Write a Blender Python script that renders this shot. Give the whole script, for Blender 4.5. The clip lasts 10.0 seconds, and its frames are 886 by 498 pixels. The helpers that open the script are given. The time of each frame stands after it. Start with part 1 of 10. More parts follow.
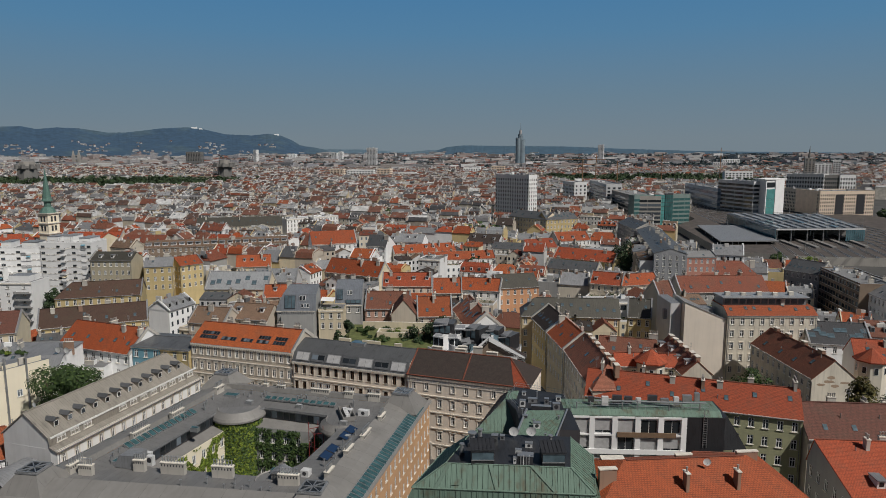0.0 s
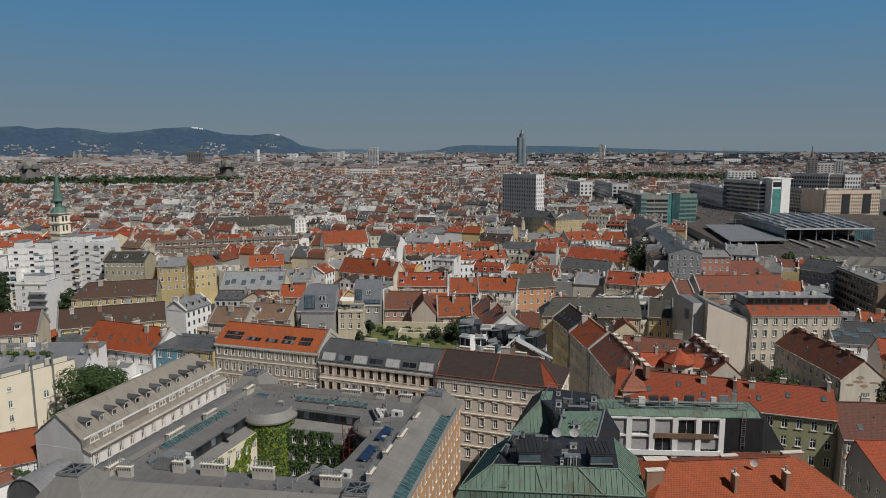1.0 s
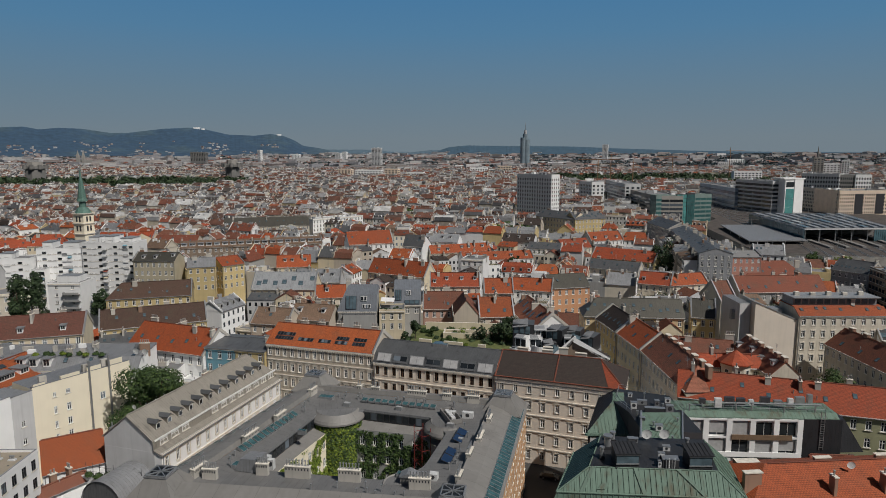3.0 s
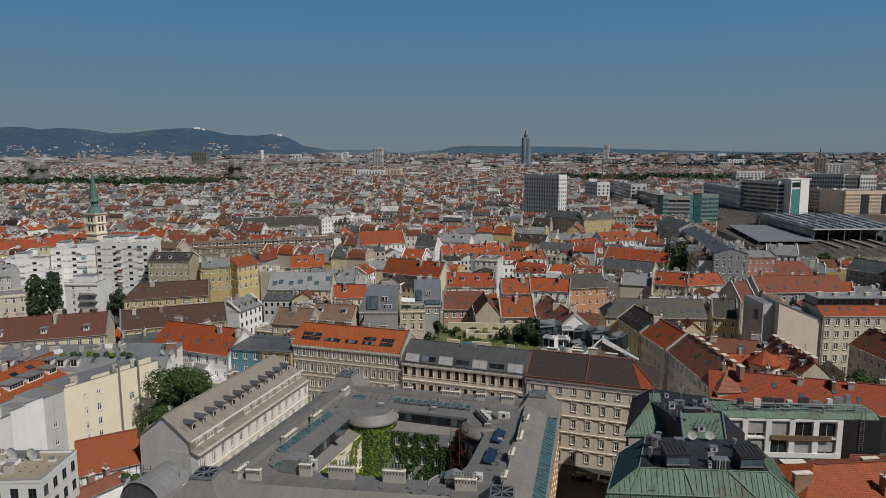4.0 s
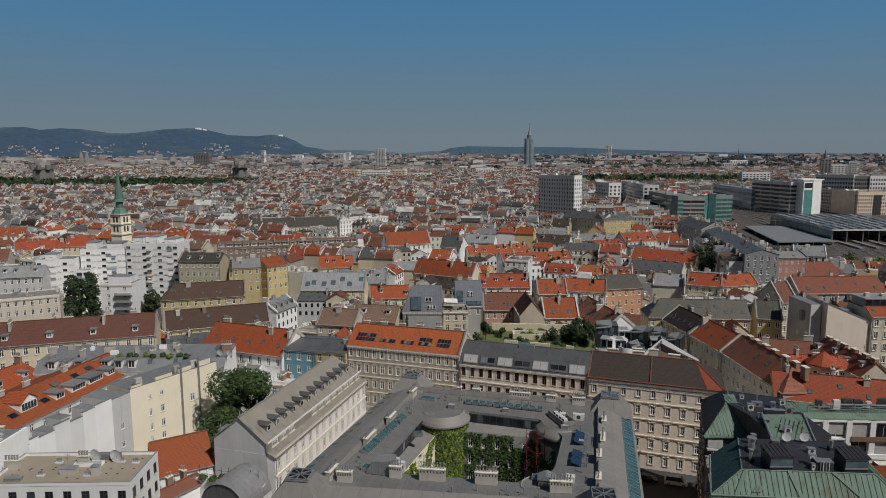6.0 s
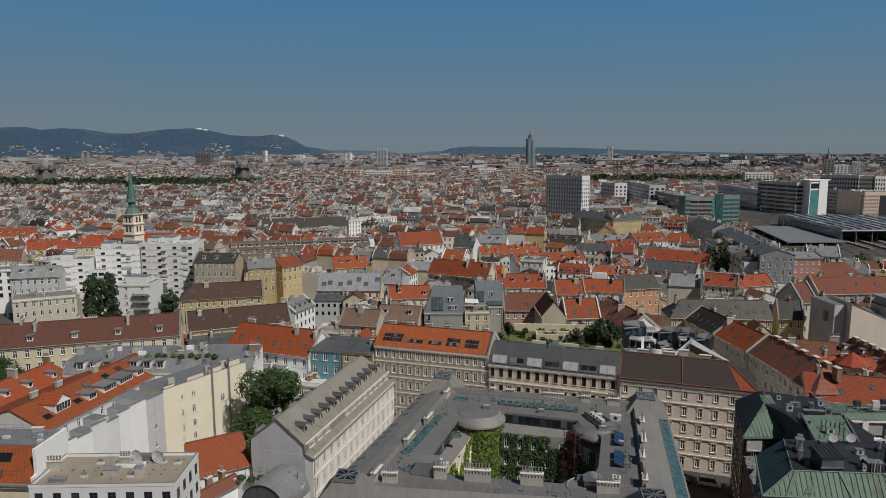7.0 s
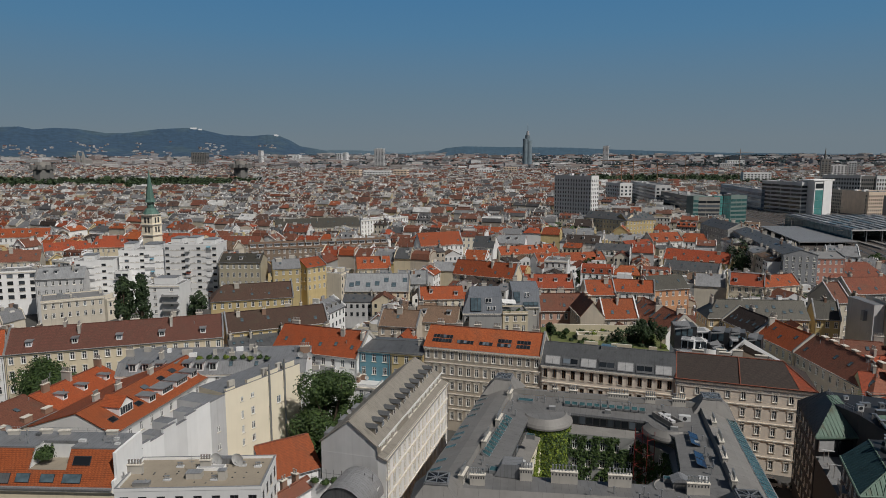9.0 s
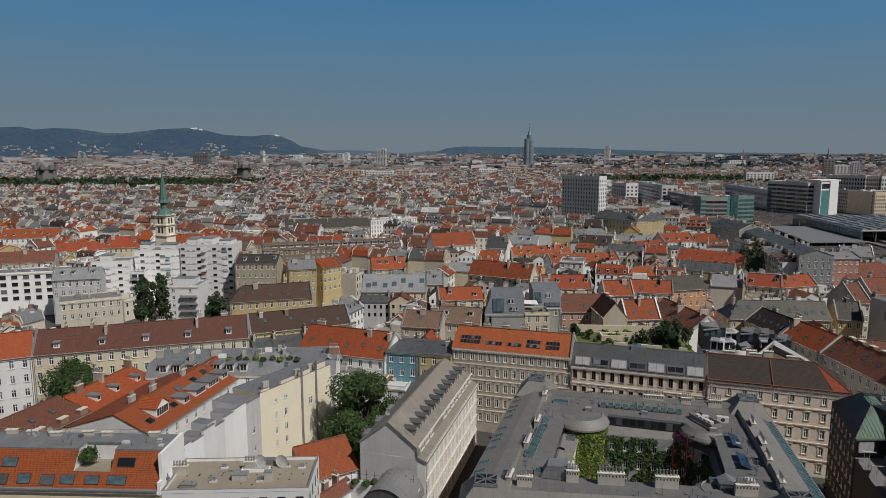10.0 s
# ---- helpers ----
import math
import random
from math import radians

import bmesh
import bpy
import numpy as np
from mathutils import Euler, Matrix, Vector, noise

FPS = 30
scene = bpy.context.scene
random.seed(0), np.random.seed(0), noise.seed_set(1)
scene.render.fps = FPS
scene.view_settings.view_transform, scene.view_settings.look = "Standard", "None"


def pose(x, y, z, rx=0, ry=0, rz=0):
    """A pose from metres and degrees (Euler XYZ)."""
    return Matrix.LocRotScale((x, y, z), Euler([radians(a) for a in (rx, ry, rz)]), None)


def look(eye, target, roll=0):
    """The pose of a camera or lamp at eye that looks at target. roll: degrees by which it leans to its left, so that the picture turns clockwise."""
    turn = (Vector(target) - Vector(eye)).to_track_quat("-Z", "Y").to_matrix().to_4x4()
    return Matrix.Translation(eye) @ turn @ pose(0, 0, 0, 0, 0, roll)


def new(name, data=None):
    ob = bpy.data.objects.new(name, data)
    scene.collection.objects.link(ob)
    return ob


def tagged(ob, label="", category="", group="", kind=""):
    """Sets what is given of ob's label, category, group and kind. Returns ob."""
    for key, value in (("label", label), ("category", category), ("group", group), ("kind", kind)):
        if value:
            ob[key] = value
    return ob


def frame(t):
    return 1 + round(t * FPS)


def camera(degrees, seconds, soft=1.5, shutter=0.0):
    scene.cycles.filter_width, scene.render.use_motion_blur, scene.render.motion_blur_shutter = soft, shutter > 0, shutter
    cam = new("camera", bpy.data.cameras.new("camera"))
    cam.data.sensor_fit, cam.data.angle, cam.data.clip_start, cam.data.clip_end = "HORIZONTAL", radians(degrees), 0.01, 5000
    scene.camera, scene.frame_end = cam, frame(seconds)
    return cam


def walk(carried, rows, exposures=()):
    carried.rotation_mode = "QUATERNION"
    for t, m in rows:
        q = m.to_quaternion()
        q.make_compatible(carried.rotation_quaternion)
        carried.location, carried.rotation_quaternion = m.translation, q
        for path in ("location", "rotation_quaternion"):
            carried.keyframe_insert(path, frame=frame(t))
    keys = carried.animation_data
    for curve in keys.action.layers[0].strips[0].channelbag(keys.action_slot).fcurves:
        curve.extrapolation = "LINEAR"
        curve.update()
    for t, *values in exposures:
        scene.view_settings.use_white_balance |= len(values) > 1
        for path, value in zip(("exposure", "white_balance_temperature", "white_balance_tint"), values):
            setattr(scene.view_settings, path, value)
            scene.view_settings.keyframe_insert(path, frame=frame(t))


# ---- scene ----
cam = camera(68.0, 10.0, soft=0.85)
# seconds, x, y, z, yaw, pitch, roll of a drone that slides to its left
ROWS = [
    (0.0, -0.00, 0.04, 72.98, -0.000, -8.279, -0.002),
    (0.5, -3.41, 0.44, 72.92, -0.025, -8.291, 0.018),
    (1.0, -6.88, 0.79, 72.87, -0.032, -8.296, 0.033),
    (1.5, -10.41, 1.10, 72.81, -0.049, -8.292, 0.042),
    (2.0, -13.87, 1.37, 72.76, -0.029, -8.283, 0.047),
    (2.5, -17.42, 1.60, 72.72, -0.030, -8.278, 0.049),
    (4.0, -28.29, 2.18, 72.60, -0.090, -8.247, 0.033),
    (4.5, -32.04, 2.33, 72.57, -0.117, -8.244, 0.024),
    (5.0, -35.77, 2.48, 72.55, -0.132, -8.209, 0.013),
    (5.5, -39.49, 2.62, 72.53, -0.163, -8.197, 0.002),
    (7.0, -50.50, 3.00, 72.54, -0.191, -8.182, -0.031),
    (7.5, -54.10, 3.12, 72.57, -0.424, -8.160, -0.040),
    (8.0, -57.88, 3.23, 72.61, -0.679, -8.175, -0.047),
    (8.5, -61.66, 3.34, 72.67, -0.759, -8.160, -0.051),
    (9.0, -65.48, 3.43, 72.75, -0.781, -8.193, -0.052),
    (9.5, -69.16, 3.51, 72.85, -0.765, -8.176, -0.050),
    (10.0, -73.00, 3.58, 72.98, -0.802, -8.190, -0.043),
]
walk(cam, [(t, pose(x, y, z, 90 + pitch, roll, yaw)) for t, x, y, z, yaw, pitch, roll in ROWS],
     ((0.0, 0.05), (2.5, 0.0), (5.0, -0.06), (10.0, -0.08)))

# ---- light ----
SUN_AZ, SUN_EL = 134.0, 50.0          # degrees clockwise from +y, and above the horizon
world = bpy.data.worlds.new("sky")
scene.world = world
world.use_nodes = True
wt = world.node_tree
sky = wt.nodes.new("ShaderNodeTexSky")
sky.sky_type, sky.sun_disc = "NISHITA", False
sky.sun_elevation, sky.sun_rotation = radians(SUN_EL), radians(SUN_AZ)
sky.air_density, sky.dust_density, sky.ozone_density = 1.0, 0.6, 2.0
wt.nodes["Background"].inputs[1].default_value = 0.0192
wt.links.new(sky.outputs[0], wt.nodes["Background"].inputs[0])
sun = new("sun", bpy.data.lights.new("sun", "SUN"))
sun.data.energy, sun.data.angle, sun.data.color = 3.12, radians(0.6), (1.0, 0.957, 0.90)
_a, _e = radians(SUN_AZ), radians(SUN_EL)
sun.matrix_world = look((0, 0, 200), (-math.sin(_a) * math.cos(_e), -math.cos(_a) * math.cos(_e), 200 - math.sin(_e)))


# ---- materials ----
def nodes_of(name):
    m = bpy.data.materials.new(name)
    m.use_nodes = True
    return m, m.node_tree.nodes, m.node_tree.links, m.node_tree.nodes["Principled BSDF"]


def ramp(nd, stops):
    r = nd.new("ShaderNodeValToRGB")
    e = r.color_ramp.elements
    while len(e) < len(stops):
        e.new(0.5)
    for k, (p, c) in enumerate(stops):
        e[k].position, e[k].color = p, (*c, 1)
    return r


def shade(c, f):
    return tuple(min(1.0, max(0.0, v * f)) for v in c)


def plaster(name, col, rough=0.9, dirt=0.25):
    """Painted render: broad blotches, fine grain and rain streaks."""
    m, nd, ln, bs = nodes_of(name)
    tc, oi = nd.new("ShaderNodeTexCoord"), nd.new("ShaderNodeObjectInfo")
    n1, n2, n3 = (nd.new("ShaderNodeTexNoise") for _ in range(3))
    n1.inputs["Scale"].default_value, n2.inputs["Scale"].default_value = 0.22, 5.0
    mp = nd.new("ShaderNodeMapping")
    mp.inputs["Scale"].default_value = (1.6, 1.6, 0.09)
    n3.inputs["Scale"].default_value, n3.inputs["Detail"].default_value = 1.0, 6
    ln.new(tc.outputs["Object"], n1.inputs["Vector"])
    ln.new(tc.outputs["Object"], n2.inputs["Vector"])
    ln.new(tc.outputs["Object"], mp.inputs["Vector"])
    ln.new(mp.outputs[0], n3.inputs["Vector"])
    r1 = ramp(nd, [(0.3, shade(col, 1 - dirt * 0.4)), (0.7, shade(col, 1.04))])
    ln.new(n1.outputs["Fac"], r1.inputs[0])
    r3 = ramp(nd, [(0.25, (1 - dirt,) * 3), (0.5, (1, 1, 1))])
    ln.new(n3.outputs["Fac"], r3.inputs[0])
    mx = nd.new("ShaderNodeMixRGB")
    mx.blend_type, mx.inputs[0].default_value = "MULTIPLY", 0.45
    ln.new(r1.outputs[0], mx.inputs[1])
    ln.new(r3.outputs[0], mx.inputs[2])
    hs = nd.new("ShaderNodeHueSaturation")
    mr = nd.new("ShaderNodeMapRange")
    mr.inputs["To Min"].default_value, mr.inputs["To Max"].default_value = 0.88, 1.08
    ln.new(oi.outputs["Random"], mr.inputs["Value"])
    ln.new(mr.outputs[0], hs.inputs["Value"])
    ln.new(mx.outputs[0], hs.inputs["Color"])
    ln.new(hs.outputs[0], bs.inputs["Base Color"])
    bp = nd.new("ShaderNodeBump")
    bp.inputs["Strength"].default_value, bp.inputs["Distance"].default_value = 0.25, 0.03
    ln.new(n2.outputs["Fac"], bp.inputs["Height"])
    ln.new(bp.outputs[0], bs.inputs["Normal"])
    bs.inputs["Roughness"].default_value = rough
    return m


def tiles(name, col, moss=(0.10, 0.085, 0.06), wear=0.35, size=(0.24, 0.34)):
    """Clay roof tiles: rows and single tiles of uneven colour, weathered in patches."""
    m, nd, ln, bs = nodes_of(name)
    uv, tc, oi = nd.new("ShaderNodeUVMap"), nd.new("ShaderNodeTexCoord"), nd.new("ShaderNodeObjectInfo")
    br = nd.new("ShaderNodeTexBrick")
    br.inputs["Scale"].default_value = 1.0
    br.inputs["Brick Width"].default_value, br.inputs["Row Height"].default_value = size
    br.inputs["Mortar Size"].default_value, br.inputs["Mortar Smooth"].default_value = 0.035, 0.5
    br.inputs["Color1"].default_value = (*shade(col, 0.91), 1)
    br.inputs["Color2"].default_value = (*shade(col, 1.06), 1)
    br.inputs["Mortar"].default_value = (*shade(col, 0.45), 1)
    ln.new(uv.outputs[0], br.inputs["Vector"])
    n1, n2 = nd.new("ShaderNodeTexNoise"), nd.new("ShaderNodeTexNoise")
    n1.inputs["Scale"].default_value, n1.inputs["Detail"].default_value = 0.35, 8
    n2.inputs["Scale"].default_value, n2.inputs["Detail"].default_value = 2.2, 6
    ln.new(tc.outputs["Object"], n1.inputs["Vector"])
    ln.new(tc.outputs["Object"], n2.inputs["Vector"])
    r1 = ramp(nd, [(0.48, (0, 0, 0)), (0.75, (wear,) * 3)])
    ln.new(n1.outputs["Fac"], r1.inputs[0])
    mx = nd.new("ShaderNodeMixRGB")
    mx.inputs[2].default_value = (*moss, 1)
    ln.new(r1.outputs[0], mx.inputs[0])
    ln.new(br.outputs["Color"], mx.inputs[1])
    r2 = ramp(nd, [(0.3, (0.82,) * 3), (0.7, (1.1,) * 3)])
    ln.new(n2.outputs["Fac"], r2.inputs[0])
    m2 = nd.new("ShaderNodeMixRGB")
    m2.blend_type, m2.inputs[0].default_value = "MULTIPLY", 1.0
    ln.new(mx.outputs[0], m2.inputs[1])
    ln.new(r2.outputs[0], m2.inputs[2])
    hs, mr = nd.new("ShaderNodeHueSaturation"), nd.new("ShaderNodeMapRange")
    mr.inputs["To Min"].default_value, mr.inputs["To Max"].default_value = 0.8, 1.15
    ln.new(oi.outputs["Random"], mr.inputs["Value"])
    ln.new(mr.outputs[0], hs.inputs["Value"])
    ln.new(m2.outputs[0], hs.inputs["Color"])
    ln.new(hs.outputs[0], bs.inputs["Base Color"])
    wv = nd.new("ShaderNodeTexWave")
    wv.wave_type, wv.bands_direction = "BANDS", "Y"
    wv.inputs["Scale"].default_value = 0.314 / size[1]
    wv.wave_profile = "SAW"
    ln.new(uv.outputs[0], wv.inputs["Vector"])
    bp = nd.new("ShaderNodeBump")
    bp.inputs["Strength"].default_value, bp.inputs["Distance"].default_value = 0.8, 0.07
    ln.new(wv.outputs["Fac"], bp.inputs["Height"])
    ln.new(bp.outputs[0], bs.inputs["Normal"])
    bs.inputs["Roughness"].default_value = 0.8
    return m


def sheet(name, col, stain, rough=0.5, metal=0.25, seam=0.6, amount=0.5):
    """Standing-seam sheet metal with stains and dull patches."""
    m, nd, ln, bs = nodes_of(name)
    uv, tc, oi = nd.new("ShaderNodeUVMap"), nd.new("ShaderNodeTexCoord"), nd.new("ShaderNodeObjectInfo")
    n1, n2 = nd.new("ShaderNodeTexNoise"), nd.new("ShaderNodeTexNoise")
    n1.inputs["Scale"].default_value, n1.inputs["Detail"].default_value = 0.3, 8
    mp = nd.new("ShaderNodeMapping")
    mp.inputs["Scale"].default_value = (1.2, 0.5, 1)
    n2.inputs["Scale"].default_value, n2.inputs["Detail"].default_value = 1.0, 6
    ln.new(tc.outputs["Object"], n1.inputs["Vector"])
    ln.new(uv.outputs[0], mp.inputs["Vector"])
    ln.new(mp.outputs[0], n2.inputs["Vector"])
    ad = nd.new("ShaderNodeMath")
    ad.operation = "MULTIPLY"
    ln.new(n1.outputs["Fac"], ad.inputs[0])
    ln.new(n2.outputs["Fac"], ad.inputs[1])
    r = ramp(nd, [(0.10, shade(stain, 1)), (0.13 + 0.12 * amount, shade(col, 0.92)), (0.42, shade(col, 1.1))])
    ln.new(ad.outputs[0], r.inputs[0])
    br = nd.new("ShaderNodeTexBrick")
    br.offset = 0.0
    br.inputs["Scale"].default_value = 1.0
    br.inputs["Brick Width"].default_value, br.inputs["Row Height"].default_value = seam, 60.0
    br.inputs["Mortar Size"].default_value = 0.025
    br.inputs["Color1"].default_value, br.inputs["Color2"].default_value = (0.95,) * 3 + (1,), (1.03,) * 3 + (1,)
    br.inputs["Mortar"].default_value = (0.6, 0.6, 0.6, 1)
    ln.new(uv.outputs[0], br.inputs["Vector"])
    mx = nd.new("ShaderNodeMixRGB")
    mx.blend_type, mx.inputs[0].default_value = "MULTIPLY", 0.9
    ln.new(r.outputs[0], mx.inputs[1])
    ln.new(br.outputs["Color"], mx.inputs[2])
    hs, mr = nd.new("ShaderNodeHueSaturation"), nd.new("ShaderNodeMapRange")
    mr.inputs["To Min"].default_value, mr.inputs["To Max"].default_value = 0.85, 1.12
    ln.new(oi.outputs["Random"], mr.inputs["Value"])
    ln.new(mr.outputs[0], hs.inputs["Value"])
    ln.new(mx.outputs[0], hs.inputs["Color"])
    ln.new(hs.outputs[0], bs.inputs["Base Color"])
    bp = nd.new("ShaderNodeBump")
    bp.inputs["Strength"].default_value, bp.inputs["Distance"].default_value = 0.5, 0.03
    bp.invert = True
    ln.new(br.outputs["Fac"], bp.inputs["Height"])
    ln.new(bp.outputs[0], bs.inputs["Normal"])
    bs.inputs["Roughness"].default_value, bs.inputs["Metallic"].default_value = rough, metal
    return m


def plain(name, col, rough=0.6, metal=0.0, vary=0.15, scale=1.5):
    m, nd, ln, bs = nodes_of(name)
    tc, n1 = nd.new("ShaderNodeTexCoord"), nd.new("ShaderNodeTexNoise")
    n1.inputs["Scale"].default_value, n1.inputs["Detail"].default_value = scale, 6
    ln.new(tc.outputs["Object"], n1.inputs["Vector"])
    r = ramp(nd, [(0.3, shade(col, 1 - vary)), (0.7, shade(col, 1 + vary * 0.6))])
    ln.new(n1.outputs["Fac"], r.inputs[0])
    ln.new(r.outputs[0], bs.inputs["Base Color"])
    bs.inputs["Roughness"].default_value, bs.inputs["Metallic"].default_value = rough, metal
    return m


def pane_mat(name, col=(0.03, 0.036, 0.042), rough=0.06):
    """Window glass before a dim room or a pale curtain."""
    m, nd, ln, bs = nodes_of(name)
    oi = nd.new("ShaderNodeObjectInfo")
    r = ramp(nd, [(0.0, shade(col, 0.5)), (0.7, col), (0.86, shade(col, 2.0)), (1.0, shade(col, 6.0))])
    ln.new(oi.outputs["Random"], r.inputs[0])
    ln.new(r.outputs[0], bs.inputs["Base Color"])
    bs.inputs["Roughness"].default_value = rough
    return m


def leaf_mat(name, col):
    m, nd, ln, bs = nodes_of(name)
    geo = nd.new("ShaderNodeNewGeometry")
    r = ramp(nd, [(0.0, shade(col, 0.55)), (0.5, col), (1.0, (col[0] * 1.7, col[1] * 1.45, col[2] * 1.2))])
    ln.new(geo.outputs["Random Per Island"], r.inputs[0])
    ln.new(r.outputs[0], bs.inputs["Base Color"])
    bs.inputs["Roughness"].default_value = 0.75
    return m


def mixed(name, palette, rough=0.85, dark=0.75):
    """Each separate piece takes one of the palette's colours, with a little wear."""
    m, nd, ln, bs = nodes_of(name)
    geo, tc, n1 = nd.new("ShaderNodeNewGeometry"), nd.new("ShaderNodeTexCoord"), nd.new("ShaderNodeTexNoise")
    r = ramp(nd, [(k / len(palette), c) for k, c in enumerate(palette)])
    r.color_ramp.interpolation = "CONSTANT"
    ln.new(geo.outputs["Random Per Island"], r.inputs[0])
    n1.inputs["Scale"].default_value, n1.inputs["Detail"].default_value = 0.25, 8
    ln.new(tc.outputs["Object"], n1.inputs["Vector"])
    r2 = ramp(nd, [(0.3, (dark,) * 3), (0.7, (1.08,) * 3)])
    ln.new(n1.outputs["Fac"], r2.inputs[0])
    mx = nd.new("ShaderNodeMixRGB")
    mx.blend_type, mx.inputs[0].default_value = "MULTIPLY", 1.0
    ln.new(r.outputs[0], mx.inputs[1])
    ln.new(r2.outputs[0], mx.inputs[2])
    ln.new(mx.outputs[0], bs.inputs["Base Color"])
    bs.inputs["Roughness"].default_value = rough
    return m


W = {  # wall paints
    "cream": plaster("cream_render", (0.72, 0.63, 0.46)),
    "pale": plaster("pale_render", (0.70, 0.64, 0.53)),
    "peach": plaster("peach_render", (0.90, 0.80, 0.68), dirt=0.12),
    "lemonade": plaster("yellow_court_render", (0.80, 0.66, 0.26), dirt=0.1),
    "stained": plaster("stained_render", (0.72, 0.66, 0.55), dirt=0.55),
    "beige": plaster("beige_render", (0.57, 0.50, 0.41)),
    "white": plaster("white_render", (0.87, 0.87, 0.86), dirt=0.1),
    # Grey darkened and blued: shade of two house fronts put into paint.
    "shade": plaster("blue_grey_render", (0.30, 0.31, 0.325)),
    "rosy": plaster("rosy_red_render", (0.52, 0.25, 0.19)),
    "sand": plaster("sand_yellow_render", (0.60, 0.47, 0.28)),
    "yellow": plaster("yellow_render", (0.62, 0.49, 0.25)),
    "lemon": plaster("lemon_render", (0.87, 0.79, 0.62), dirt=0.06),
    "pink": plaster("pink_render", (0.60, 0.37, 0.28)),
    "grey": plaster("grey_render", (0.36, 0.36, 0.35)),
    "lightgrey": plaster("light_grey_render", (0.64, 0.64, 0.64)),
    "khaki": plaster("khaki_render", (0.46, 0.41, 0.30)),
    "olive": plaster("olive_render", (0.36, 0.36, 0.22)),
    "brick": plaster("orange_brick", (0.66, 0.40, 0.22)),
    "salmon": plaster("salmon_render", (0.62, 0.33, 0.18)),
    "red": plaster("red_render", (0.38, 0.11, 0.07)),
    "dark": plaster("dark_cladding", (0.06, 0.06, 0.065)),
    "brown": plaster("brown_render", (0.25, 0.19, 0.14)),
    "turquoise": plaster("turquoise_render", (0.16, 0.34, 0.42)),
}
T = {  # roof coverings
    "orange": tiles("orange_tiles", (0.41, 0.090, 0.027), wear=0.22),
    "bright": tiles("bright_orange_tiles", (0.44, 0.108, 0.032), wear=0.25),
    "red": tiles("red_tiles", (0.41, 0.080, 0.030), wear=0.3),
    "rust": tiles("rust_tiles", (0.25, 0.075, 0.042), wear=0.35),
    "brown": tiles("brown_tiles", (0.235, 0.088, 0.053), wear=0.4),
    "worn": tiles("worn_brown_tiles", (0.105, 0.058, 0.040), wear=0.7, moss=(0.085, 0.062, 0.04)),
    "umber": tiles("dark_brown_tiles", (0.060, 0.043, 0.036), wear=0.5, moss=(0.05, 0.042, 0.035)),
    "russet": tiles("russet_tiles", (0.185, 0.072, 0.050), wear=0.25),
    "flame": tiles("flame_tiles", (0.58, 0.135, 0.045), wear=0.25),
    # Brown tiles lightened in colour to brighten slopes turned from the sun.
    "sunned": tiles("sunned_brown_tiles", (0.36, 0.135, 0.082), wear=0.4),
    "slate": sheet("blue_grey_zinc", (0.23, 0.25, 0.28), (0.17, 0.18, 0.20), metal=0.15),
    "tan": tiles("tan_tiles", (0.24, 0.155, 0.105), wear=0.4),
    "zinc": sheet("grey_zinc", (0.255, 0.26, 0.268), (0.18, 0.18, 0.182), metal=0.12),
    "pewter": sheet("dark_zinc", (0.13, 0.135, 0.14), (0.075, 0.075, 0.08)),
    "silver": sheet("light_zinc", (0.34, 0.35, 0.36), (0.26, 0.26, 0.26)),
    "drab": sheet("stained_pale_sheet", (0.30, 0.275, 0.235), (0.19, 0.175, 0.15), rough=0.75, metal=0.05, amount=0.5),
    "taupe": sheet("brownish_sheet", (0.085, 0.08, 0.066), (0.065, 0.06, 0.05), amount=0.2),
    "black": sheet("black_sheet", (0.035, 0.036, 0.04), (0.02, 0.02, 0.02), metal=0.1),
    "patina": sheet("green_copper", (0.145, 0.220, 0.172), (0.105, 0.092, 0.055), metal=0.05, rough=0.7, seam=0.75, amount=0.85),
    "gravel": plaster("gravel_roof", (0.36, 0.31, 0.24)),
    "felt": plaster("grey_roofing", (0.22, 0.22, 0.22)),
    "whiteflat": plaster("white_roofing", (0.62, 0.62, 0.61)),
}
FRAME = plain("white_window_paint", (0.86, 0.86, 0.84), 0.5)
FRAME_BROWN = plain("brown_window_wood", (0.10, 0.055, 0.03), 0.5)
FRAME_DARK = plain("dark_window_metal", (0.05, 0.05, 0.055), 0.4)
PANE = pane_mat("window_glass")
PANE_BLUE = plain("roof_glass", (0.10, 0.145, 0.17), 0.15, 0.0, 0.4, 0.7)
PANE_TEAL = plain("teal_glass", (0.055, 0.125, 0.135), 0.22, 0.0, 0.45, 0.9)
BLIND = plain("grey_shutter", (0.42, 0.42, 0.42), 0.6)
STONE = plain("pale_stone", (0.74, 0.69, 0.60), 0.85)
CHIM = plaster("chimney_render", (0.52, 0.49, 0.44), dirt=0.35)
CHIM_BRICK = plaster("chimney_brick", (0.32, 0.20, 0.14), dirt=0.35)
POT = plain("chimney_pot", (0.30, 0.28, 0.26), 0.6)
STEEL = plain("galvanised_steel", (0.42, 0.43, 0.44), 0.35, 0.6)
DISH = plain("white_dish", (0.66, 0.66, 0.65), 0.4)
ASPHALT = plain("asphalt", (0.05, 0.05, 0.052), 0.9, scale=0.6)
PAVE = plain("paving", (0.22, 0.21, 0.20), 0.9)
LEAF = leaf_mat("leaves", (0.045, 0.085, 0.022))
LEAF_DARK = leaf_mat("dark_leaves", (0.028, 0.055, 0.020))
IVY = leaf_mat("ivy_leaves", (0.13, 0.19, 0.022))
BARK = plain("bark", (0.09, 0.065, 0.045), 0.9)


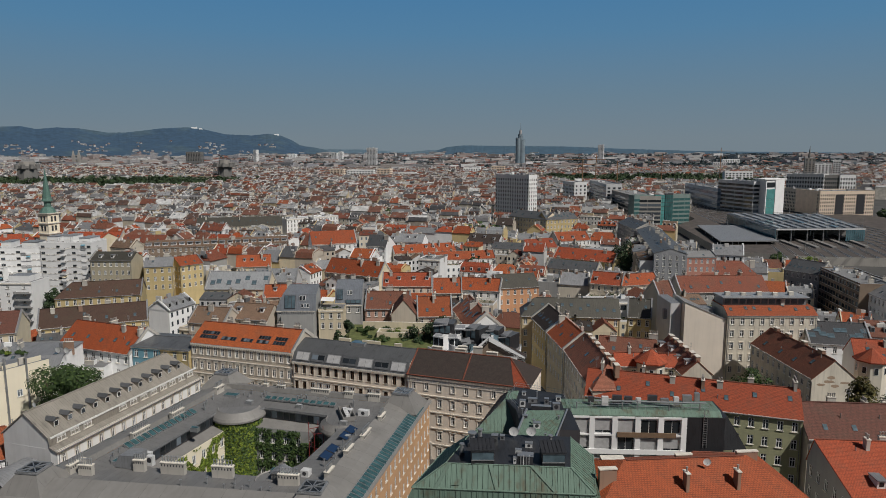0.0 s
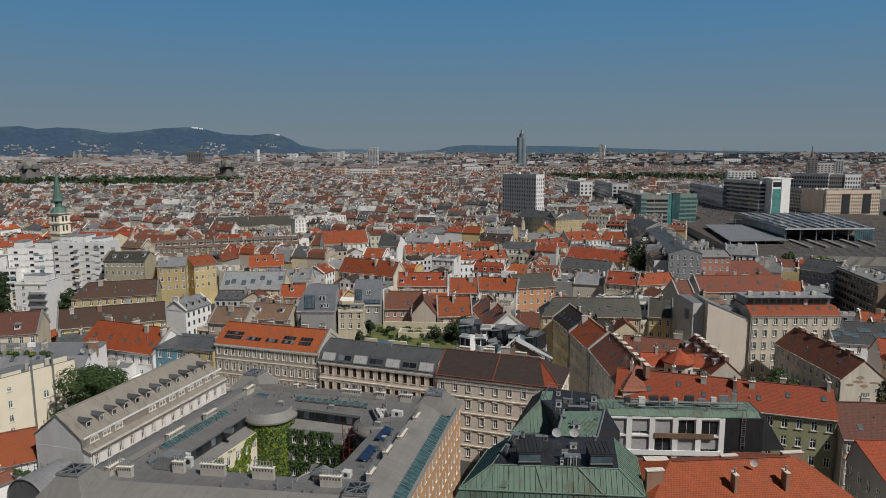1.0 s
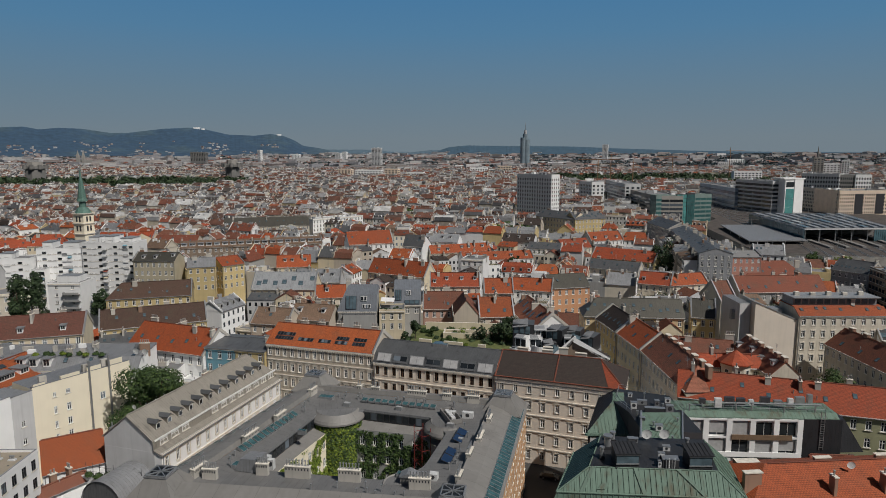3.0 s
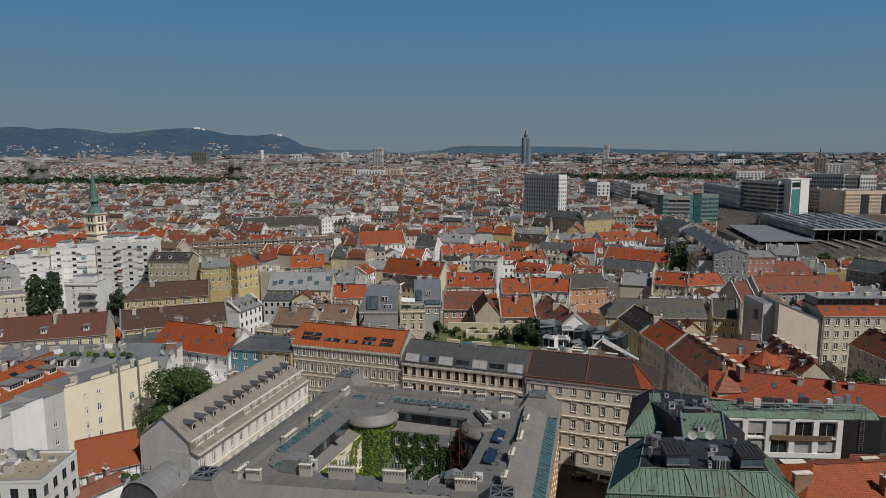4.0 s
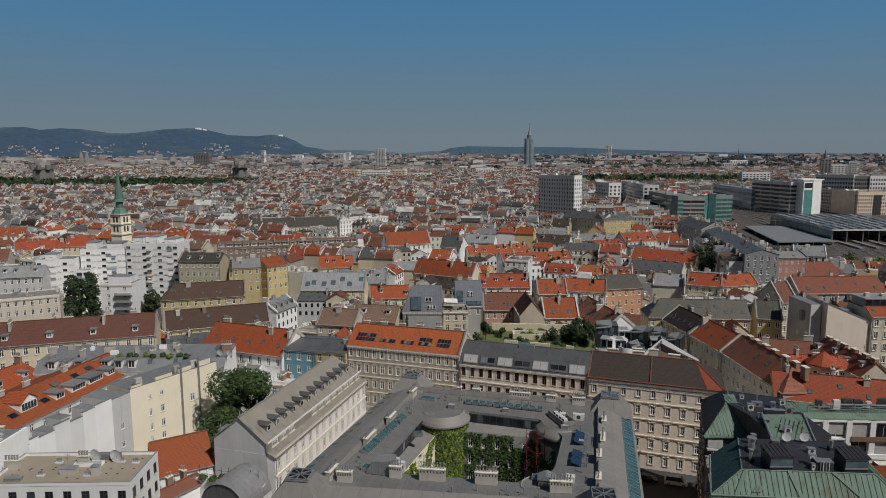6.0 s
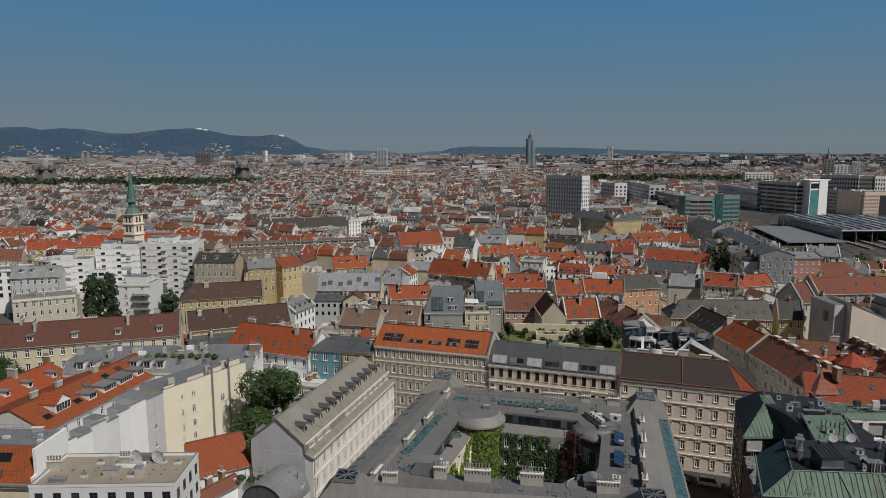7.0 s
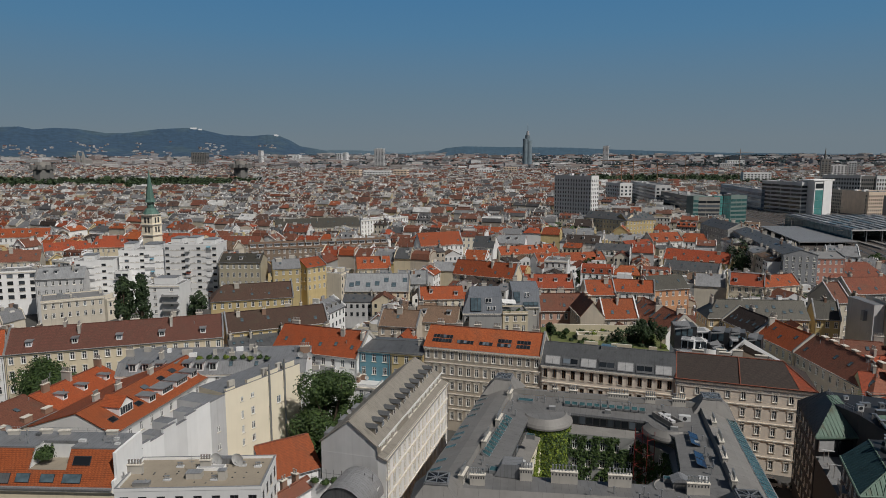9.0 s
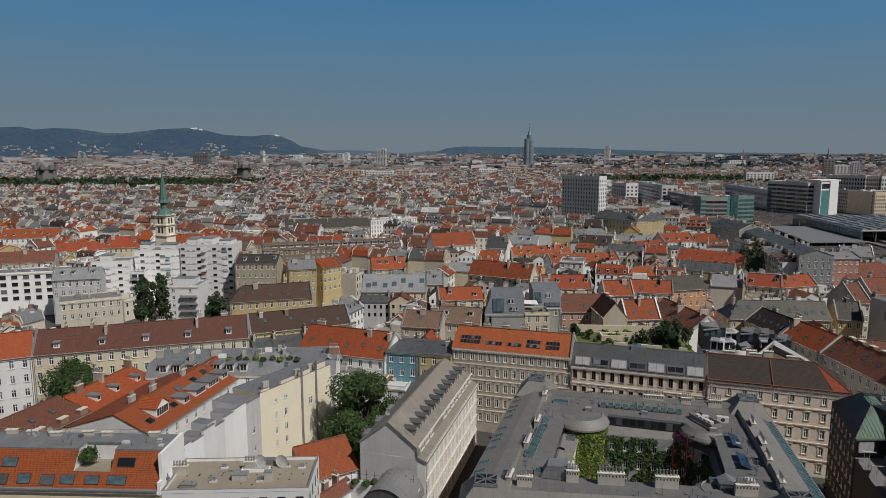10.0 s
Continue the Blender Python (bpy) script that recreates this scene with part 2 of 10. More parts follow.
# ---- mesh helpers ----
class Geo:
    """Gathers faces with a material each, and gives every face flat metric texture coordinates."""

    def __init__(self):
        self.v, self.f, self.m, self.mats = [], [], [], []

    def face(self, pts, mat):
        if mat not in self.mats:
            self.mats.append(mat)
        k = len(self.v)
        self.v += [tuple(p) for p in pts]
        self.f.append(tuple(range(k, k + len(pts))))
        self.m.append(self.mats.index(mat))

    def box(self, lo, hi, mat, top=None, m=None, floor=True):
        (a, b, c), (d, e, f) = lo, hi
        p = [Vector(q) for q in ((a, b, c), (d, b, c), (d, e, c), (a, e, c), (a, b, f), (d, b, f), (d, e, f), (a, e, f))]
        self.hexa(p, mat, top, m, floor)

    def hexa(self, p, mat, top=None, m=None, floor=True):
        """Eight corners: the four below, then the four above, both turning left."""
        if m is not None:
            p = [m @ Vector(q) for q in p]
        k = len(self.v)
        for q in (mat, top or mat):
            if q not in self.mats:
                self.mats.append(q)
        self.v += [tuple(q) for q in p]
        a, b = self.mats.index(mat), self.mats.index(top or mat)
        quads = [((0, 1, 5, 4), a), ((1, 2, 6, 5), a), ((2, 3, 7, 6), a), ((3, 0, 4, 7), a), ((4, 5, 6, 7), b)]
        if floor:
            quads.append(((3, 2, 1, 0), a))
        for q, s in quads:
            self.f.append(tuple(k + i for i in q))
            self.m.append(s)

    def relief(self, xs, zs, cell, back=0.06, lift=None):
        """One joined front of steps: cell(i, j) gives the depth y and material of the field, or None for a gap."""
        ids, nx, nz = {}, len(xs) - 1, len(zs) - 1

        def at(i, j, y):
            key = (i, j, round(y, 4))
            if key not in ids:
                ids[key] = len(self.v)
                self.v.append((xs[i], y, zs[j] + (lift(xs[i], j) if lift else 0.0)))
            return ids[key]

        def put(q, mat):
            if mat not in self.mats:
                self.mats.append(mat)
            self.f.append(tuple(q))
            self.m.append(self.mats.index(mat))
        field = {(i, j): cell(i, j) for i in range(nx) for j in range(nz)}
        for (i, j), c in field.items():
            if c is None:
                continue
            y, mat = c
            put([at(i, j, y), at(i + 1, j, y), at(i + 1, j + 1, y), at(i, j + 1, y)], mat)
            for di, dj, p, q in ((-1, 0, (i, j + 1), (i, j)), (1, 0, (i + 1, j), (i + 1, j + 1)), (0, -1, (i, j), (i + 1, j)), (0, 1, (i + 1, j + 1), (i, j + 1))):
                o = field.get((i + di, j + dj))
                yo = o[0] if o else max(back, y + 0.05)
                if yo > y + 1e-4:
                    put([at(*p, yo), at(*q, yo), at(*q, y), at(*p, y)], mat)

    def tube(self, p, q, r0, r1, mat, n=8, cap=True):
        p, q = Vector(p), Vector(q)
        d = (q - p).normalized()
        a = d.orthogonal().normalized()
        b = d.cross(a)
        k = len(self.v)
        if mat not in self.mats:
            self.mats.append(mat)
        s = self.mats.index(mat)
        for c, r in ((p, r0), (q, r1)):
            for i in range(n):
                w = 2 * math.pi * i / n
                self.v.append(tuple(c + a * (r * math.cos(w)) + b * (r * math.sin(w))))
        for i in range(n):
            j = (i + 1) % n
            self.f.append((k + i, k + j, k + n + j, k + n + i))
            self.m.append(s)
        if cap:
            self.f.append(tuple(k + n + i for i in range(n)))
            self.m.append(s)

    def mesh(self, name):
        me = bpy.data.meshes.new(name)
        me.from_pydata(self.v, [], self.f)
        for q in self.mats:
            me.materials.append(q)
        me.polygons.foreach_set("material_index", self.m)
        n = len(me.loops)
        nor, co = np.empty(len(me.polygons) * 3), np.array(self.v, float).reshape(-1, 3)
        me.polygons.foreach_get("normal", nor)
        tot, vi = np.empty(len(me.polygons), int), np.empty(n, int)
        me.polygons.foreach_get("loop_total", tot)
        me.loops.foreach_get("vertex_index", vi)
        nn = np.repeat(nor.reshape(-1, 3), tot, 0)
        u = np.stack([-nn[:, 1], nn[:, 0], 0 * nn[:, 0]], 1)
        flat = np.linalg.norm(u, axis=1) < 0.05
        u[flat] = (1, 0, 0)
        u /= np.linalg.norm(u, axis=1, keepdims=True)
        w = np.cross(nn, u)
        p = co[vi]
        uv = np.stack([(p * u).sum(1), (p * w).sum(1)], 1)
        me.uv_layers.new(name="UVMap").data.foreach_set("uv", uv.ravel())
        me.update()
        return me


def part(name, geo, parent, label="", m=None):
    """Links a mesh as one part of a thing, or of a part."""
    ob = new(name, geo if isinstance(geo, bpy.types.Mesh) else geo.mesh(name))
    ob.parent = parent
    if m is not None:
        ob.matrix_basis = m
    if label:
        ob["label"] = label
    return ob


def thing(name, m, label, category, group="", kind=""):
    return tagged(placed(new(name), m), label, category, group, kind)


def placed(ob, m):
    ob.matrix_basis = m
    return ob


MESHES = {}


def shared(key, make):
    if key not in MESHES:
        g = Geo()
        make(g)
        MESHES[key] = g.mesh(key[0])
    return MESHES[key]


# ---- windows, chimneys, dormers ----
RECESS = 0.22


def window_meshes(w, h, style):
    """Frame, pane, and both in one, for an opening of w by h; the origin is the opening's middle in the wall's face, -y outside."""
    frame_mat = {"brown": FRAME_BROWN, "dark": FRAME_DARK, "modern": FRAME_DARK}.get(style, FRAME)
    rich = style in ("ornate", "brown", "arched")
    a, b, t = w / 2, h / 2, 0.14
    y_out, y_frame, y_pane = -0.07, 0.06, 0.13
    xs = [-a - 0.36, -a - 0.20, -a, -a + t, -0.08, 0.08, a - t, a, a + 0.20, a + 0.36]
    zs = [-b - 0.45, -b - 0.10, -b, -b + t, b * 0.30, b * 0.30 + 0.10, b - t, b, b + 0.20, b + 0.38]

    def cell(with_pane):
        def at(i, j):
            if j == 1:
                return (y_out - 0.06, STONE) if 1 <= i <= 7 else None
            if j == 0:
                return (y_out + 0.05, STONE) if rich and 2 <= i <= 6 else None
            if j >= 7:
                if not rich:
                    return None
                if j == 8:
                    return (y_out - 0.07, STONE)
                return (y_out, STONE) if 1 <= i <= 7 else None
            if i in (0, 8):
                return None
            if i in (1, 7):
                return (y_out, STONE) if rich else None
            if i in (2, 6) or j in (2, 6) or (style != "modern" and (i == 4 or j == 4)):
                return (y_frame, frame_mat)
            return (y_pane, PANE) if with_pane else None
        return at
    lift = (lambda x, j: 0.36 * max(0.0, 1 - abs(x) / (a + 0.36)) if j >= 8 else 0.0) if style == "arched" else None
    key = (round(w, 2), round(h, 2), style)
    bars = shared(("window", *key), lambda g: g.relief(xs, zs, cell(False), lift=lift))
    glass = shared(("pane", *key[:2]), lambda g: g.box((-a + 0.04, RECESS - 0.05, -b + 0.04), (a - 0.04, RECESS - 0.03, b - 0.04), PANE))
    return bars, glass


def window_whole(w, h, style):
    """Window and glass as one joined front."""
    key = (round(w, 2), round(h, 2), style)
    if ("whole", *key) not in MESHES:
        a, b, t = w / 2, h / 2, 0.13
        fm = {"brown": FRAME_BROWN, "dark": FRAME_DARK, "modern": FRAME_DARK}.get(style, FRAME)
        rich = style in ("ornate", "brown", "arched")
        xs = [-a - 0.2, -a, -a + t, -0.07, 0.07, a - t, a, a + 0.2]
        zs = [-b - 0.12, -b, -b + t, b * 0.30, b * 0.30 + 0.10, b - t, b, b + 0.26]

        def at(i, j):
            if j == 0:
                return (-0.16, STONE)
            if j == 6:
                return (-0.12, STONE) if rich else None
            if i in (0, 6):
                return (-0.1, STONE) if rich else None
            if i in (1, 5) or j in (1, 5) or (style != "modern" and (i == 3 or j == 3)):
                return (0.06, fm)
            return (0.13, PANE)
        shared(("whole", *key), lambda g: g.relief(xs, zs, at))
        MESHES[("whole", *key)].name = "window"
    return MESHES[("whole", *key)]


def join(g, me, m):
    for p in me.polygons:
        g.face([m @ me.vertices[i].co for i in p.vertices], me.materials[p.material_index])


def blind_mesh(w, h):
    return shared(("shutter", round(w, 2), round(h, 2)), lambda g: [g.box((-w / 2 + 0.05, RECESS - 0.12, -h / 2 + 0.05 + k * 0.2), (w / 2 - 0.05, RECESS - 0.08, min(h / 2 - 0.05, -h / 2 + 0.24 + k * 0.2)), BLIND) for k in range(int(h / 2 / 0.2), int((h - 0.1) / 0.2))])


def wall_face(g, o, u, n, L, z0, z1, holes, mat):
    """A wall from o along u, n pointing out, with recessed openings: (x0, x1, z0, z1)."""
    o, u, n = Vector(o), Vector(u), Vector(n)
    xs = sorted({0.0, L, *(round(h[0], 3) for h in holes), *(round(h[1], 3) for h in holes)})
    zs = sorted({z0, z1, *(round(h[2], 3) for h in holes), *(round(h[3], 3) for h in holes)})
    hs = {(round(h[0], 3), round(h[2], 3)) for h in holes}

    def at(x, z, d=0.0):
        return o + u * x + Vector((0, 0, z)) - n * d
    for j in range(len(zs) - 1):
        run = None
        for i in range(len(xs) - 1):
            hole = (xs[i], zs[j]) in hs
            if not hole and run is None:
                run = xs[i]
            if hole or i == len(xs) - 2:
                end = xs[i] if hole else xs[i + 1]
                if run is not None and end > run:
                    g.face([at(run, zs[j]), at(end, zs[j]), at(end, zs[j + 1]), at(run, zs[j + 1])], mat)
                run = None
            if hole:
                a, b, c, d = xs[i], xs[i + 1], zs[j], zs[j + 1]
                r = RECESS
                g.face([at(a, c), at(a, c, r), at(a, d, r), at(a, d)], mat)
                g.face([at(b, c, r), at(b, c), at(b, d), at(b, d, r)], mat)
                g.face([at(a, c), at(b, c), at(b, c, r), at(a, c, r)], mat)
                g.face([at(a, d, r), at(b, d, r), at(b, d), at(a, d)], mat)
                g.face([at(a, c, r), at(b, c, r), at(b, d, r), at(a, d, r)], FRAME_DARK)


def chimney_mesh(w, d, h, pots, brick=False):
    body = CHIM_BRICK if brick else CHIM

    def make(g):
        g.box((-w / 2, -d / 2, -2.0), (w / 2, d / 2, h), body, floor=False)
        g.box((-w / 2 - 0.1, -d / 2 - 0.1, h), (w / 2 + 0.1, d / 2 + 0.1, h + 0.16), STONE)
        for k in range(pots):
            x = (k + 0.5) / pots * w - w / 2
            g.tube((x, 0, h + 0.16), (x, 0, h + 0.85), 0.14, 0.13, POT, 6)
            g.tube((x, 0, h + 0.85), (x, 0, h + 0.95), 0.2, 0.2, POT, 6)
    return shared(("chimney", w, d, h, pots, brick), make)


def skylight_mesh(w, h, mat=None):
    def make(g):
        g.box((-w / 2, -h / 2, -0.05), (w / 2, h / 2, 0.10), FRAME_DARK)
        g.box((-w / 2 + 0.08, -h / 2 + 0.08, 0.10), (w / 2 - 0.08, h / 2 - 0.08, 0.115), mat or PANE_BLUE)
    return shared(("skylight", w, h, (mat or PANE_BLUE).name), make)


def dormer_mesh(w, h, d, roof, wall, shed=False):
    """Front at y=0 facing -y, sill at z=0, running back into the slope."""
    def make(g):
        a = w / 2
        g.box((-a, 0, -0.6), (a, d, h), wall)
        g.box((-a + 0.14, -0.03, 0.12), (a - 0.14, -0.003, h - 0.12), FRAME)
        n = max(1, round((w - 0.4) / 0.7))
        s = (w - 0.4) / n
        for k in range(n):
            g.box((-a + 0.2 + k * s + 0.05, -0.045, 0.2), (-a + 0.2 + (k + 1) * s - 0.05, -0.031, h - 0.2), PANE)
        if shed:
            g.box((-a - 0.2, -0.35, h), (a + 0.2, d, h + 0.18), roof)
        else:
            for s in (-1, 1):
                q = [(0, -0.3, h + a * 0.8), (s * (a + 0.2), -0.3, h - 0.05), (s * (a + 0.2), d, h - 0.05), (0, d, h + a * 0.8)]
                q = q if s < 0 else q[::-1]
                g.hexa([Vector(i) for i in q] + [Vector(i) + Vector((0, 0, 0.12)) for i in q], roof)
            g.face([(-a, -0.003, h), (a, -0.003, h), (0, -0.003, h + a * 0.8)], wall)
    return shared(("dormer", w, h, d, roof.name, wall.name, shed), make)


def dish(p, yaw=-40, r=0.55):
    def make(g):
        g.tube((0, 0, -0.4), (0, 0, 0.9), 0.04, 0.04, STEEL, 6)
        n = 14
        rings = [(0.0, 0.0), (0.5, -0.03), (0.85, -0.1), (1.0, -0.16)]
        for k in range(3):
            (r0, y0), (r1, y1) = rings[k], rings[k + 1]
            for i in range(n):
                a, b = 2 * math.pi * i / n, 2 * math.pi * (i + 1) / n
                c = Vector((0, 0, 1.0))
                q = [c + Vector((math.cos(t) * s, y, math.sin(t) * s)) for t, s, y in ((a, r0, y0), (a, r1, y1), (b, r1, y1), (b, r0, y0))]
                g.face(q if k else q[1:], DISH)
        g.tube((0, -0.1, 0.3), (0, -0.75, 0.85), 0.03, 0.03, STEEL, 5)
        g.box((-0.06, -0.85, 0.8), (0.06, -0.68, 0.95), STEEL)
    ob = new("satellite_dish", shared(("satellite_dish",), make))
    s = r / 1.0
    ob.matrix_basis = pose(*p, 0, 0, yaw) @ Matrix.Diagonal((s, s, s, 1))
    return tagged(ob, "white round satellite dish on a short steel pole", "dish", "dishes on the roofs")


# ---- houses ----
FOOT = []          # footprints: front line and depth
FRONTS = []


def roof_at(prof, v):
    for (a, b), (c, d) in zip(prof, prof[1:]):
        if a <= v <= c:
            return b + (d - b) * (v - a) / max(c - a, 1e-6), (d - b) / max(c - a, 1e-6)
    return prof[-1][1], 0


def roof_sheet(g, prof, L, hip, mat, thick=0.22, over=0.0, seams=None):
    """A roof from its profile (v, z) across, hipped at the ends by the given run at the top."""
    z0, zt = min(p[1] for p in prof), max(p[1] for p in prof)

    def row(end, k, dz):
        v, z = prof[k]
        f = (z - z0) / max(zt - z0, 1e-6)
        x = -over + hip[0] * f if end == 0 else L + over - hip[1] * f
        return Vector((x, v, z + dz))
    n = len(prof)
    for k in range(n - 1):
        a, b, c, d = row(0, k, 0), row(1, k, 0), row(1, k + 1, 0), row(0, k + 1, 0)
        g.face([a, b, c, d], mat)
        if seams:
            ln = (b - a).length
            cnt = int(ln / seams)
            up = (b - a).cross(d - a).normalized() * 0.05
            for i in range(1, cnt):
                s0 = a + (b - a) * (i / cnt)
                s1 = d + (c - d) * (i / cnt)
                w = (b - a).normalized() * 0.03
                g.hexa([s0 - w, s0 + w, s1 + w, s1 - w, s0 - w + up, s0 + w + up, s1 + w + up, s1 - w + up], mat, floor=False)
        dn = Vector((0, 0, -thick))
        g.face([d + dn, c + dn, b + dn, a + dn], mat)
        if hip[0] == 0:
            g.face([a + dn, a, d, d + dn], mat)
        if hip[1] == 0:
            g.face([b, b + dn, c + dn, c], mat)
    for k, s in ((0, 1), (n - 1, -1)):
        a, b = row(0, k, 0), row(1, k, 0)
        dn = Vector((0, 0, -thick))
        g.face([a + dn, b + dn, b, a] if s > 0 else [b + dn, a + dn, a, b], mat)
    for end in (0, 1):
        if hip[end] > 0:
            pts = [row(end, k, 0) for k in range(n)]
            g.face(pts[::-1] if end == 0 else pts, mat)


def house(label, A, B, depth, eave, rise, roof="orange", wall="cream", hip=(0, 0), ridge=0.5, prof=None, storey=3.9, bays=None,
          rows=3, sides="f", win=(1.15, 2.1), style="plain", chim=(), dormers=0, skylights=0, fire=(0.0, 0.0), bands=True, blinds=0.0,
          category="house", group="houses of the old town", name="house", seed=0, over=0.35, seams=None, flat=False, base=0.0, fine=False, top=1.0,
          dorm=(1.5, 1.3), sky=(0.9, 1.3), clutter=True):
    """A town house on the front line A-B (left to right as seen from the street), going depth metres back."""
    A, B = Vector(A), Vector(B)
    L, yaw = (B - A).length, math.degrees(math.atan2(B.y - A.y, B.x - A.x))
    FOOT.append((A, B, depth))
    FRONTS.append((A, B, depth, eave, wall, flat, rows, style))
    rng = random.Random(seed or int(abs(A.x * 37 + A.y * 91) * 10))
    ob = thing(name, pose(A.x, A.y, base, 0, 0, yaw), label, category, group)
    wm, rm = W[wall], T[roof]
    if flat:
        prof = [(0, eave), (depth, eave)]
    elif prof is None:
        prof = [(-over, eave - over * rise / (depth * ridge)), (depth * ridge, eave + rise), (depth + over, eave - over * rise / (depth * (1 - ridge)))]
    zt = max(p[1] for p in prof)
    g = Geo()
    openings = []
    zw = eave - 0.05
    for side in "frlb":
        o, u, n, ln = {"f": ((0, 0, 0), (1, 0, 0), (0, -1, 0), L), "r": ((L, 0, 0), (0, 1, 0), (1, 0, 0), depth), "b": ((L, depth, 0), (-1, 0, 0), (0, 1, 0), L), "l": ((0, depth, 0), (0, -1, 0), (-1, 0, 0), depth)}[side]
        holes = []
        if side in sides:
            nb = bays if (bays and side in "fb") else max(1, round(ln / 2.9))
            sp = ln / nb
            for r in range(rows):
                zc = eave - top - win[1] / 2 - r * storey
                if zc - win[1] / 2 < 0.4:
                    break
                for k in range(nb):
                    xc = (k + 0.5) * sp
                    holes.append((xc - win[0] / 2, xc + win[0] / 2, zc - win[1] / 2, zc + win[1] / 2))
                    turn = {"f": 0, "r": 90, "b": 180, "l": -90}[side]
                    p = Vector(o) + Vector(u) * xc
                    openings.append((pose(p.x, p.y, zc, 0, 0, turn), r))
        wall_face(g, o, u, n, ln, 0, zw, holes, wm)
    if not flat:
        for x, s, h in ((0, -1, hip[0]), (L, 1, hip[1])):
            if h == 0:
                inner = [(max(0, min(depth, v)), z - 0.23) for v, z in prof]
                pts = [(x, 0, zw - 0.0)] + [(x, v, max(z, zw)) for v, z in inner] + [(x, depth, zw)]
                clean = [Vector(p) for i, p in enumerate(pts) if i == 0 or (Vector(p) - Vector(pts[i - 1])).length > 0.02]
                g.face(clean if s > 0 else clean[::-1], wm)
    part("wall", g, ob)
    r = Geo()
    if flat:
        r.box((0.3, 0.3, eave - 0.3), (L - 0.3, depth - 0.3, eave - 0.02), rm)
        for lo, hi in (((-0.05, -0.05), (L + 0.05, 0.3)), ((-0.05, depth - 0.3), (L + 0.05, depth + 0.05)), ((-0.05, 0.3), (0.3, depth - 0.3)), ((L - 0.3, 0.3), (L + 0.05, depth - 0.3))):
            r.box((*lo, eave - 0.05), (*hi, eave + 0.45), wm, T["silver"])
    else:
        roof_sheet(r, prof, L, hip, rm, over=0.15 if max(hip) == 0 else 0.3, seams=seams)
    part("roof", r, ob)
    if not flat and A.y < 330:
        top_v = max(prof, key=lambda p: p[1])
        gd = Geo()
        gd.tube((hip[0] + 0.1, top_v[0], top_v[1] + 0.02), (L - hip[1] - 0.1, top_v[0], top_v[1] + 0.02), 0.17, 0.17, rm if roof in T and roof not in ("orange", "bright", "red") else T["rust"], 6)
        part("ridge_cap", gd, ob)
        gd = Geo()
        gd.tube((-0.1, prof[0][0] - 0.06, prof[0][1] - 0.08), (L + 0.1, prof[0][0] - 0.06, prof[0][1] - 0.08), 0.1, 0.1, T["zinc"], 6)
        for x in (0.35, L - 0.35):
            gd.tube((x, -0.12, prof[0][1] - 0.1), (x, -0.12, 1.0), 0.07, 0.07, T["zinc"], 5)
        part("gutter", gd, ob)
    wmesh, pmesh = window_meshes(*win, style)
    far = (A.y + B.y) / 2 > 300
    if far and openings:
        gw = Geo()
        for m, row_ in openings:
            join(gw, window_whole(*win, style), m=m)
        tagged(part("facade_glazing", gw, ob), kind="stuff")
        openings = []
    for m, row_ in openings:
        if not fine:
            part("window", window_whole(*win, style), ob, m=m)
            continue
        wn = part("window", wmesh, ob, m=m)
        part("pane", pmesh, wn)
        if rng.random() < blinds:
            part("shutter", blind_mesh(*win), wn)
    if bands:
        c = Geo()
        c.box((-0.02, -0.32, eave - 0.55), (L + 0.02, -0.003, eave - 0.2), STONE)
        c.box((-0.02, -0.22, eave - 0.85), (L + 0.02, -0.003, eave - 0.55), wm)
        if fine:
            nd = int(L / 0.7)
            for k in range(nd):
                c.box(((k + 0.3) * L / nd, -0.36, eave - 0.84), ((k + 0.62) * L / nd, -0.222, eave - 0.552), STONE)
            for k in range(1, rows):
                z = eave - top - k * storey + 0.75
                if z > 1:
                    c.box((-0.02, -0.2, z), (L + 0.02, -0.003, z + 0.25), STONE)
        part("cornice", c, ob)
    for e, h in enumerate(fire):
        if h > 0 and not flat:
            f = Geo()
            x0, x1 = ((-0.2, 0.25) if e == 0 else (L - 0.25, L + 0.2))
            for (a, b), (cc, d) in zip(prof, prof[1:]):
                f.hexa([Vector(q) for q in ((x0, a, b - 0.5), (x1, a, b - 0.5), (x1, cc, d - 0.5), (x0, cc, d - 0.5), (x0, a, b + h), (x1, a, b + h), (x1, cc, d + h), (x0, cc, d + h))], CHIM, STEEL)
            part("firewall", f, ob)
    for c in chim:
        u, v, w, d, h, pots = (*c, *((1.9, 1.0, 1.0, 0) if roof in ("brown", "sunned") else (1.6, 0.6, 1.3, 4))[len(c) - 2:])
        z, _ = roof_at(prof, v * depth)
        part("chimney", chimney_mesh(w, d, h, pots, roof in ("brown", "orange", "sunned")), ob, m=pose(u * L, v * depth, z))
    zr, slope = roof_at(prof, 0.12 * depth)
    ang = math.degrees(math.atan(slope))
    for k in range(dormers):
        u = (k + 0.5) / dormers * L
        v = 0.10 * depth
        z, _ = roof_at(prof, v)
        part("dormer", dormer_mesh(*dorm, min(3.0, dorm[1] / max(slope, 0.3) + 0.3), T["zinc"] if roof not in ("zinc", "pewter") else rm, W["white"] if roof != "pewter" else T["pewter"], shed=True), ob, m=pose(u, v, z + 0.15))
    for k in range(skylights):
        u = (k + 0.5 + rng.uniform(-0.2, 0.2)) / skylights * L
        v = depth * ridge * rng.choice((0.35, 0.42, 0.62)) if not dormers else depth * ridge * 0.72
        z, s = roof_at(prof, v)
        part("skylight", skylight_mesh(*sky), ob, m=pose(u, v, z, math.degrees(math.atan(s)), 0, 0))
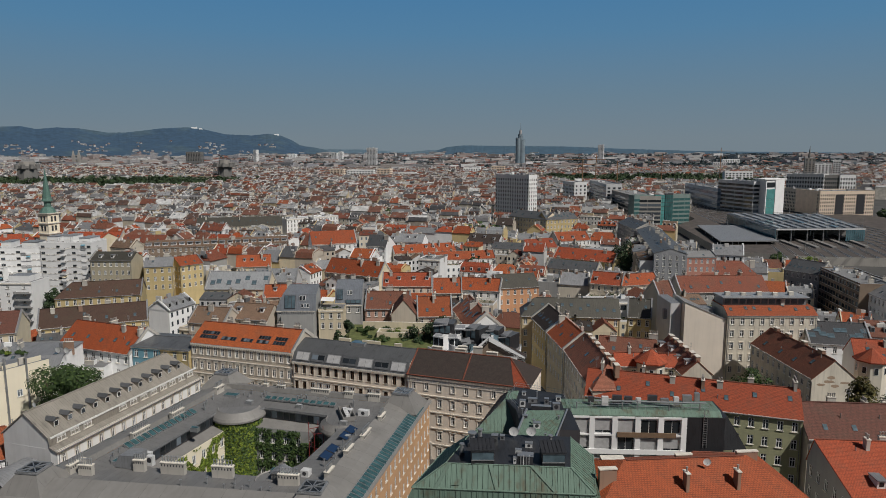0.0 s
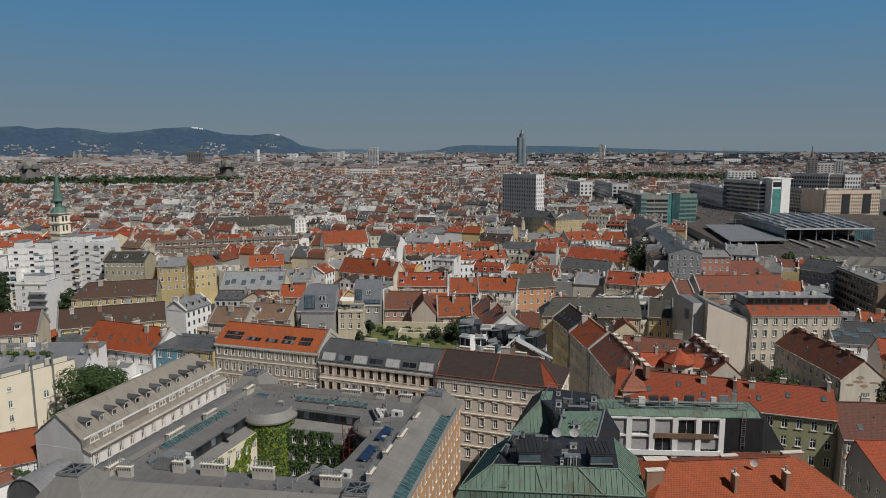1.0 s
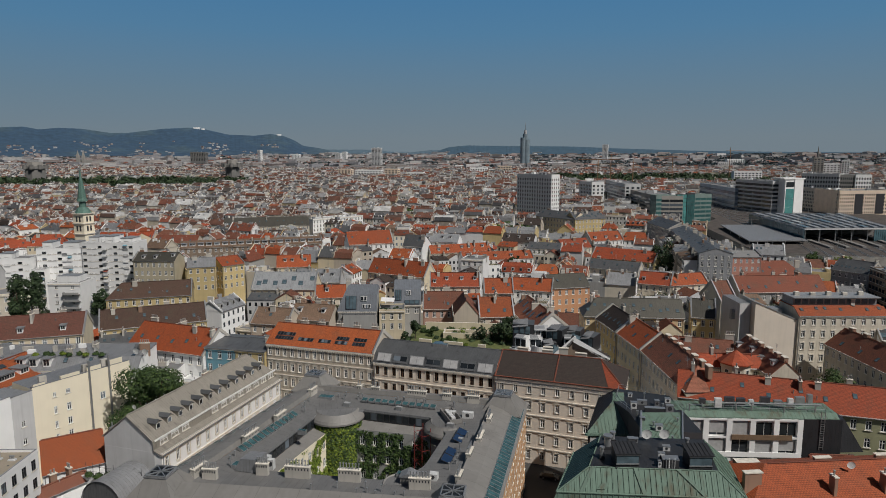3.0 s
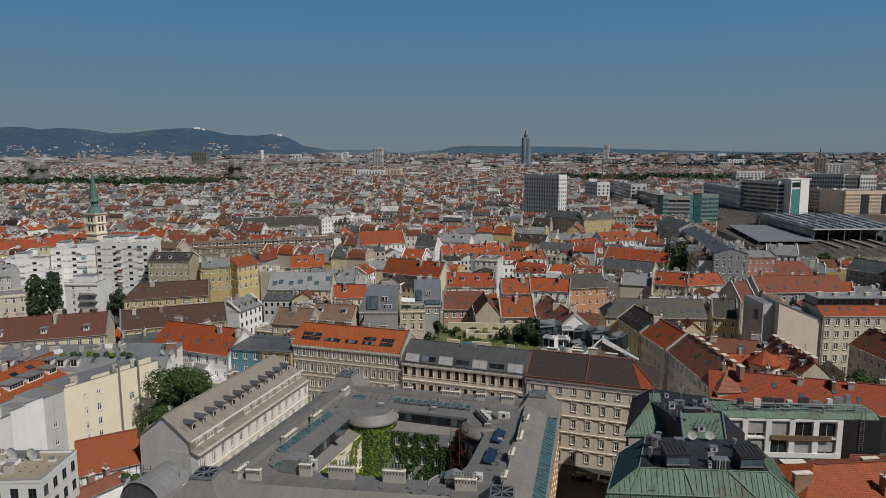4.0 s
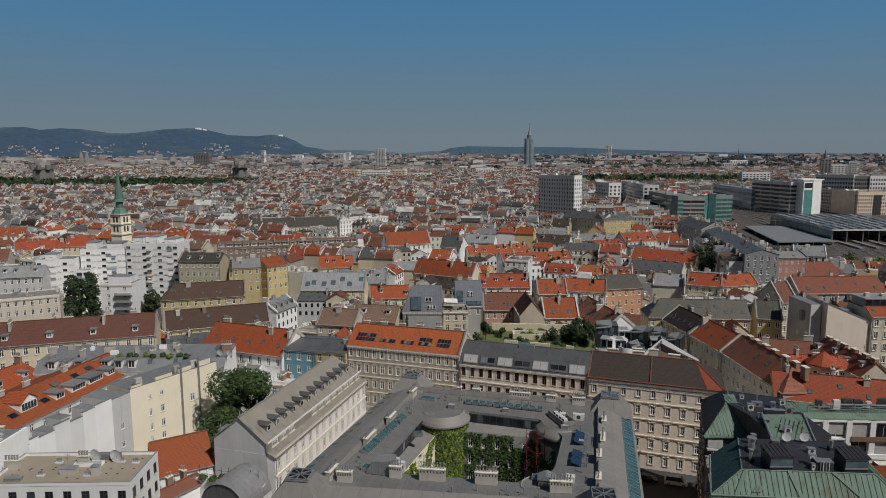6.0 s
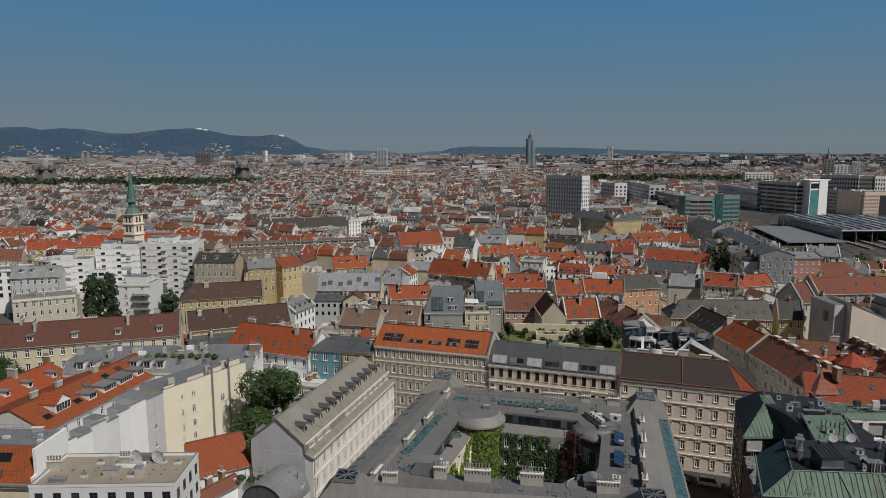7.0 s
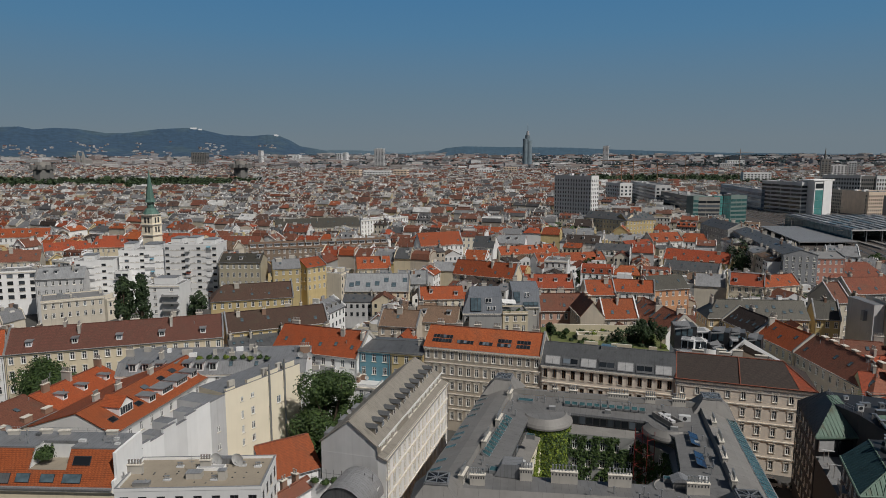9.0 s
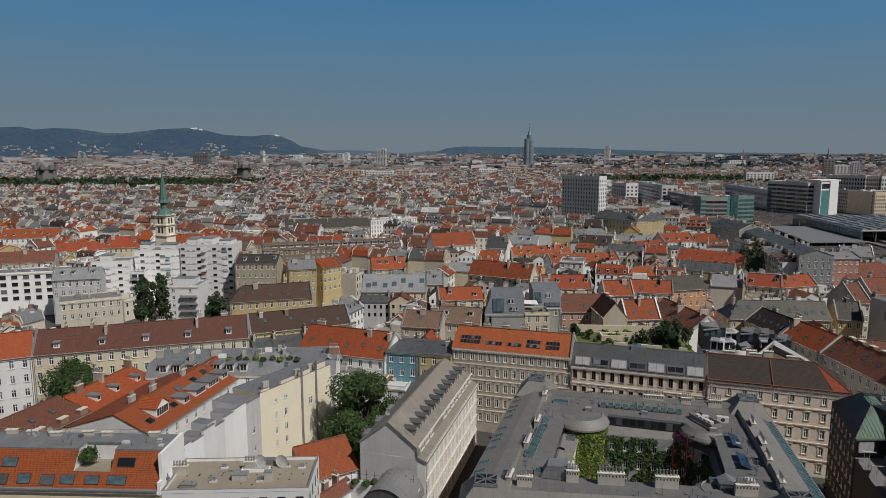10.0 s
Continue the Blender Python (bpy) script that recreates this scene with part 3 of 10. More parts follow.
    if clutter:
        roof_clutter(ob, prof, L, depth, flat, eave, roof, rng, not chim, not (skylights or dormers), ridge)
    return ob


def roof_clutter(ob, prof, L, depth, flat, eave, roof, rng, chims, lights, ridge):
    """What stands on every old roof: stacks at the party walls, hatches, vents, aerials."""
    if flat:
        for k in range(max(2, int(L / 6))):
            g = Geo()
            w, d, h = rng.uniform(0.8, 2.6), rng.uniform(0.7, 1.6), rng.uniform(0.5, 1.6)
            x, y = rng.uniform(1, max(1.2, L - 3.5)), rng.uniform(1, max(1.2, depth - 2.5))
            mt = rng.choice((T["silver"], W["white"], CHIM, STEEL))
            g.box((x, y, eave - 0.1), (x + w, y + d, eave + h), mt)
            g.box((x - 0.06, y - 0.06, eave + h), (x + w + 0.06, y + d + 0.06, eave + h + 0.08), T["silver"])
            part("roof_box", g, ob)
    if chims:
        n = max(2, int(L / rng.uniform(5.5, 8.5)))
        for k in range(n):
            u = min(L - 0.9, max(0.9, (k + rng.choice((0.05, 0.5, 0.95))) * L / n))
            v = depth * min(0.9, max(0.1, ridge + rng.choice((-0.12, 0.04, 0.08, 0.16))))
            z, _ = roof_at(prof, v)
            w = rng.choice((1.2, 1.8, 2.4))
            part("chimney", chimney_mesh(w, 0.65, rng.choice((1.1, 1.5)), int(w / 0.45), rng.random() < 0.25), ob, m=pose(u, v, z + (0 if flat else 0.3), 0, 0, rng.choice((0, 90))))
    if lights and not flat and depth * ridge > 3.5:
        n = int(L / rng.uniform(4.5, 8))
        hue = rng.random()
        for k in range(n):
            u, v = (k + rng.uniform(0.25, 0.75)) * L / n, depth * ridge * rng.choice((0.3, 0.55))
            z, s = roof_at(prof, v)
            if hue < 0.35 and s < 1.2:
                part("dormer", dormer_mesh(1.3, 1.2, min(2.6, 1.2 / max(s, 0.4) + 0.2), T["zinc"], W["white"], True), ob, m=pose(u, v * 0.8, roof_at(prof, v * 0.8)[0] + 0.12))
            else:
                part("skylight", skylight_mesh(0.95, 1.4), ob, m=pose(u, v, z + 0.02, math.degrees(math.atan(s)), 0, 0))
    g = Geo()
    for k in range(rng.randint(2, 5)):
        x, y = rng.uniform(0.5, L - 0.5), depth * rng.uniform(0.15, 0.85)
        z, _ = roof_at(prof, y)
        hh = rng.uniform(0.5, 1.0)
        g.tube((x, y, z - 0.1), (x, y, z + hh), 0.1, 0.1, STEEL, 5)
    x, y = rng.uniform(0.5, L - 0.5), depth * ridge
    z, _ = roof_at(prof, y)
    g.tube((x, y, z), (x, y, z + 3.2), 0.035, 0.03, STEEL, 5)
    for k in range(4):
        g.box((x - 0.5, y - 0.02, z + 2.1 + 0.28 * k), (x + 0.5, y + 0.02, z + 2.14 + 0.28 * k), STEEL)
    part("aerial", g, ob)
    if rng.random() < 0.35:
        u, v = rng.uniform(1, L - 1), depth * (ridge + 0.03)
        z, _ = roof_at(prof, v)
        p = ob.matrix_basis @ Vector((u, v, z + 0.2))
        dish(p, rng.uniform(-50, -10), rng.choice((0.45, 0.6)))


def balcony_slab(A, B, depth, h, cols, storey, boxes):
    """White post-war flats: W a window, s a wide slot, L a loggia, B a jutting balcony, in each storey."""
    A, B = Vector(A), Vector(B)
    L = (B - A).length
    FOOT.append((A, B, depth))
    ob = thing("apartment_slab", pose(A.x, A.y, 0, 0, 0, math.degrees(math.atan2(B.y - A.y, B.x - A.x))), "tall white apartment slab with balconies under a flat grey roof", "building")
    rng = random.Random(int(abs(A.x)))
    sp = L / len(cols)
    holes, wins = [], []
    for r in range(int((h - 2) / storey)):
        zc = h - 1.75 - r * storey
        for k, c in enumerate(cols):
            x = (k + 0.5) * sp
            w, hh = {"W": (1.6, 1.65), "s": (1.8, 1.1), "L": (sp * 0.9, 2.1), "B": (sp * 0.8, 2.1)}[c]
            holes.append((x - w / 2, x + w / 2, zc - hh / 2, zc + hh / 2))
            wins.append((c, x, zc, w, hh))
    g = Geo()
    wall_face(g, (0, 0, 0), (1, 0, 0), (0, -1, 0), L, 0, h, holes, W["white"])
    for o, u, n, ln in (((L, 0, 0), (0, 1, 0), (1, 0, 0), depth), ((L, depth, 0), (-1, 0, 0), (0, 1, 0), L), ((0, depth, 0), (0, -1, 0), (-1, 0, 0), depth)):
        wall_face(g, o, u, n, ln, 0, h, [], W["white"])
    part("wall", g, ob)
    for c, x, zc, w, hh in wins:
        part("window", window_whole(w, hh, "modern" if c in "sLB" else "plain"), ob, m=pose(x, 0, zc))
        if c in "LB":
            out = 0.35 if c == "L" else 1.3
            g = Geo()
            z = zc - hh / 2 - 0.1
            g.box((x - sp * 0.47, -out, z - 0.16), (x + sp * 0.47, -0.003, z), W["lightgrey"])
            g.box((x - sp * 0.47, -out, z + 0.002), (x + sp * 0.47, -out + 0.08, z + 0.95), rng.choice((W["white"], W["white"], W["lightgrey"], STEEL)))
            bl = part("balcony", g, ob)
            if rng.random() < 0.3:
                g = Geo()
                q = [(x - sp * 0.4, -out - 0.3, z + 1.75), (x + sp * 0.4, -out - 0.3, z + 1.75), (x + sp * 0.4, -0.05, z + 2.25), (x - sp * 0.4, -0.05, z + 2.25)]
                g.hexa([Vector(p) for p in q] + [Vector(p) + Vector((0, 0, 0.05)) for p in q], rng.choice((W["turquoise"], W["red"], W["cream"], W["salmon"])))
                part("awning", g, bl, "stretched fabric awning")
    g = Geo()
    g.box((0.3, 0.3, h - 0.2), (L - 0.3, depth - 0.3, h + 0.05), T["felt"])
    for a, b in (((-0.05, -0.05), (L + 0.05, 0.3)), ((-0.05, depth - 0.3), (L + 0.05, depth + 0.05)), ((-0.05, 0.3), (0.3, depth - 0.3)), ((L - 0.3, 0.3), (L + 0.05, depth - 0.3))):
        g.box((*a, h), (*b, h + 0.5), W["white"], T["silver"])
    part("roof", g, ob)
    for f, w, hh in boxes:
        g = Geo()
        g.box((f * L, 2.2, h + 0.05), (f * L + w, depth - 3, h + hh), W["white"], T["felt"])
        g.box((f * L - 0.2, 2.0, h + hh), (f * L + w + 0.2, depth - 2.8, h + hh + 0.15), T["silver"])
        pb = part("roof_box", g, ob, "white stair and lift head")
        part("window", window_whole(1.5, 0.7, "modern"), pb, m=pose(f * L + w / 2, 2.2, h + hh * 0.55))
    for k in range(7):
        g = Geo()
        x, y = rng.uniform(1, L - 1), rng.uniform(1, depth - 1)
        g.tube((x, y, h), (x, y, h + rng.uniform(1.0, 3.4)), 0.09, 0.06, STEEL, 5)
        part("aerial", g, ob)


# ---- houses of the quarter ----

# the street front behind the courtyard building
house("beige ornate town house with a bright orange tiled roof", (-68.2, 172.0), (-38.6, 162.6), 13, 22.6, 4.2, roof='bright', wall='beige', bays=14, rows=5, storey=4.1, style='arched', win=(1.0, 2.1), over=0.15, fine=True, fire=(0, 0.6), sides='f', clutter=False)
house("cream town house with a grey metal attic roof and brown windows", (-38.6, 162.4), (-8.6, 151.9), 13, 20.6, 4, roof='pewter', prof=((-0.15, 20.4), (1.5, 22.9), (6.5, 24.8), (13.15, 20.5)), wall='peach', bays=14, rows=4, storey=4.3, style='brown', win=(1.0, 2.2), over=0.15, fine=True, seams=0.6, clutter=False)
house("beige corner house with a dark tiled roof edged in red", (-8.6, 151.6), (19.4, 141.8), 14, 20.8, 4.2, roof='umber', wall='peach', bays=9, rows=5, storey=4.0, top=1.7, style='ornate', win=(0.95, 1.9), over=0.2, fine=True, hip=(0, 6), sides='fr', clutter=False)

# houses west of the courtyard building
house("orange-red roofed house with skylights and one dormer", (-111.4, 184.1), (-86.2, 174.5), 14, 18.5, 5.5, roof='orange', wall='white', dormers=0, skylights=5, fire=(0, 0.5))
house("low house with a turquoise wall under dark sheet metal", (-86.0, 175.4), (-77.3, 173.4), 12, 20.6, 0.9, roof='pewter', wall='turquoise', prof=((-0.3, 20.5), (8.0, 21.3), (12.0, 21.0)), rows=2, storey=3.6, clutter=False)
house("low house with a yellow wall under dark sheet metal", (-77.2, 173.4), (-68.5, 171.3), 12, 20.6, 0.9, roof='pewter', wall='yellow', prof=((-0.3, 20.5), (8.0, 21.5), (12.0, 21.0)), rows=2, storey=3.6, chim=((0.8, 0.45),), clutter=False)
house("long brown-roofed apartment house with a cream front", (-179.0, 172.5), (-126.7, 189.5), 14, 20.5, 5, roof='russet', wall='cream', rows=5, style='ornate', dormers=5, fire=(0.5, 0.5))
house("white apartment house with an orange roof", (-192.9, 165.7), (-179.2, 172.5), 14, 20.5, 5, roof='orange', wall='white', rows=5, style='plain')
house("yellow house with a large brown roof", (-130.9, 206.0), (-101.0, 218.9), 12, 17, 5, roof='worn', wall='yellow', rows=2, fire=(0.6, 0.6))
house("yellow courtyard house under a large brown tiled roof", (-150.5, 249.0), (-121.0, 258.0), 14, 17.3, 4.8, roof='worn', wall='yellow', hip=(5, 0), rows=1, fire=(0, 0.7))
balcony_slab((-212.4, 307.7), (-192.2, 310.6), 14, 28.2, "WsWWsLLWW", 3.05, ((0.1, 4.5, 3.0), (0.55, 7.0, 2.6)))
balcony_slab((-191.8, 309.6), (-167.2, 308.9), 14, 30.8, "sWWsBWsWLs", 3.05, ((0.1, 5.0, 2.8), (0.42, 4.5, 3.2), (0.72, 5.5, 2.2)))
balcony_slab((-228.6, 299.6), (-212.6, 302.5), 12, 24.4, "sWLWsW", 3.05, ((0.2, 5.0, 2.6),))
balcony_slab((-212.3, 302.6), (-206.4, 303.4), 5, 19.0, "BB", 3.05, ())
house("grey metal-roofed house under pale sheet metal", (-236.9, 282.8), (-218.7, 288.2), 11, 19.5, 4, roof='silver', wall='lightgrey', rows=2, fire=(0.6, 0))
house("low pale house with a flat roof", (-220.3, 258.3), (-200.8, 268.9), 14, 15, 0, flat=True, roof='felt', wall='pale', rows=2)
house("yellow house with a grey roof", (-139.6, 302.0), (-127.6, 305.6), 14, 20.6, 3.2, roof='zinc', wall='yellow', rows=3, sides='fr')
house("tan house with an orange gable roof", (-125.4, 309.0), (-117.6, 317.7), 12, 20, 3.5, roof='orange', wall='yellow', rows=3, sides='fl', fire=(0, 0.6))
house("olive apartment house under brownish grey metal", (-164.0, 300.9), (-144.8, 300.8), 12, 24, 3, roof='taupe', wall='khaki', rows=3, fire=(0.6, 0))

# middle distance
house("tan-roofed house under tan tiles", (-83.5, 209.4), (-71.0, 206.6), 11, 18.5, 4, roof='tan', wall='beige', rows=3, fire=(0.5, 0.5))
house("tan-roofed house under tan tiles", (-72.0, 214.6), (-58.2, 211.6), 11, 18.5, 4, roof='tan', wall='beige', rows=2)
def slate_attic(label, A, B, prof, hip, glass, lights):
    """A house with a steep blue-grey metal front storey under a gentle roof; glass and lights stand on that slope."""
    ob = house(label, A, B, 11, prof[0][1] + 0.1, 6, roof='slate', wall='grey', prof=prof, hip=hip, rows=1, clutter=False, chim=((0.2, 0.75), (0.6, 0.78)))
    (v0, z0), (v1, z1) = prof[:2]
    tilt = math.degrees(math.atan2(v1 - v0, z1 - z0))
    n = math.hypot(v1 - v0, z1 - z0)
    for bars, panels in ((3, glass), (1, lights)):
        for x0, x1, f0, f1 in panels:
            m = pose(x0, v0, z0, -tilt)
            g = Geo()
            g.box((0, -0.28, f0 * n), (x1 - x0, -0.06, f1 * n), FRAME_DARK if bars > 1 else FRAME, None, m)
            w = part("window", g, ob, "tilted blue attic glazing" if bars > 1 else "white-framed attic light")
            for k in range(bars):
                g = Geo()
                d = (x1 - x0) / bars
                g.box((k * d + 0.09, -0.33, f0 * n + 0.12), ((k + 1) * d - 0.09, -0.283, f1 * n - 0.12), PANE_BLUE if bars > 1 else PANE, None, m)
                part("pane", g, w)
    return ob


FOOT.append((Vector((-60.0, 197.0)), Vector((-33.0, 197.0)), 18.5))  # open court
ob = slate_attic("blue-grey metal attic house with tall blue glazing and a terrace", (-56.0, 216.0), (-43.2, 216.0), ((-0.15, 20.6), (1.6, 25.9), (8.0, 28.0), (11.2, 26.0)), (3.0, 0), ((2.6, 6.2, 0.12, 0.92),), ((7.6, 8.5, 0.62, 0.9), (8.7, 9.6, 0.62, 0.9), (8.2, 9.0, 0.18, 0.42), (9.2, 10.0, 0.18, 0.42), (10.1, 10.9, 0.18, 0.42)))
g = Geo()
g.box((2.0, -2.6, 0), (12.8, -0.01, 19.9), W["grey"], T["pewter"])
ter = part("terrace", g, ob, "narrow terrace behind a dark railing")
for k in range(19):
    g = Geo()
    g.box((2.05 + k * 0.59, -2.55, 19.9), (2.1 + k * 0.59, -2.5, 20.9), FRAME_DARK)
    part("baluster", g, ter)
g = Geo()
g.box((2.0, -2.57, 20.9), (12.8, -2.48, 20.96), FRAME_DARK)
part("rail", g, ter)
slate_attic("blue-grey metal attic house with a blue window band", (-38.0, 227.0), (-28.7, 227.3), ((-0.15, 20.1), (1.7, 25.6), (8.0, 27.6), (11.2, 26.0)), (0, 0), ((0.4, 2.6, 0.3, 0.93), (3.6, 8.9, 0.06, 0.3)), ((4.2, 4.9, 0.6, 0.88), (5.1, 5.8, 0.6, 0.88)))
house("cream house with a planted roof terrace", (-42.4, 218.0), (-34.0, 218.3), 8.8, 20.3, 0, flat=True, roof='felt', wall='cream', rows=2, storey=3.4, clutter=False)
aw = thing("awning", pose(-42.2, 221.0, 20.3), "white canvas awning on thin posts over a roof terrace", "awning")
g = Geo()
g.hexa([Vector(p) for p in ((0, 0, 2.5), (4.6, 0, 2.3), (4.6, 3.6, 2.9), (0, 3.6, 3.1), (0, 0, 2.56), (4.6, 0, 2.36), (4.6, 3.6, 2.96), (0, 3.6, 3.16))], W["white"])
part("canvas", g, aw)
for x, y, h in ((0.1, 0.1, 2.5), (4.5, 0.1, 2.3), (0.1, 3.5, 3.1), (4.5, 3.5, 2.9)):
    g = Geo()
    g.tube((x, y, 0.05), (x, y, h), 0.05, 0.05, STEEL, 6)
    part("post", g, aw)
house("brown-roofed court house with a plain beige gable", (-17.4, 229.4), (-17.2, 214.0), 8, 20.0, 4.8, roof='brown', wall='beige', rows=1, clutter=False, chim=((0.3, 0.52), (0.6, 0.52)))
house("pink house with a brown roof", (-28.0, 230.2), (-12.0, 230.2), 12, 18, 5, roof='brown', wall='pink', rows=2, fire=(0.6, 0.6))
house("orange-roofed house under bright orange tiles", (-8.6, 216.8), (3.1, 217.5), 11, 18.5, 5.5, roof='bright', wall='pale', rows=2, fire=(0.6, 0.6))
house("long cream house with a grey roof", (-104.0, 281.3), (-76.5, 281.0), 15, 14.6, 6.2, roof='silver', wall='cream', rows=3, fire=(0.6, 0.6), skylights=7, sky=(2.0, 2.4))
house("orange-roofed house under orange tiles", (-70.9, 253.3), (-53.8, 255.3), 10, 17, 4, roof='orange', wall='pale', rows=2, fire=(0.6, 0))
house("light grey metal-roofed house under pale sheet metal", (-82.3, 300.5), (-68.5, 300.5), 12, 14, 5, roof='silver', wall='lightgrey', rows=2, fire=(0.6, 0.6))
house("orange-roofed house under orange tiles", (-103.3, 322.9), (-87.0, 326.2), 12, 17, 5, roof='orange', wall='cream', rows=2)
house("white house with a large orange roof", (-72.6, 361.2), (-49.0, 370.6), 12, 23, 6.5, roof='orange', wall='white', rows=3, fire=(0, 0.6))
house("white balcony tower under flat grey roofing", (-49.4, 393.0), (-41.0, 393.0), 14, 28.5, 0, flat=True, roof='felt', wall='white', rows=6, storey=3.1)
house("orange-roofed house under orange tiles", (-56.6, 310.3), (-29.4, 295.8), 11, 17, 6, roof='orange', wall='cream', rows=2, fire=(0, 0.6))
house("white block under flat grey roofing", (-12.1, 316.4), (-1.5, 313.0), 12, 22, 0, flat=True, roof='felt', wall='white', rows=2)
house("red-roofed low house under red tiles", (-26.4, 280.2), (-4.9, 280.2), 11, 16, 5, roof='red', wall='pale', rows=1, fire=(0.6, 0.6))
house("orange-roofed house under orange tiles", (-4.2, 261.6), (7.6, 261.6), 11, 17, 5, roof='orange', wall='pale', rows=2, fire=(0.6, 0.6))
house("orange-roofed house with a white front", (5.3, 264.6), (22.8, 260.1), 11, 18, 4, roof='orange', wall='white', rows=2, fire=(0, 0.6))
house("salmon and white house with a grey roof", (22.5, 263.3), (39.8, 267.8), 12, 18.5, 4.5, roof='taupe', wall='salmon', rows=3, fire=(0.6, 0))
house("grey mansard house with a yellow front", (26.6, 217.9), (59.6, 215.0), 12, 18.5, 5, roof='taupe', wall='sand', rows=4, sides='fl', hip=(5, 0), skylights=11, sky=(1.1, 1.3))
house("grey and yellow house under brownish grey metal", (62.4, 216.7), (69.8, 214.4), 12, 18.5, 5, roof='taupe', wall='yellow', rows=3, fire=(0.6, 0.6))
house("brick-red roofed house with a white ornate front", (79.1, 233.0), (85.4, 233.9), 14, 20, 6, roof='brown', wall='pale', rows=4, style='ornate', fire=(0.6, 0.6))
house("long pale apartment house under orange tiles", (87.3, 196.2), (114.7, 196.2), 12, 24, 3, roof='orange', wall='stained', rows=5, style='ornate', storey=3.8, prof=((-0.3, 23.8), (3.2, 26.0), (12.0, 26.1)), skylights=7)
house("long brown-roofed house under brown tiles", (88.3, 239.1), (122.1, 241.1), 12, 22, 5, roof='rust', wall='grey', rows=2, fire=(0.6, 0))
house("red and white corner house under flat grey roofing", (111.7, 310.7), (131.0, 310.7), 14, 24, 2, roof='felt', wall='rosy', rows=3, fire=(0.6, 0.6))
house("red-brown hipped roof under rust-red tiles", (123.7, 309.1), (151.3, 309.1), 16, 15, 6, roof='rust', wall='grey', hip=(6, 6), rows=1)

# east of the street
house("green-fronted apartment house with a long red roof", (33.0, 146.2), (75.9, 131.8), 12, 17.6, 4.6, roof='red', wall='olive', rows=4, skylights=8)
house("beige house with a worn brown roof", (76.0, 129.5), (99.0, 127.5), 13, 14.5, 5.4, roof='russet', wall='beige', rows=4, style='ornate', storey=3.5)

# by the yellow firewall
house("brown-roofed house along the side street", (33.9, 177.0), (34.6, 145.5), 11, 19, 4.6, roof='sunned', wall='beige', rows=4, hip=(0, 7), chim=((0.1, 0.55), (0.22, 0.55), (0.36, 0.55), (0.5, 0.55), (0.66, 0.55), (0.8, 0.55), (0.92, 0.55)))
house("red-roofed house along the side street", (31.9, 195.2), (33.7, 177.4), 11, 19, 4.4, roof='flame', wall='cream', rows=3, skylights=3, fire=(0.6, 0.6))
house("dark-roofed house along the side street", (29.7, 213.2), (31.8, 195.6), 11, 19, 4.2, roof='umber', wall='yellow', rows=3, skylights=6, fire=(0.6, 0.6))
house("white-gabled house under brown tiles with slanting skylights", (3.5, 233.0), (8.0, 204.5), 12, 17.2, 5, roof='sunned', wall='white', rows=2, skylights=7, sky=(1.0, 2.6), fire=(0.5, 0.6))
house("white-gabled house with a brown roof", (91.5, 189.0), (92.4, 158.0), 11, 17.3, 4.6, roof='sunned', wall='stained', rows=3, seed=5, chim=((0.1, 0.52), (0.3, 0.52), (0.55, 0.52), (0.8, 0.52)))
house("orange hipped-roof house with brick chimneys", (21.0, 86.5), (57.0, 89.5), 21, 20.4, 5.6, roof='orange', wall='pale', hip=(8, 9), rows=2, clutter=False, ridge=0.42, chim=((0.44, 0.22, 0.5, 1.3, 2.4, 1), (0.66, 0.22, 0.5, 1.3, 2.4, 1), (0.12, 0.3, 2.6, 0.8, 1.6, 0), (0.79, 0.5, 3.4, 0.6, 0.6, 0), (0.5, 0.5, 2.6, 0.6, 0.5, 0)))
dish((40.5, 95.0, 25.6), -10, 0.6)
house("white-gabled house under brown tiles with a row of chimneys", (59.8, 180.0), (59.6, 157.5), 7.5, 18.6, 3.4, roof='sunned', wall='stained', rows=0, chim=((0.1, 0.52), (0.25, 0.52), (0.4, 0.52), (0.6, 0.52), (0.8, 0.52), (0.95, 0.52)))
house("low red-roofed court wing under red tiles", (44.8, 164.5), (60.5, 163.0), 6, 18.6, 2.6, roof='red', wall='pale', rows=1)
house("brown tiled court house with stacks", (44.0, 181.0), (59.0, 176.0), 10, 17, 3.6, roof='brown', wall='pale', rows=0)

# further left
house("long brown apartment block with a white dormer band", (-168.0, 365.6), (-92.6, 389.2), 12, 20.5, 3.2, roof='tan', wall='brown', rows=2, dormers=18, dorm=(3.0, 1.3), fire=(0, 0.6))
house("bright red-roofed long house under red tiles", (-232.6, 398.8), (-198.4, 398.1), 13, 20, 5, roof='red', wall='cream', rows=2, fire=(0.6, 0.6))
house("rust-red roofed long house under rust-red tiles", (-198.9, 400.4), (-171.7, 399.9), 12, 19, 4, roof='rust', wall='beige', rows=2)
house("long white apartment house with dark balconies", (-281.0, 290.4), (-241.8, 302.3), 13, 20, 0, flat=True, roof='felt', wall='white', rows=4, win=(2.4, 1.8), style='modern', bays=9, storey=3.2)
house("grey mansard house with white dormers", (-237.5, 295.9), (-225.2, 302.5), 11, 17, 5, roof='pewter', wall='pale', rows=2, dormers=4, ridge=0.35)
house("white house with an orange roof", (-358.4, 420.0), (-315.3, 430.6), 12, 20, 5, roof='orange', wall='white', rows=2, fire=(0.6, 0.6))
house("brown-roofed long house under brown tiles", (-305.3, 332.3), (-270.8, 344.0), 12, 18, 5, roof='brown', wall='pale', rows=1, fire=(0.6, 0))
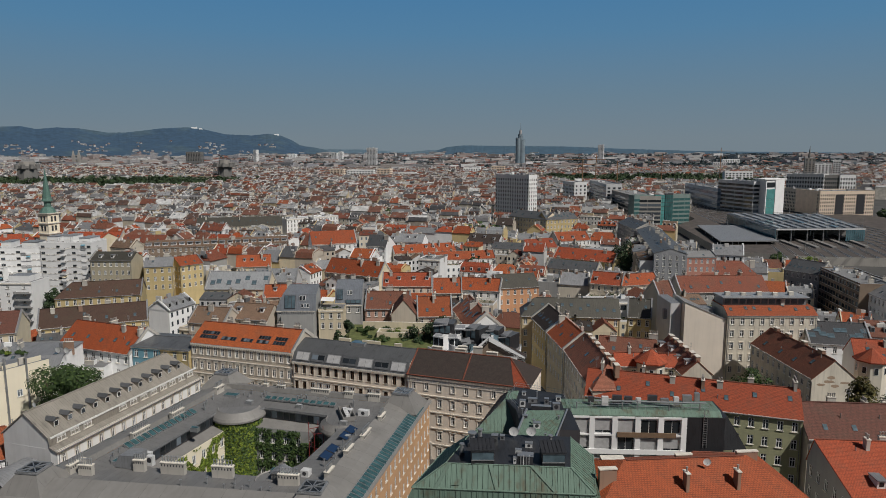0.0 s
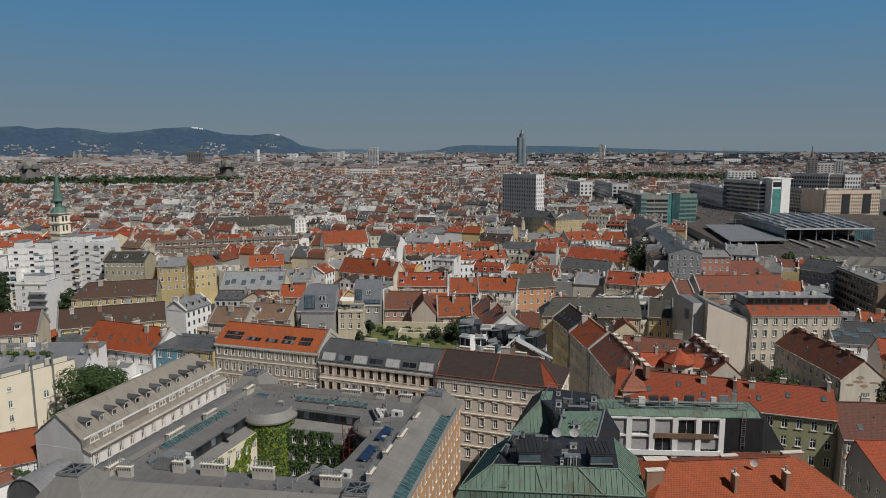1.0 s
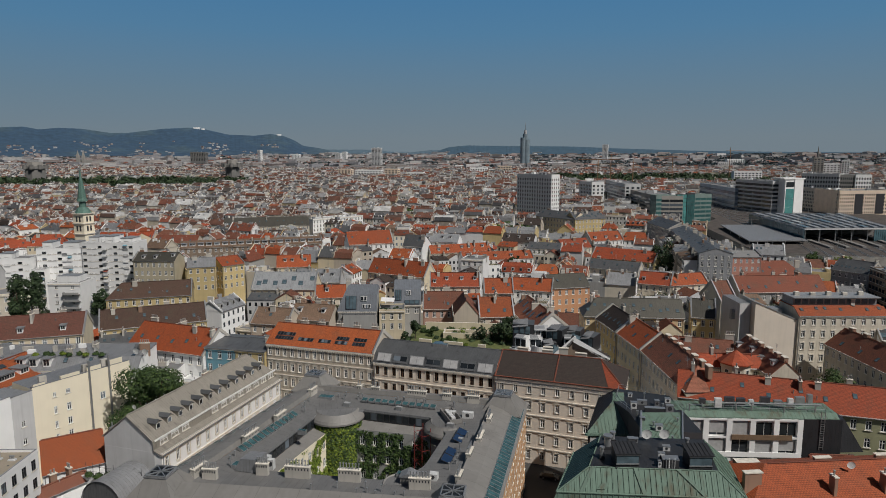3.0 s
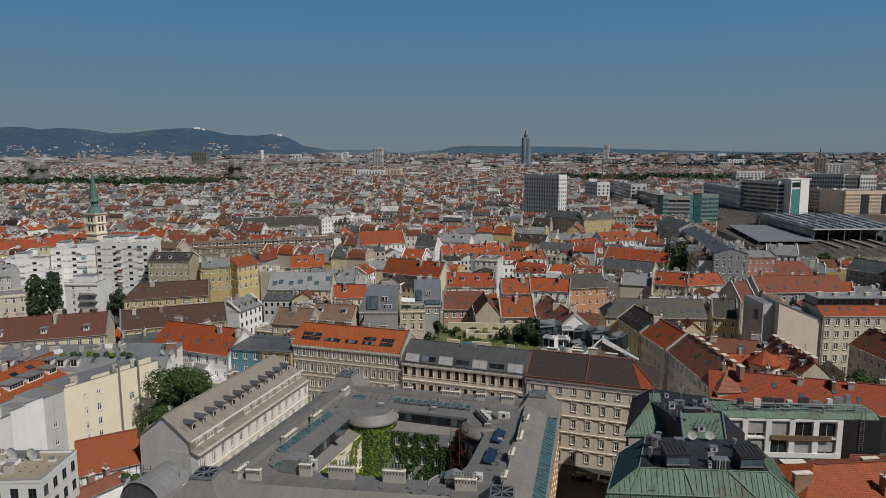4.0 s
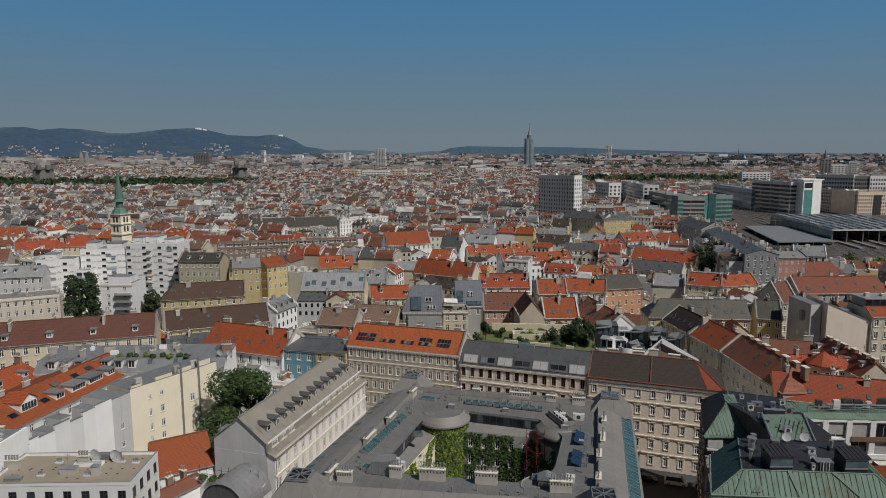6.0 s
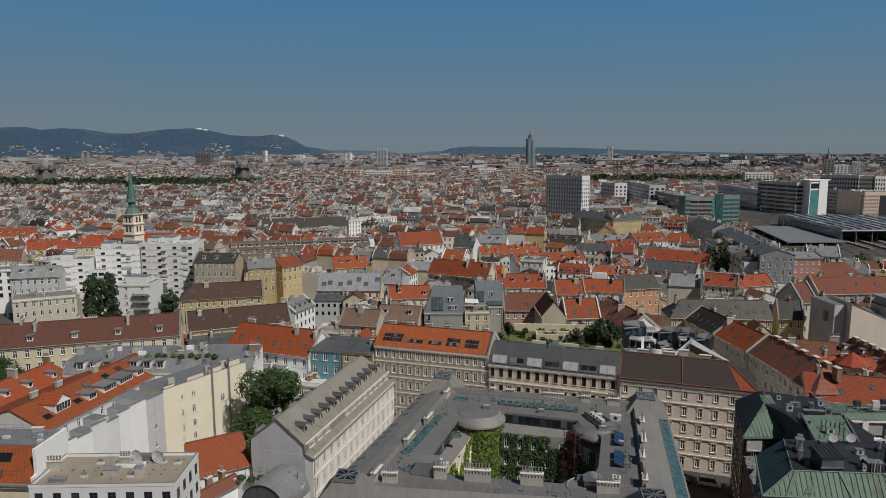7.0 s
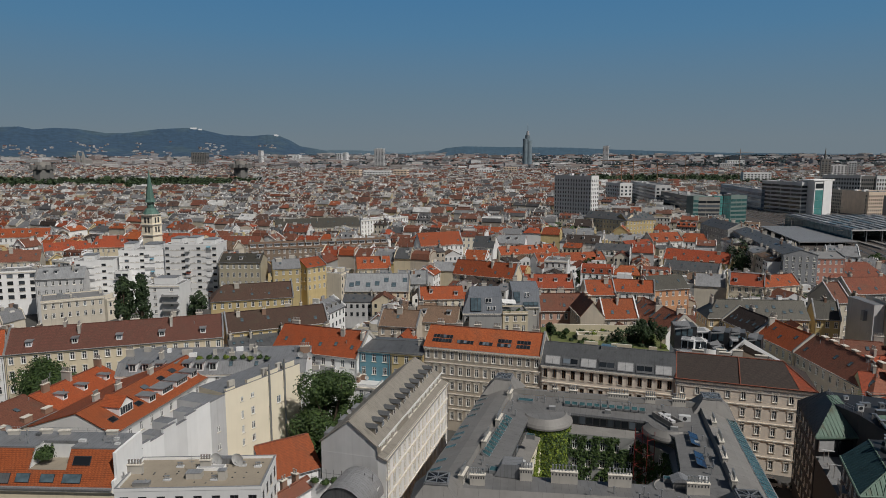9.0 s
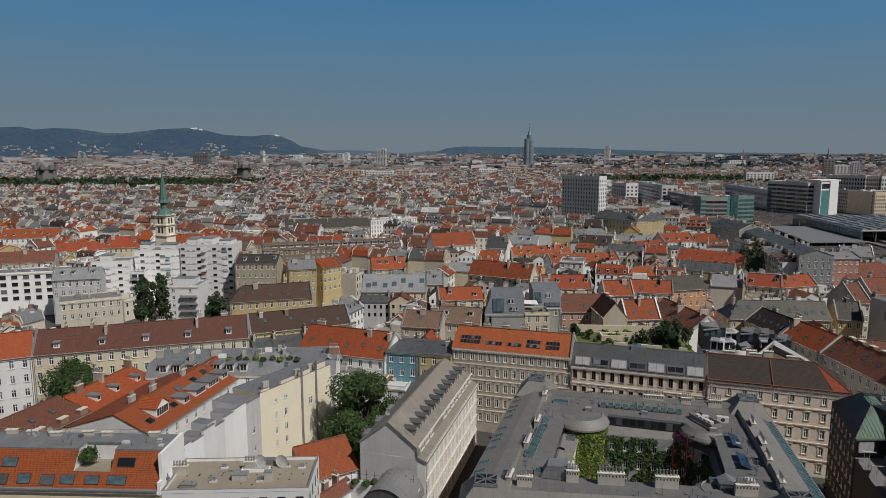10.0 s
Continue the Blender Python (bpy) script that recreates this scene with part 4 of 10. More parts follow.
house("red-roofed house under red tiles", (-287.8, 376.2), (-266.8, 389.4), 11, 18, 4, roof='red', wall='pale', rows=1, fire=(0.6, 0.6))
house("red gable-roofed house under red tiles", (-265.7, 384.7), (-246.7, 389.1), 12, 19, 6, roof='red', wall='cream', rows=1, hip=(3, 3))
house("pale long house with a brownish metal roof", (-179.6, 475.8), (-120.8, 491.0), 14, 20, 6, roof='taupe', wall='pale', rows=2)
house("white stepped apartment block under white roofing", (-121.7, 509.3), (-86.7, 542.1), 14, 22, 0, flat=True, roof='whiteflat', wall='white', rows=4, storey=3.1)
house("white flat-roofed halls under white roofing", (-246.3, 478.2), (-192.8, 478.2), 20, 16, 0, flat=True, roof='whiteflat', wall='white', rows=1)

# centre
house("white house with a dark metal mansard", (-43.6, 371.0), (-32.4, 366.4), 13, 21, 6, roof='pewter', wall='white', rows=3, ridge=0.35)
house("white house with a pale metal attic", (-32.2, 390.5), (-12.3, 385.4), 13, 21, 4, roof='silver', wall='white', rows=3)
house("long orange-roofed house under orange tiles", (-27.9, 370.8), (7.6, 384.0), 10, 16.5, 4, roof='orange', wall='pale', rows=1, fire=(0.6, 0))
house("long orange-roofed house under orange tiles", (-10.1, 349.9), (29.2, 359.5), 10, 16, 3.5, roof='orange', wall='white', rows=1, fire=(0.6, 0.6))
house("grey house with a dark brown roof", (14.9, 400.6), (33.3, 392.8), 12, 20, 4, roof='umber', wall='lightgrey', rows=3)
house("white house with a dark flat attic", (28.6, 382.9), (47.0, 376.0), 12, 18, 3, roof='pewter', wall='white', rows=3)
house("white house with an orange roof and dormers", (72.9, 413.0), (95.4, 421.3), 12, 18, 5, roof='orange', wall='white', rows=2, dormers=3, fire=(0.6, 0.6))
house("long red-roofed house under red tiles", (51.9, 392.0), (70.7, 401.7), 12, 16, 5, roof='red', wall='pale', rows=1)
house("red-roofed house with a yellow gable", (61.4, 361.5), (90.2, 342.4), 13, 16, 5, roof='red', wall='yellow', rows=1, fire=(0.6, 0.6))
house("dark grey attic house under dark grey metal", (54.1, 340.1), (76.8, 325.2), 10, 14, 4, roof='pewter', wall='pale', rows=1, fire=(0.6, 0.6))
house("red-roofed house under red tiles", (65.4, 287.6), (77.9, 281.3), 10, 16, 4.5, roof='red', wall='pale', rows=1, fire=(0.6, 0.6))
house("orange-roofed house under orange tiles", (78.4, 281.3), (96.3, 286.3), 10, 16, 4, roof='orange', wall='pale', rows=1, fire=(0, 0.6))
house("white terraced attic house under flat grey roofing", (54.6, 249.8), (77.2, 249.8), 10, 15.5, 0, flat=True, roof='felt', wall='white', rows=1, win=(2.2, 1.9), style='modern')
# Both walls below have their shade painted in, as a dark blue-grey.
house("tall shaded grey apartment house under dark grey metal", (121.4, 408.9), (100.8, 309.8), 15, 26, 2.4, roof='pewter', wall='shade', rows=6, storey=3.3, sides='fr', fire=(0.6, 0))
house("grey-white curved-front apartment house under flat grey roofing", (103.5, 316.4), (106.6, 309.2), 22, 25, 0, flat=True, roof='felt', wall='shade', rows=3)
house("dark shaded town house under dark grey metal", (125.3, 468.9), (126.2, 426.3), 16, 24, 4, roof='pewter', wall='grey', rows=3, fire=(0, 0.6))

# by the right edge
house("shaded grey house with a dark mansard and skylights", (158.4, 300.3), (166.5, 285.9), 12, 20, 4.5, roof='pewter', wall='grey', rows=3, skylights=8, fire=(0, 0.6))
house("dark brown modern block with balconies", (166.9, 286.2), (160.6, 248.3), 14, 23, 0, flat=True, roof='felt', wall='brown', rows=6, storey=3.1, win=(2.2, 1.8), style='modern')
house("white house with a grey roof", (165.5, 258.6), (159.1, 210.5), 12, 20, 4, roof='zinc', wall='white', rows=3, fire=(0.6, 0.6))
house("white house with glazed dark attic", (110.7, 192.4), (127.7, 188.9), 14, 16.5, 5, roof='black', wall='white', rows=1, skylights=9, sky=(2.2, 1.8), fire=(0.6, 0.6))
house("red-roofed house with a white gable", (112.3, 172.3), (128.1, 167.6), 12, 17, 5, roof='red', wall='white', rows=2)
house("near corner house with a rust-red tiled roof", (65.6, 97.0), (90.0, 95.0), 17, 18.0, 4.2, ridge=0.88, roof='red', wall='grey', rows=3, sides='fl')

house("low court annexe under rust-red sheet roof", (46.2, 111.6), (54.0, 111.0), 5, 16.6, 1.2, ridge=0.9, roof='rust', wall='beige', rows=0, bands=False, clutter=False)

# low wings behind the great tree
house("low white flat-roofed court wing with terraces", (-92.0, 172.0), (-80.5, 169.0), 8.5, 12.2, 0, flat=True, roof='whiteflat', wall='white', rows=1)
house("low white court wing with a dark metal roof", (-80.3, 168.6), (-70.5, 166.0), 9, 11.4, 1.2, roof='pewter', wall='white', ridge=0.9, rows=1)
house("low white flat-roofed court house under flat grey roofing", (-104.0, 171.5), (-92.2, 172.0), 7, 15, 0, flat=True, roof='felt', wall='white', rows=1)


# ---- the courtyard building ----
from mathutils import geometry


def inset(poly, d):
    """A convex polygon (turning left) moved inwards by d."""
    n, lines, res = len(poly), [], []
    for k in range(n):
        a, b = Vector(poly[k]), Vector(poly[(k + 1) % n])
        t = (b - a).normalized()
        lines.append((a + Vector((-t.y, t.x)) * d, t))
    for k in range(n):
        (p, s), (q, t) = lines[k - 1], lines[k]
        res.append(geometry.intersect_line_line_2d(p, p + s, q, q + t) or None)
        if res[-1] is None or True:
            den = s.x * t.y - s.y * t.x
            w = ((q.x - p.x) * t.y - (q.y - p.y) * t.x) / den
            res[-1] = p + s * w
    return res


def ring_roof(g, poly, prof, mat, mats=None):
    rings = [[(*p, z) for p in inset(poly, d)] for d, z in prof]
    n = len(poly)
    for k in range(len(prof) - 1):
        for i in range(n):
            j = (i + 1) % n
            g.face([rings[k][i], rings[k][j], rings[k + 1][j], rings[k + 1][i]], (mats or {}).get(k, mat))
    return rings


def flat_with_hole(g, outer, inner, z, mat, zi=None):
    loops = [[Vector((p[0], p[1], z)) for p in outer], [Vector((p[0], p[1], z if zi is None else zi)) for p in inner]]
    pts = loops[0] + loops[1]
    for tri in geometry.tessellate_polygon(loops):
        q = [pts[i] for i in tri]
        if (q[1] - q[0]).cross(q[2] - q[0]).z < 0:
            q = q[::-1]
        g.face(q, mat)


def strip(g, loop, z0, z1, mat, out=True, closed=True):
    n = len(loop)
    for k in range(n if closed else n - 1):
        a, b = loop[k], loop[(k + 1) % n]
        q = [(*a[:2], z0), (*b[:2], z0), (*b[:2], z1), (*a[:2], z1)]
        g.face(q if out else q[::-1], mat)


def rounded(poly, k, r, n=6):
    """The polygon with corner k rounded."""
    p, a, b = Vector(poly[k]), Vector(poly[k - 1]), Vector(poly[(k + 1) % len(poly)])
    s, e = p + (a - p).normalized() * r, p + (b - p).normalized() * r
    arc = []
    for i in range(n + 1):
        f = i / n
        arc.append(tuple(s * (1 - f) ** 2 + p * 2 * f * (1 - f) + e * f * f))
    return list(poly[:k]) + arc + list(poly[k + 1:])


def vent(g, x, y, z, h=0.9, r=0.12):
    g.tube((x, y, z - 0.2), (x, y, z + h), r, r, STEEL, 6)
    g.tube((x, y, z + h), (x, y, z + h + 0.1), r * 1.9, r * 1.9, STEEL, 6)


def leaf_patch(g, p, n, size, mat, rng):
    """A leaf: a small folded quad at p turned about the normal n."""
    a = n.orthogonal().normalized()
    a.rotate(Matrix.Rotation(rng.uniform(0, 6.28), 3, n))
    b = n.cross(a)
    s = size * rng.uniform(0.6, 1.3)
    t = n * (s * rng.uniform(-0.5, 0.5))
    g.face([p - a * s + t, p - b * s * 0.6 - t, p + a * s + t, p + b * s * 0.6 + t * 0.5], mat)


def court_stack(w, h, pots):
    """Pale rendered stack with smoke slots, a coping and a row of slim steel flues."""
    def make(g):
        g.box((-w / 2, -0.4, -1.0), (w / 2, 0.4, h), CHIM, floor=False)
        g.box((-w / 2 - 0.08, -0.48, h), (w / 2 + 0.08, 0.48, h + 0.14), STONE)
        for k in range(pots):
            x = (k + 0.5) / pots * w - w / 2
            for s in (-1, 1):
                g.box((x - 0.1, s * 0.41 - 0.008, h - 0.55), (x + 0.1, s * 0.41 + 0.008, h - 0.2), FRAME_DARK)
            g.tube((x, 0, h + 0.14), (x, 0, h + 1.0), 0.1, 0.1, STEEL, 6)
            g.tube((x, 0, h + 1.0), (x, 0, h + 1.12), 0.16, 0.16, STEEL, 6)
    return shared(("court_stack", w, h, pots), make)


def courtyard_building():
    ob = thing("courtyard_building", pose(-40, 115, 0), "large grey metal-roofed block round an ivy-grown courtyard", "building")
    back = Matrix.Translation((40, -115, 0))

    def add(name, g, label="", parent=None):
        me = g.mesh(name)
        me.transform(back)
        return part(name, me, parent or ob, label)

    outer = [(-71.8, 92.5), (-14.6, 85.3), (-2.4, 137.6), (-53.2, 149.6)]
    prof = [(0, 19.3), (0.15, 19.6), (4.3, 21.3), (7.0, 21.95), (7.25, 21.0)]
    g = Geo()
    rings = ring_roof(g, outer, prof, T["court"])
    add("roof", g)
    inner = [(-51.4, 106.4), (-31.5, 103.2), (-25.0, 106.0), (-21.6, 119.0), (-25.3, 125.2), (-38.6, 128.4), (-44.2, 127.0)]
    inner = rounded(inner, 2, 3.0)
    upper = [(-54.2, 105.6), (-31.0, 101.9), (-24.6, 104.9), (-20.4, 119.6), (-23.6, 127.3), (-37.4, 131.6), (-40.0, 128.4), (-44.0, 128.0), (-46.4, 129.6)]
    upper = rounded(upper, 2, 3.2)
    g = Geo()
    flat_with_hole(g, rings[4], upper, 20.95, T["courtdeck"], 20.3)
    add("flat_roof", g, "grey seamed sheet-metal flat roof")
    g = Geo()
    strip(g, upper, 19.85, 20.32, T["zinc"], out=False)
    add("fascia", g)
    g = Geo()
    strip(g, [(p[0], p[1]) for p in upper], 18, 19.85, FRAME_DARK, out=False)
    add("window_band", g, "dark glazed attic storey")
    loop = [(p[0], p[1]) for p in upper]
    n = 0
    bars = Geo()
    for k in range(len(loop)):
        a, b = Vector(loop[k]), Vector(loop[(k + 1) % len(loop)])
        ln = (b - a).length
        if ln < 6:
            continue
        u = (b - a) / ln
        q = Vector((-u.y, u.x))
        for i in range(int(ln / 1.4)):
            p = a + u * (0.3 + i * 1.4) + q * 0.06
            m = Matrix.Translation((*p, 18.2)) @ pose(0, 0, 0, 0, 0, math.degrees(math.atan2(u.y, u.x)))
            pane = Geo()
            pane.box((0.08, -0.02, 0.1), (1.25, 0.02, 1.5), PANE, None, m)
            add("pane", pane)
    g = Geo()
    lo, hi = [Vector(p) for p in inner], [Vector(p) for p in upper]
    flat_with_hole(g, upper, inner, 17.95, T["court"], 17.3)
    add("canopy", g, "pale sheet-metal skirt roof round the court")
    names = iter(range(99))
    for k in range(len(inner)):
        a, b = Vector(inner[k]), Vector(inner[(k + 1) % len(inner)])
        g = Geo()
        ln = (b - a).length
        u = (b - a) / ln
        nrm = Vector((-u.y, u.x, 0))
        holes = []
        if ln > 5:
            nb = int(ln / 2.5)
            for r in range(4):
                for i in range(nb):
                    xc, zc = (i + 0.5) * ln / nb, 15.2 - r * 3.6
                    holes.append((xc - 0.5, xc + 0.5, zc - 0.95, zc + 0.95))
        # seen from inside the court, the wall runs from b to a
        uu = -u
        wall_face(g, (b.x, b.y, 0), (uu.x, uu.y, 0), nrm, ln, 0, 17.4, [(ln - h[1], ln - h[0], h[2], h[3]) for h in holes], W["lemon"] if a.x < -26 else W["grey"])
        w = add("court_wall", g)
        for h in holes:
            xc, zc = ln - (h[0] + h[1]) / 2, (h[2] + h[3]) / 2
            p = b + uu * xc
            wm, pm = window_meshes(1.0, 1.9, "plain")
            wn = part("window", wm, ob, m=back @ pose(p.x, p.y, zc, 0, 0, math.degrees(math.atan2(uu.y, uu.x))))
            part("pane", pm, wn)
        # ivy: right and back walls take darker leaves in place of shade
        rng = random.Random(50 + k)
        dens = {0: 0.0, 1: 0.0}.get(k, 1.0)
        ivy = Geo()
        mid = (a + b) / 2
        for i in range(int(ln * 18 * 16 * dens)):
            x, z = rng.uniform(0, ln), rng.uniform(3.0, 17.2)
            if noise.noise(Vector((x * 0.25 + k * 9, z * 0.16, 3.1))) < -0.22:
                continue
            if any(h[0] - 0.02 < x < h[1] + 0.02 and h[2] < z < h[3] for h in holes):
                continue
            p = Vector((*(a + u * x), z)) + nrm * rng.uniform(0.03, 0.35)
            leaf_patch(ivy, p, (nrm + Vector((rng.uniform(-.5, .5), rng.uniform(-.5, .5), rng.uniform(-.1, .9)))).normalized(), 0.30, LEAF if a.x > -38.7 else IVY, rng)
        if ivy.f:
            tagged(add("ivy", ivy, "dense green ivy on the court wall"), kind="stuff")
    g = Geo()
    g.face([(p[0], p[1], 0.05) for p in inner], PAVE)
    add("court_floor", g)
    # rounded stair tower grown over with ivy
    rng = random.Random(77)
    c0, r0 = Vector((-42.8, 131.4)), 4.9
    ring = [(c0.x + r0 * math.cos(2 * math.pi * i / 24), c0.y + r0 * math.sin(2 * math.pi * i / 24)) for i in range(24)]
    g = Geo()
    strip(g, ring, 0, 18.9, W["lemonade"])
    tw = add("stair_tower", g, "pale yellow rounded stair tower")
    def lobe(name, cx, cy, r, a0, a1, label, sy=1.0):
        """A rounded end of the flat roof: flush deck, sloping sheet-metal edge, fascia."""
        g = Geo()
        n = 20
        at = lambda k, q, z: Vector((cx + q * math.cos(a0 + (a1 - a0) * k / n), cy + q * sy * math.sin(a0 + (a1 - a0) * k / n), z))
        prof = ((r - 1.6, 20.5), (r - 1.45, 20.66), (r - 1.3, 20.5), (r - 0.3, 19.7), (r, 19.2), (r, 18.85), (r - 0.5, 18.7))
        for k in range(n):
            for (q0, z0), (q1, z1) in zip(prof, prof[1:]):
                g.face([at(k, q1, z1), at(k + 1, q1, z1), at(k + 1, q0, z0), at(k, q0, z0)], T["court"])
        g.face([at(k, r - 1.6, 20.5) for k in range(n + 1)], T["courtdeck"])
        return add(name, g, label)

    lobe("rounded_roof", -42.8, 131.4, 5.6, math.radians(188), math.radians(368), "rounded pale sheet-metal roof edge over the stair tower")
    lobe("rounded_roof", -19.4, 125.0, 5.4, math.radians(165), math.radians(285), "rounded pale sheet-metal roof edge")
    lobe("rounded_roof", -27.3, 100.4, 4.7, math.radians(-15), math.radians(190), "rounded pale sheet-metal roof edge")
    # tower ivy is mostly the lighter leaf, its sunlight put into the colour
    ivy = Geo()
    for i in range(9500):
        a, z = rng.uniform(0.98 * math.pi, 1.95 * math.pi), rng.uniform(2, 18.6)
        if noise.noise(Vector((a * 2.2, z * 0.2, 7.7))) < -0.6:
            continue
        nrm = Vector((math.cos(a), math.sin(a), 0))
        leaf_patch(ivy, Vector((*c0, z)) + nrm * (r0 + rng.uniform(0.03, 0.4)), (nrm + Vector((rng.uniform(-.5, .5), rng.uniform(-.5, .5), rng.uniform(-.1, .9)))).normalized(), 0.32, IVY if rng.random() < 0.6 else LEAF, rng)
    tagged(add("ivy", ivy, "bright green ivy on the stair tower", tw), kind="stuff")
    # street fronts
    for k in range(4):
        a, b = Vector(inset(outer, 0.5)[k]), Vector(inset(outer, 0.5)[(k + 1) % 4])
        ln = (b - a).length
        u = (b - a) / ln
        holes = []
        nb = int(ln / 2.6)
        for r in range(5):
            for i in range(nb):
                xc, zc = (i + 0.5) * ln / nb, 17.2 - r * 3.8
                holes.append((xc - 0.5, xc + 0.5, zc - 0.95, zc + 0.95))
        if k != 1:
            holes = []
        g = Geo()
        wall_face(g, (a.x, a.y, 0), (u.x, u.y, 0), (u.y, -u.x, 0), ln, 0, 19.3, holes, W["brick"])
        add("street_wall", g, "orange brick street wall" if k == 1 else "")
        for h in holes:
            p = a + u * ((h[0] + h[1]) / 2)
            wm, pm = window_meshes(1.0, 1.9, "plain")
            wn = part("window", wm, ob, m=back @ pose(p.x, p.y, (h[2] + h[3]) / 2, 0, 0, math.degrees(math.atan2(u.y, u.x))))
            part("pane", pm, wn)
    # glazed strips in the lower slopes
    for k in (0, 1, 3):
        a, b = Vector(inset(outer, 0.15)[k]), Vector(inset(outer, 0.15)[(k + 1) % 4])
        u = (b - a).normalized()
        ln = (b - a).length
        yaw = math.degrees(math.atan2(u.y, u.x))
        tilt = math.degrees(math.atan2(1.7, 4.15))
        x = 6.0
        while x < ln - 6:
            p = a + u * x
            m = pose(p.x, p.y, 19.6, 0, 0, yaw) @ pose(0, 0, 0, tilt, 0, 0)
            if k == 3 and int(x) % 3:
                x += 1.15
                continue
            f = Geo()
            f.box((0, 0.3, 0.02), (1.06, 2.45, 0.09), STEEL, None, m)
            fr = add("skylight", f)
            f = Geo()
            f.box((0.08, 0.38, 0.092), (0.98, 2.37, 0.11), PANE_TEAL, None, m)
            add("pane", f, "", fr)
            x += 1.15
    # corner pavilions with glazed caps
    for (cx, cy), yaw in (((-65.0, 98.4), -8), ((-19.5, 92.3), -8), ((-8.4, 132.3), -15), ((-49.8, 145.0), -16)):
        m = pose(cx, cy, 0, 0, 0, yaw)
        g = Geo()
        b0, b1, zt = 4.2, 1.75, 23.3
        q = [(-b0, -b0, 20.3), (b0, -b0, 20.3), (b0, b0, 20.3), (-b0, b0, 20.3), (-b1, -b1, zt), (b1, -b1, zt), (b1, b1, zt), (-b1, b1, zt)]
        g.hexa([Vector(i) for i in q], T["court"], None, m, floor=False)
        g.box((-b1 - 0.15, -b1 - 0.15, zt), (b1 + 0.15, b1 + 0.15, zt + 0.22), T["zinc"], None, m)
        pv = add("corner_roof", g)
        g = Geo()
        g.box((-b1 + 0.1, -b1 + 0.1, zt + 0.22), (b1 - 0.1, b1 - 0.1, zt + 0.26), PANE, None, m)
        add("glass_cap", g, "", pv)
        g = Geo()
        for i in range(4):
            mm = m @ pose(0, 0, zt + 0.27, 0, 0, 45 * i)
            g.box((-b1 * (1.3 if i % 2 else 0.95), -0.07, 0), (b1 * (1.3 if i % 2 else 0.95), 0.07, 0.14), STEEL, None, mm)
        for i in range(4):
            mm = m @ pose(0, 0, zt + 0.27, 0, 0, 90 * i)
            g.box((-b1, -b1, 0), (b1, -b1 + 0.16, 0.16), STEEL, None, mm)
        add("glazing_bar", g, "", pv)
    # chimneys along the ridges: x, y, yaw, length, pots
    stacks = [(-49.2, 138.4, 72, 2.6, 5), (-52.9, 124.6, 72, 3.4, 6), (-56.1, 115.6, 72, 4.2, 8), (-60.8, 102.6, 72, 3.2, 6), (-58.6, 101.6, -8, 2.4, 5), (-50.6, 103.4, -8, 2.0, 4),
              (-44.6, 102.4, -8, 4.2, 7), (-36.0, 101.2, -8, 3.6, 6), (-24.6, 98.4, -8, 3.4, 6), (-18.4, 100.0, 76, 2.4, 5), (-16.4, 108.0, 76, 3.0, 6), (-14.2, 114.5, 76, 3.8, 7), (-12.0, 122.6, 76, 2.6, 5)]
    for x, y, yaw, w, pots in stacks:
        part("chimney", court_stack(w, 1.6, pots + 1), ob, m=back @ pose(x, y, 20.8, 0, 0, yaw))
    for x, w, pots in ((766, 1.0, 2), (797, 1.8, 4), (874, 4.2, 8), (928, 2.0, 5), (975, 2.6, 6)):
        f = (x - 766) / 209
        px, py = -39.2 + f * 24.6, 139.6 - f * 6.2
        part("chimney", court_stack(w, 1.6, pots), ob, m=back @ pose(px, py, 20.9, 0, 0, -14))
    # saw-tooth and flat rooflights
    for k in range(13):
        f = k / 12
        m = pose(-56.4 + 5.6 * f, 111.6 + 15.6 * f, 20.95, 0, 0, 70) @ pose(0, 0, 0.2, 25, 0, 0)
        g = Geo()
        g.box((-0.55, -0.8, -0.3), (0.55, 0.8, 0.12), STEEL, None, m)
        fr = add("skylight", g)
        g = Geo()
        g.box((-0.46, -0.7, 0.122), (0.46, 0.7, 0.14), PANE_TEAL, None, m)
        add("pane", g, "", fr)
    for k in range(11):
        f = k / 10
        m = pose(-37.5 + 14.5 * f, 134.9 - 3.9 * f, 20.95, 0, 0, -15) @ pose(0, 0, 0.2, 15, 0, 0)
        g = Geo()
        g.box((-0.62, -0.6, -0.3), (0.62, 0.6, 0.12), STEEL, None, m)
        fr = add("skylight", g)
        g = Geo()
        g.box((-0.52, -0.5, 0.122), (0.52, 0.5, 0.14), PANE_TEAL, None, m)
        add("pane", g, "", fr)
    for x, y, w, d in ((-46.0, 137.0, 3.2, 1.6), (-41.0, 133.2, 1.4, 1.0), (-47.5, 119.5, 1.6, 0.8), (-30.0, 131.0, 1.3, 0.8), (-18.0, 116.0, 1.5, 0.9), (-19.5, 122.5, 1.4, 0.8), (-27.5, 102.6, 2.0, 1.2), (-55.5, 106.0, 1.6, 1.6), (-60.0, 108.5, 1.8, 1.2)):
        g = Geo()
        m = pose(x, y, 20.7, 0, 0, -15)
        g.box((-w / 2, -d / 2, -0.4), (w / 2, d / 2, 0.45), STEEL, None, m)
        fr = add("rooflight", g)
        g = Geo()
        g.box((-w / 2 + 0.1, -d / 2 + 0.1, 0.452), (w / 2 - 0.1, d / 2 - 0.1, 0.47), PANE_TEAL if w > 1.5 else BLIND, None, m)
        add("pane", g, "", fr)
    # plant enclosures, ducts and solar panels
    g = Geo()
    m = pose(-53.2, 105.6, 20.8, 0, 0, -15)
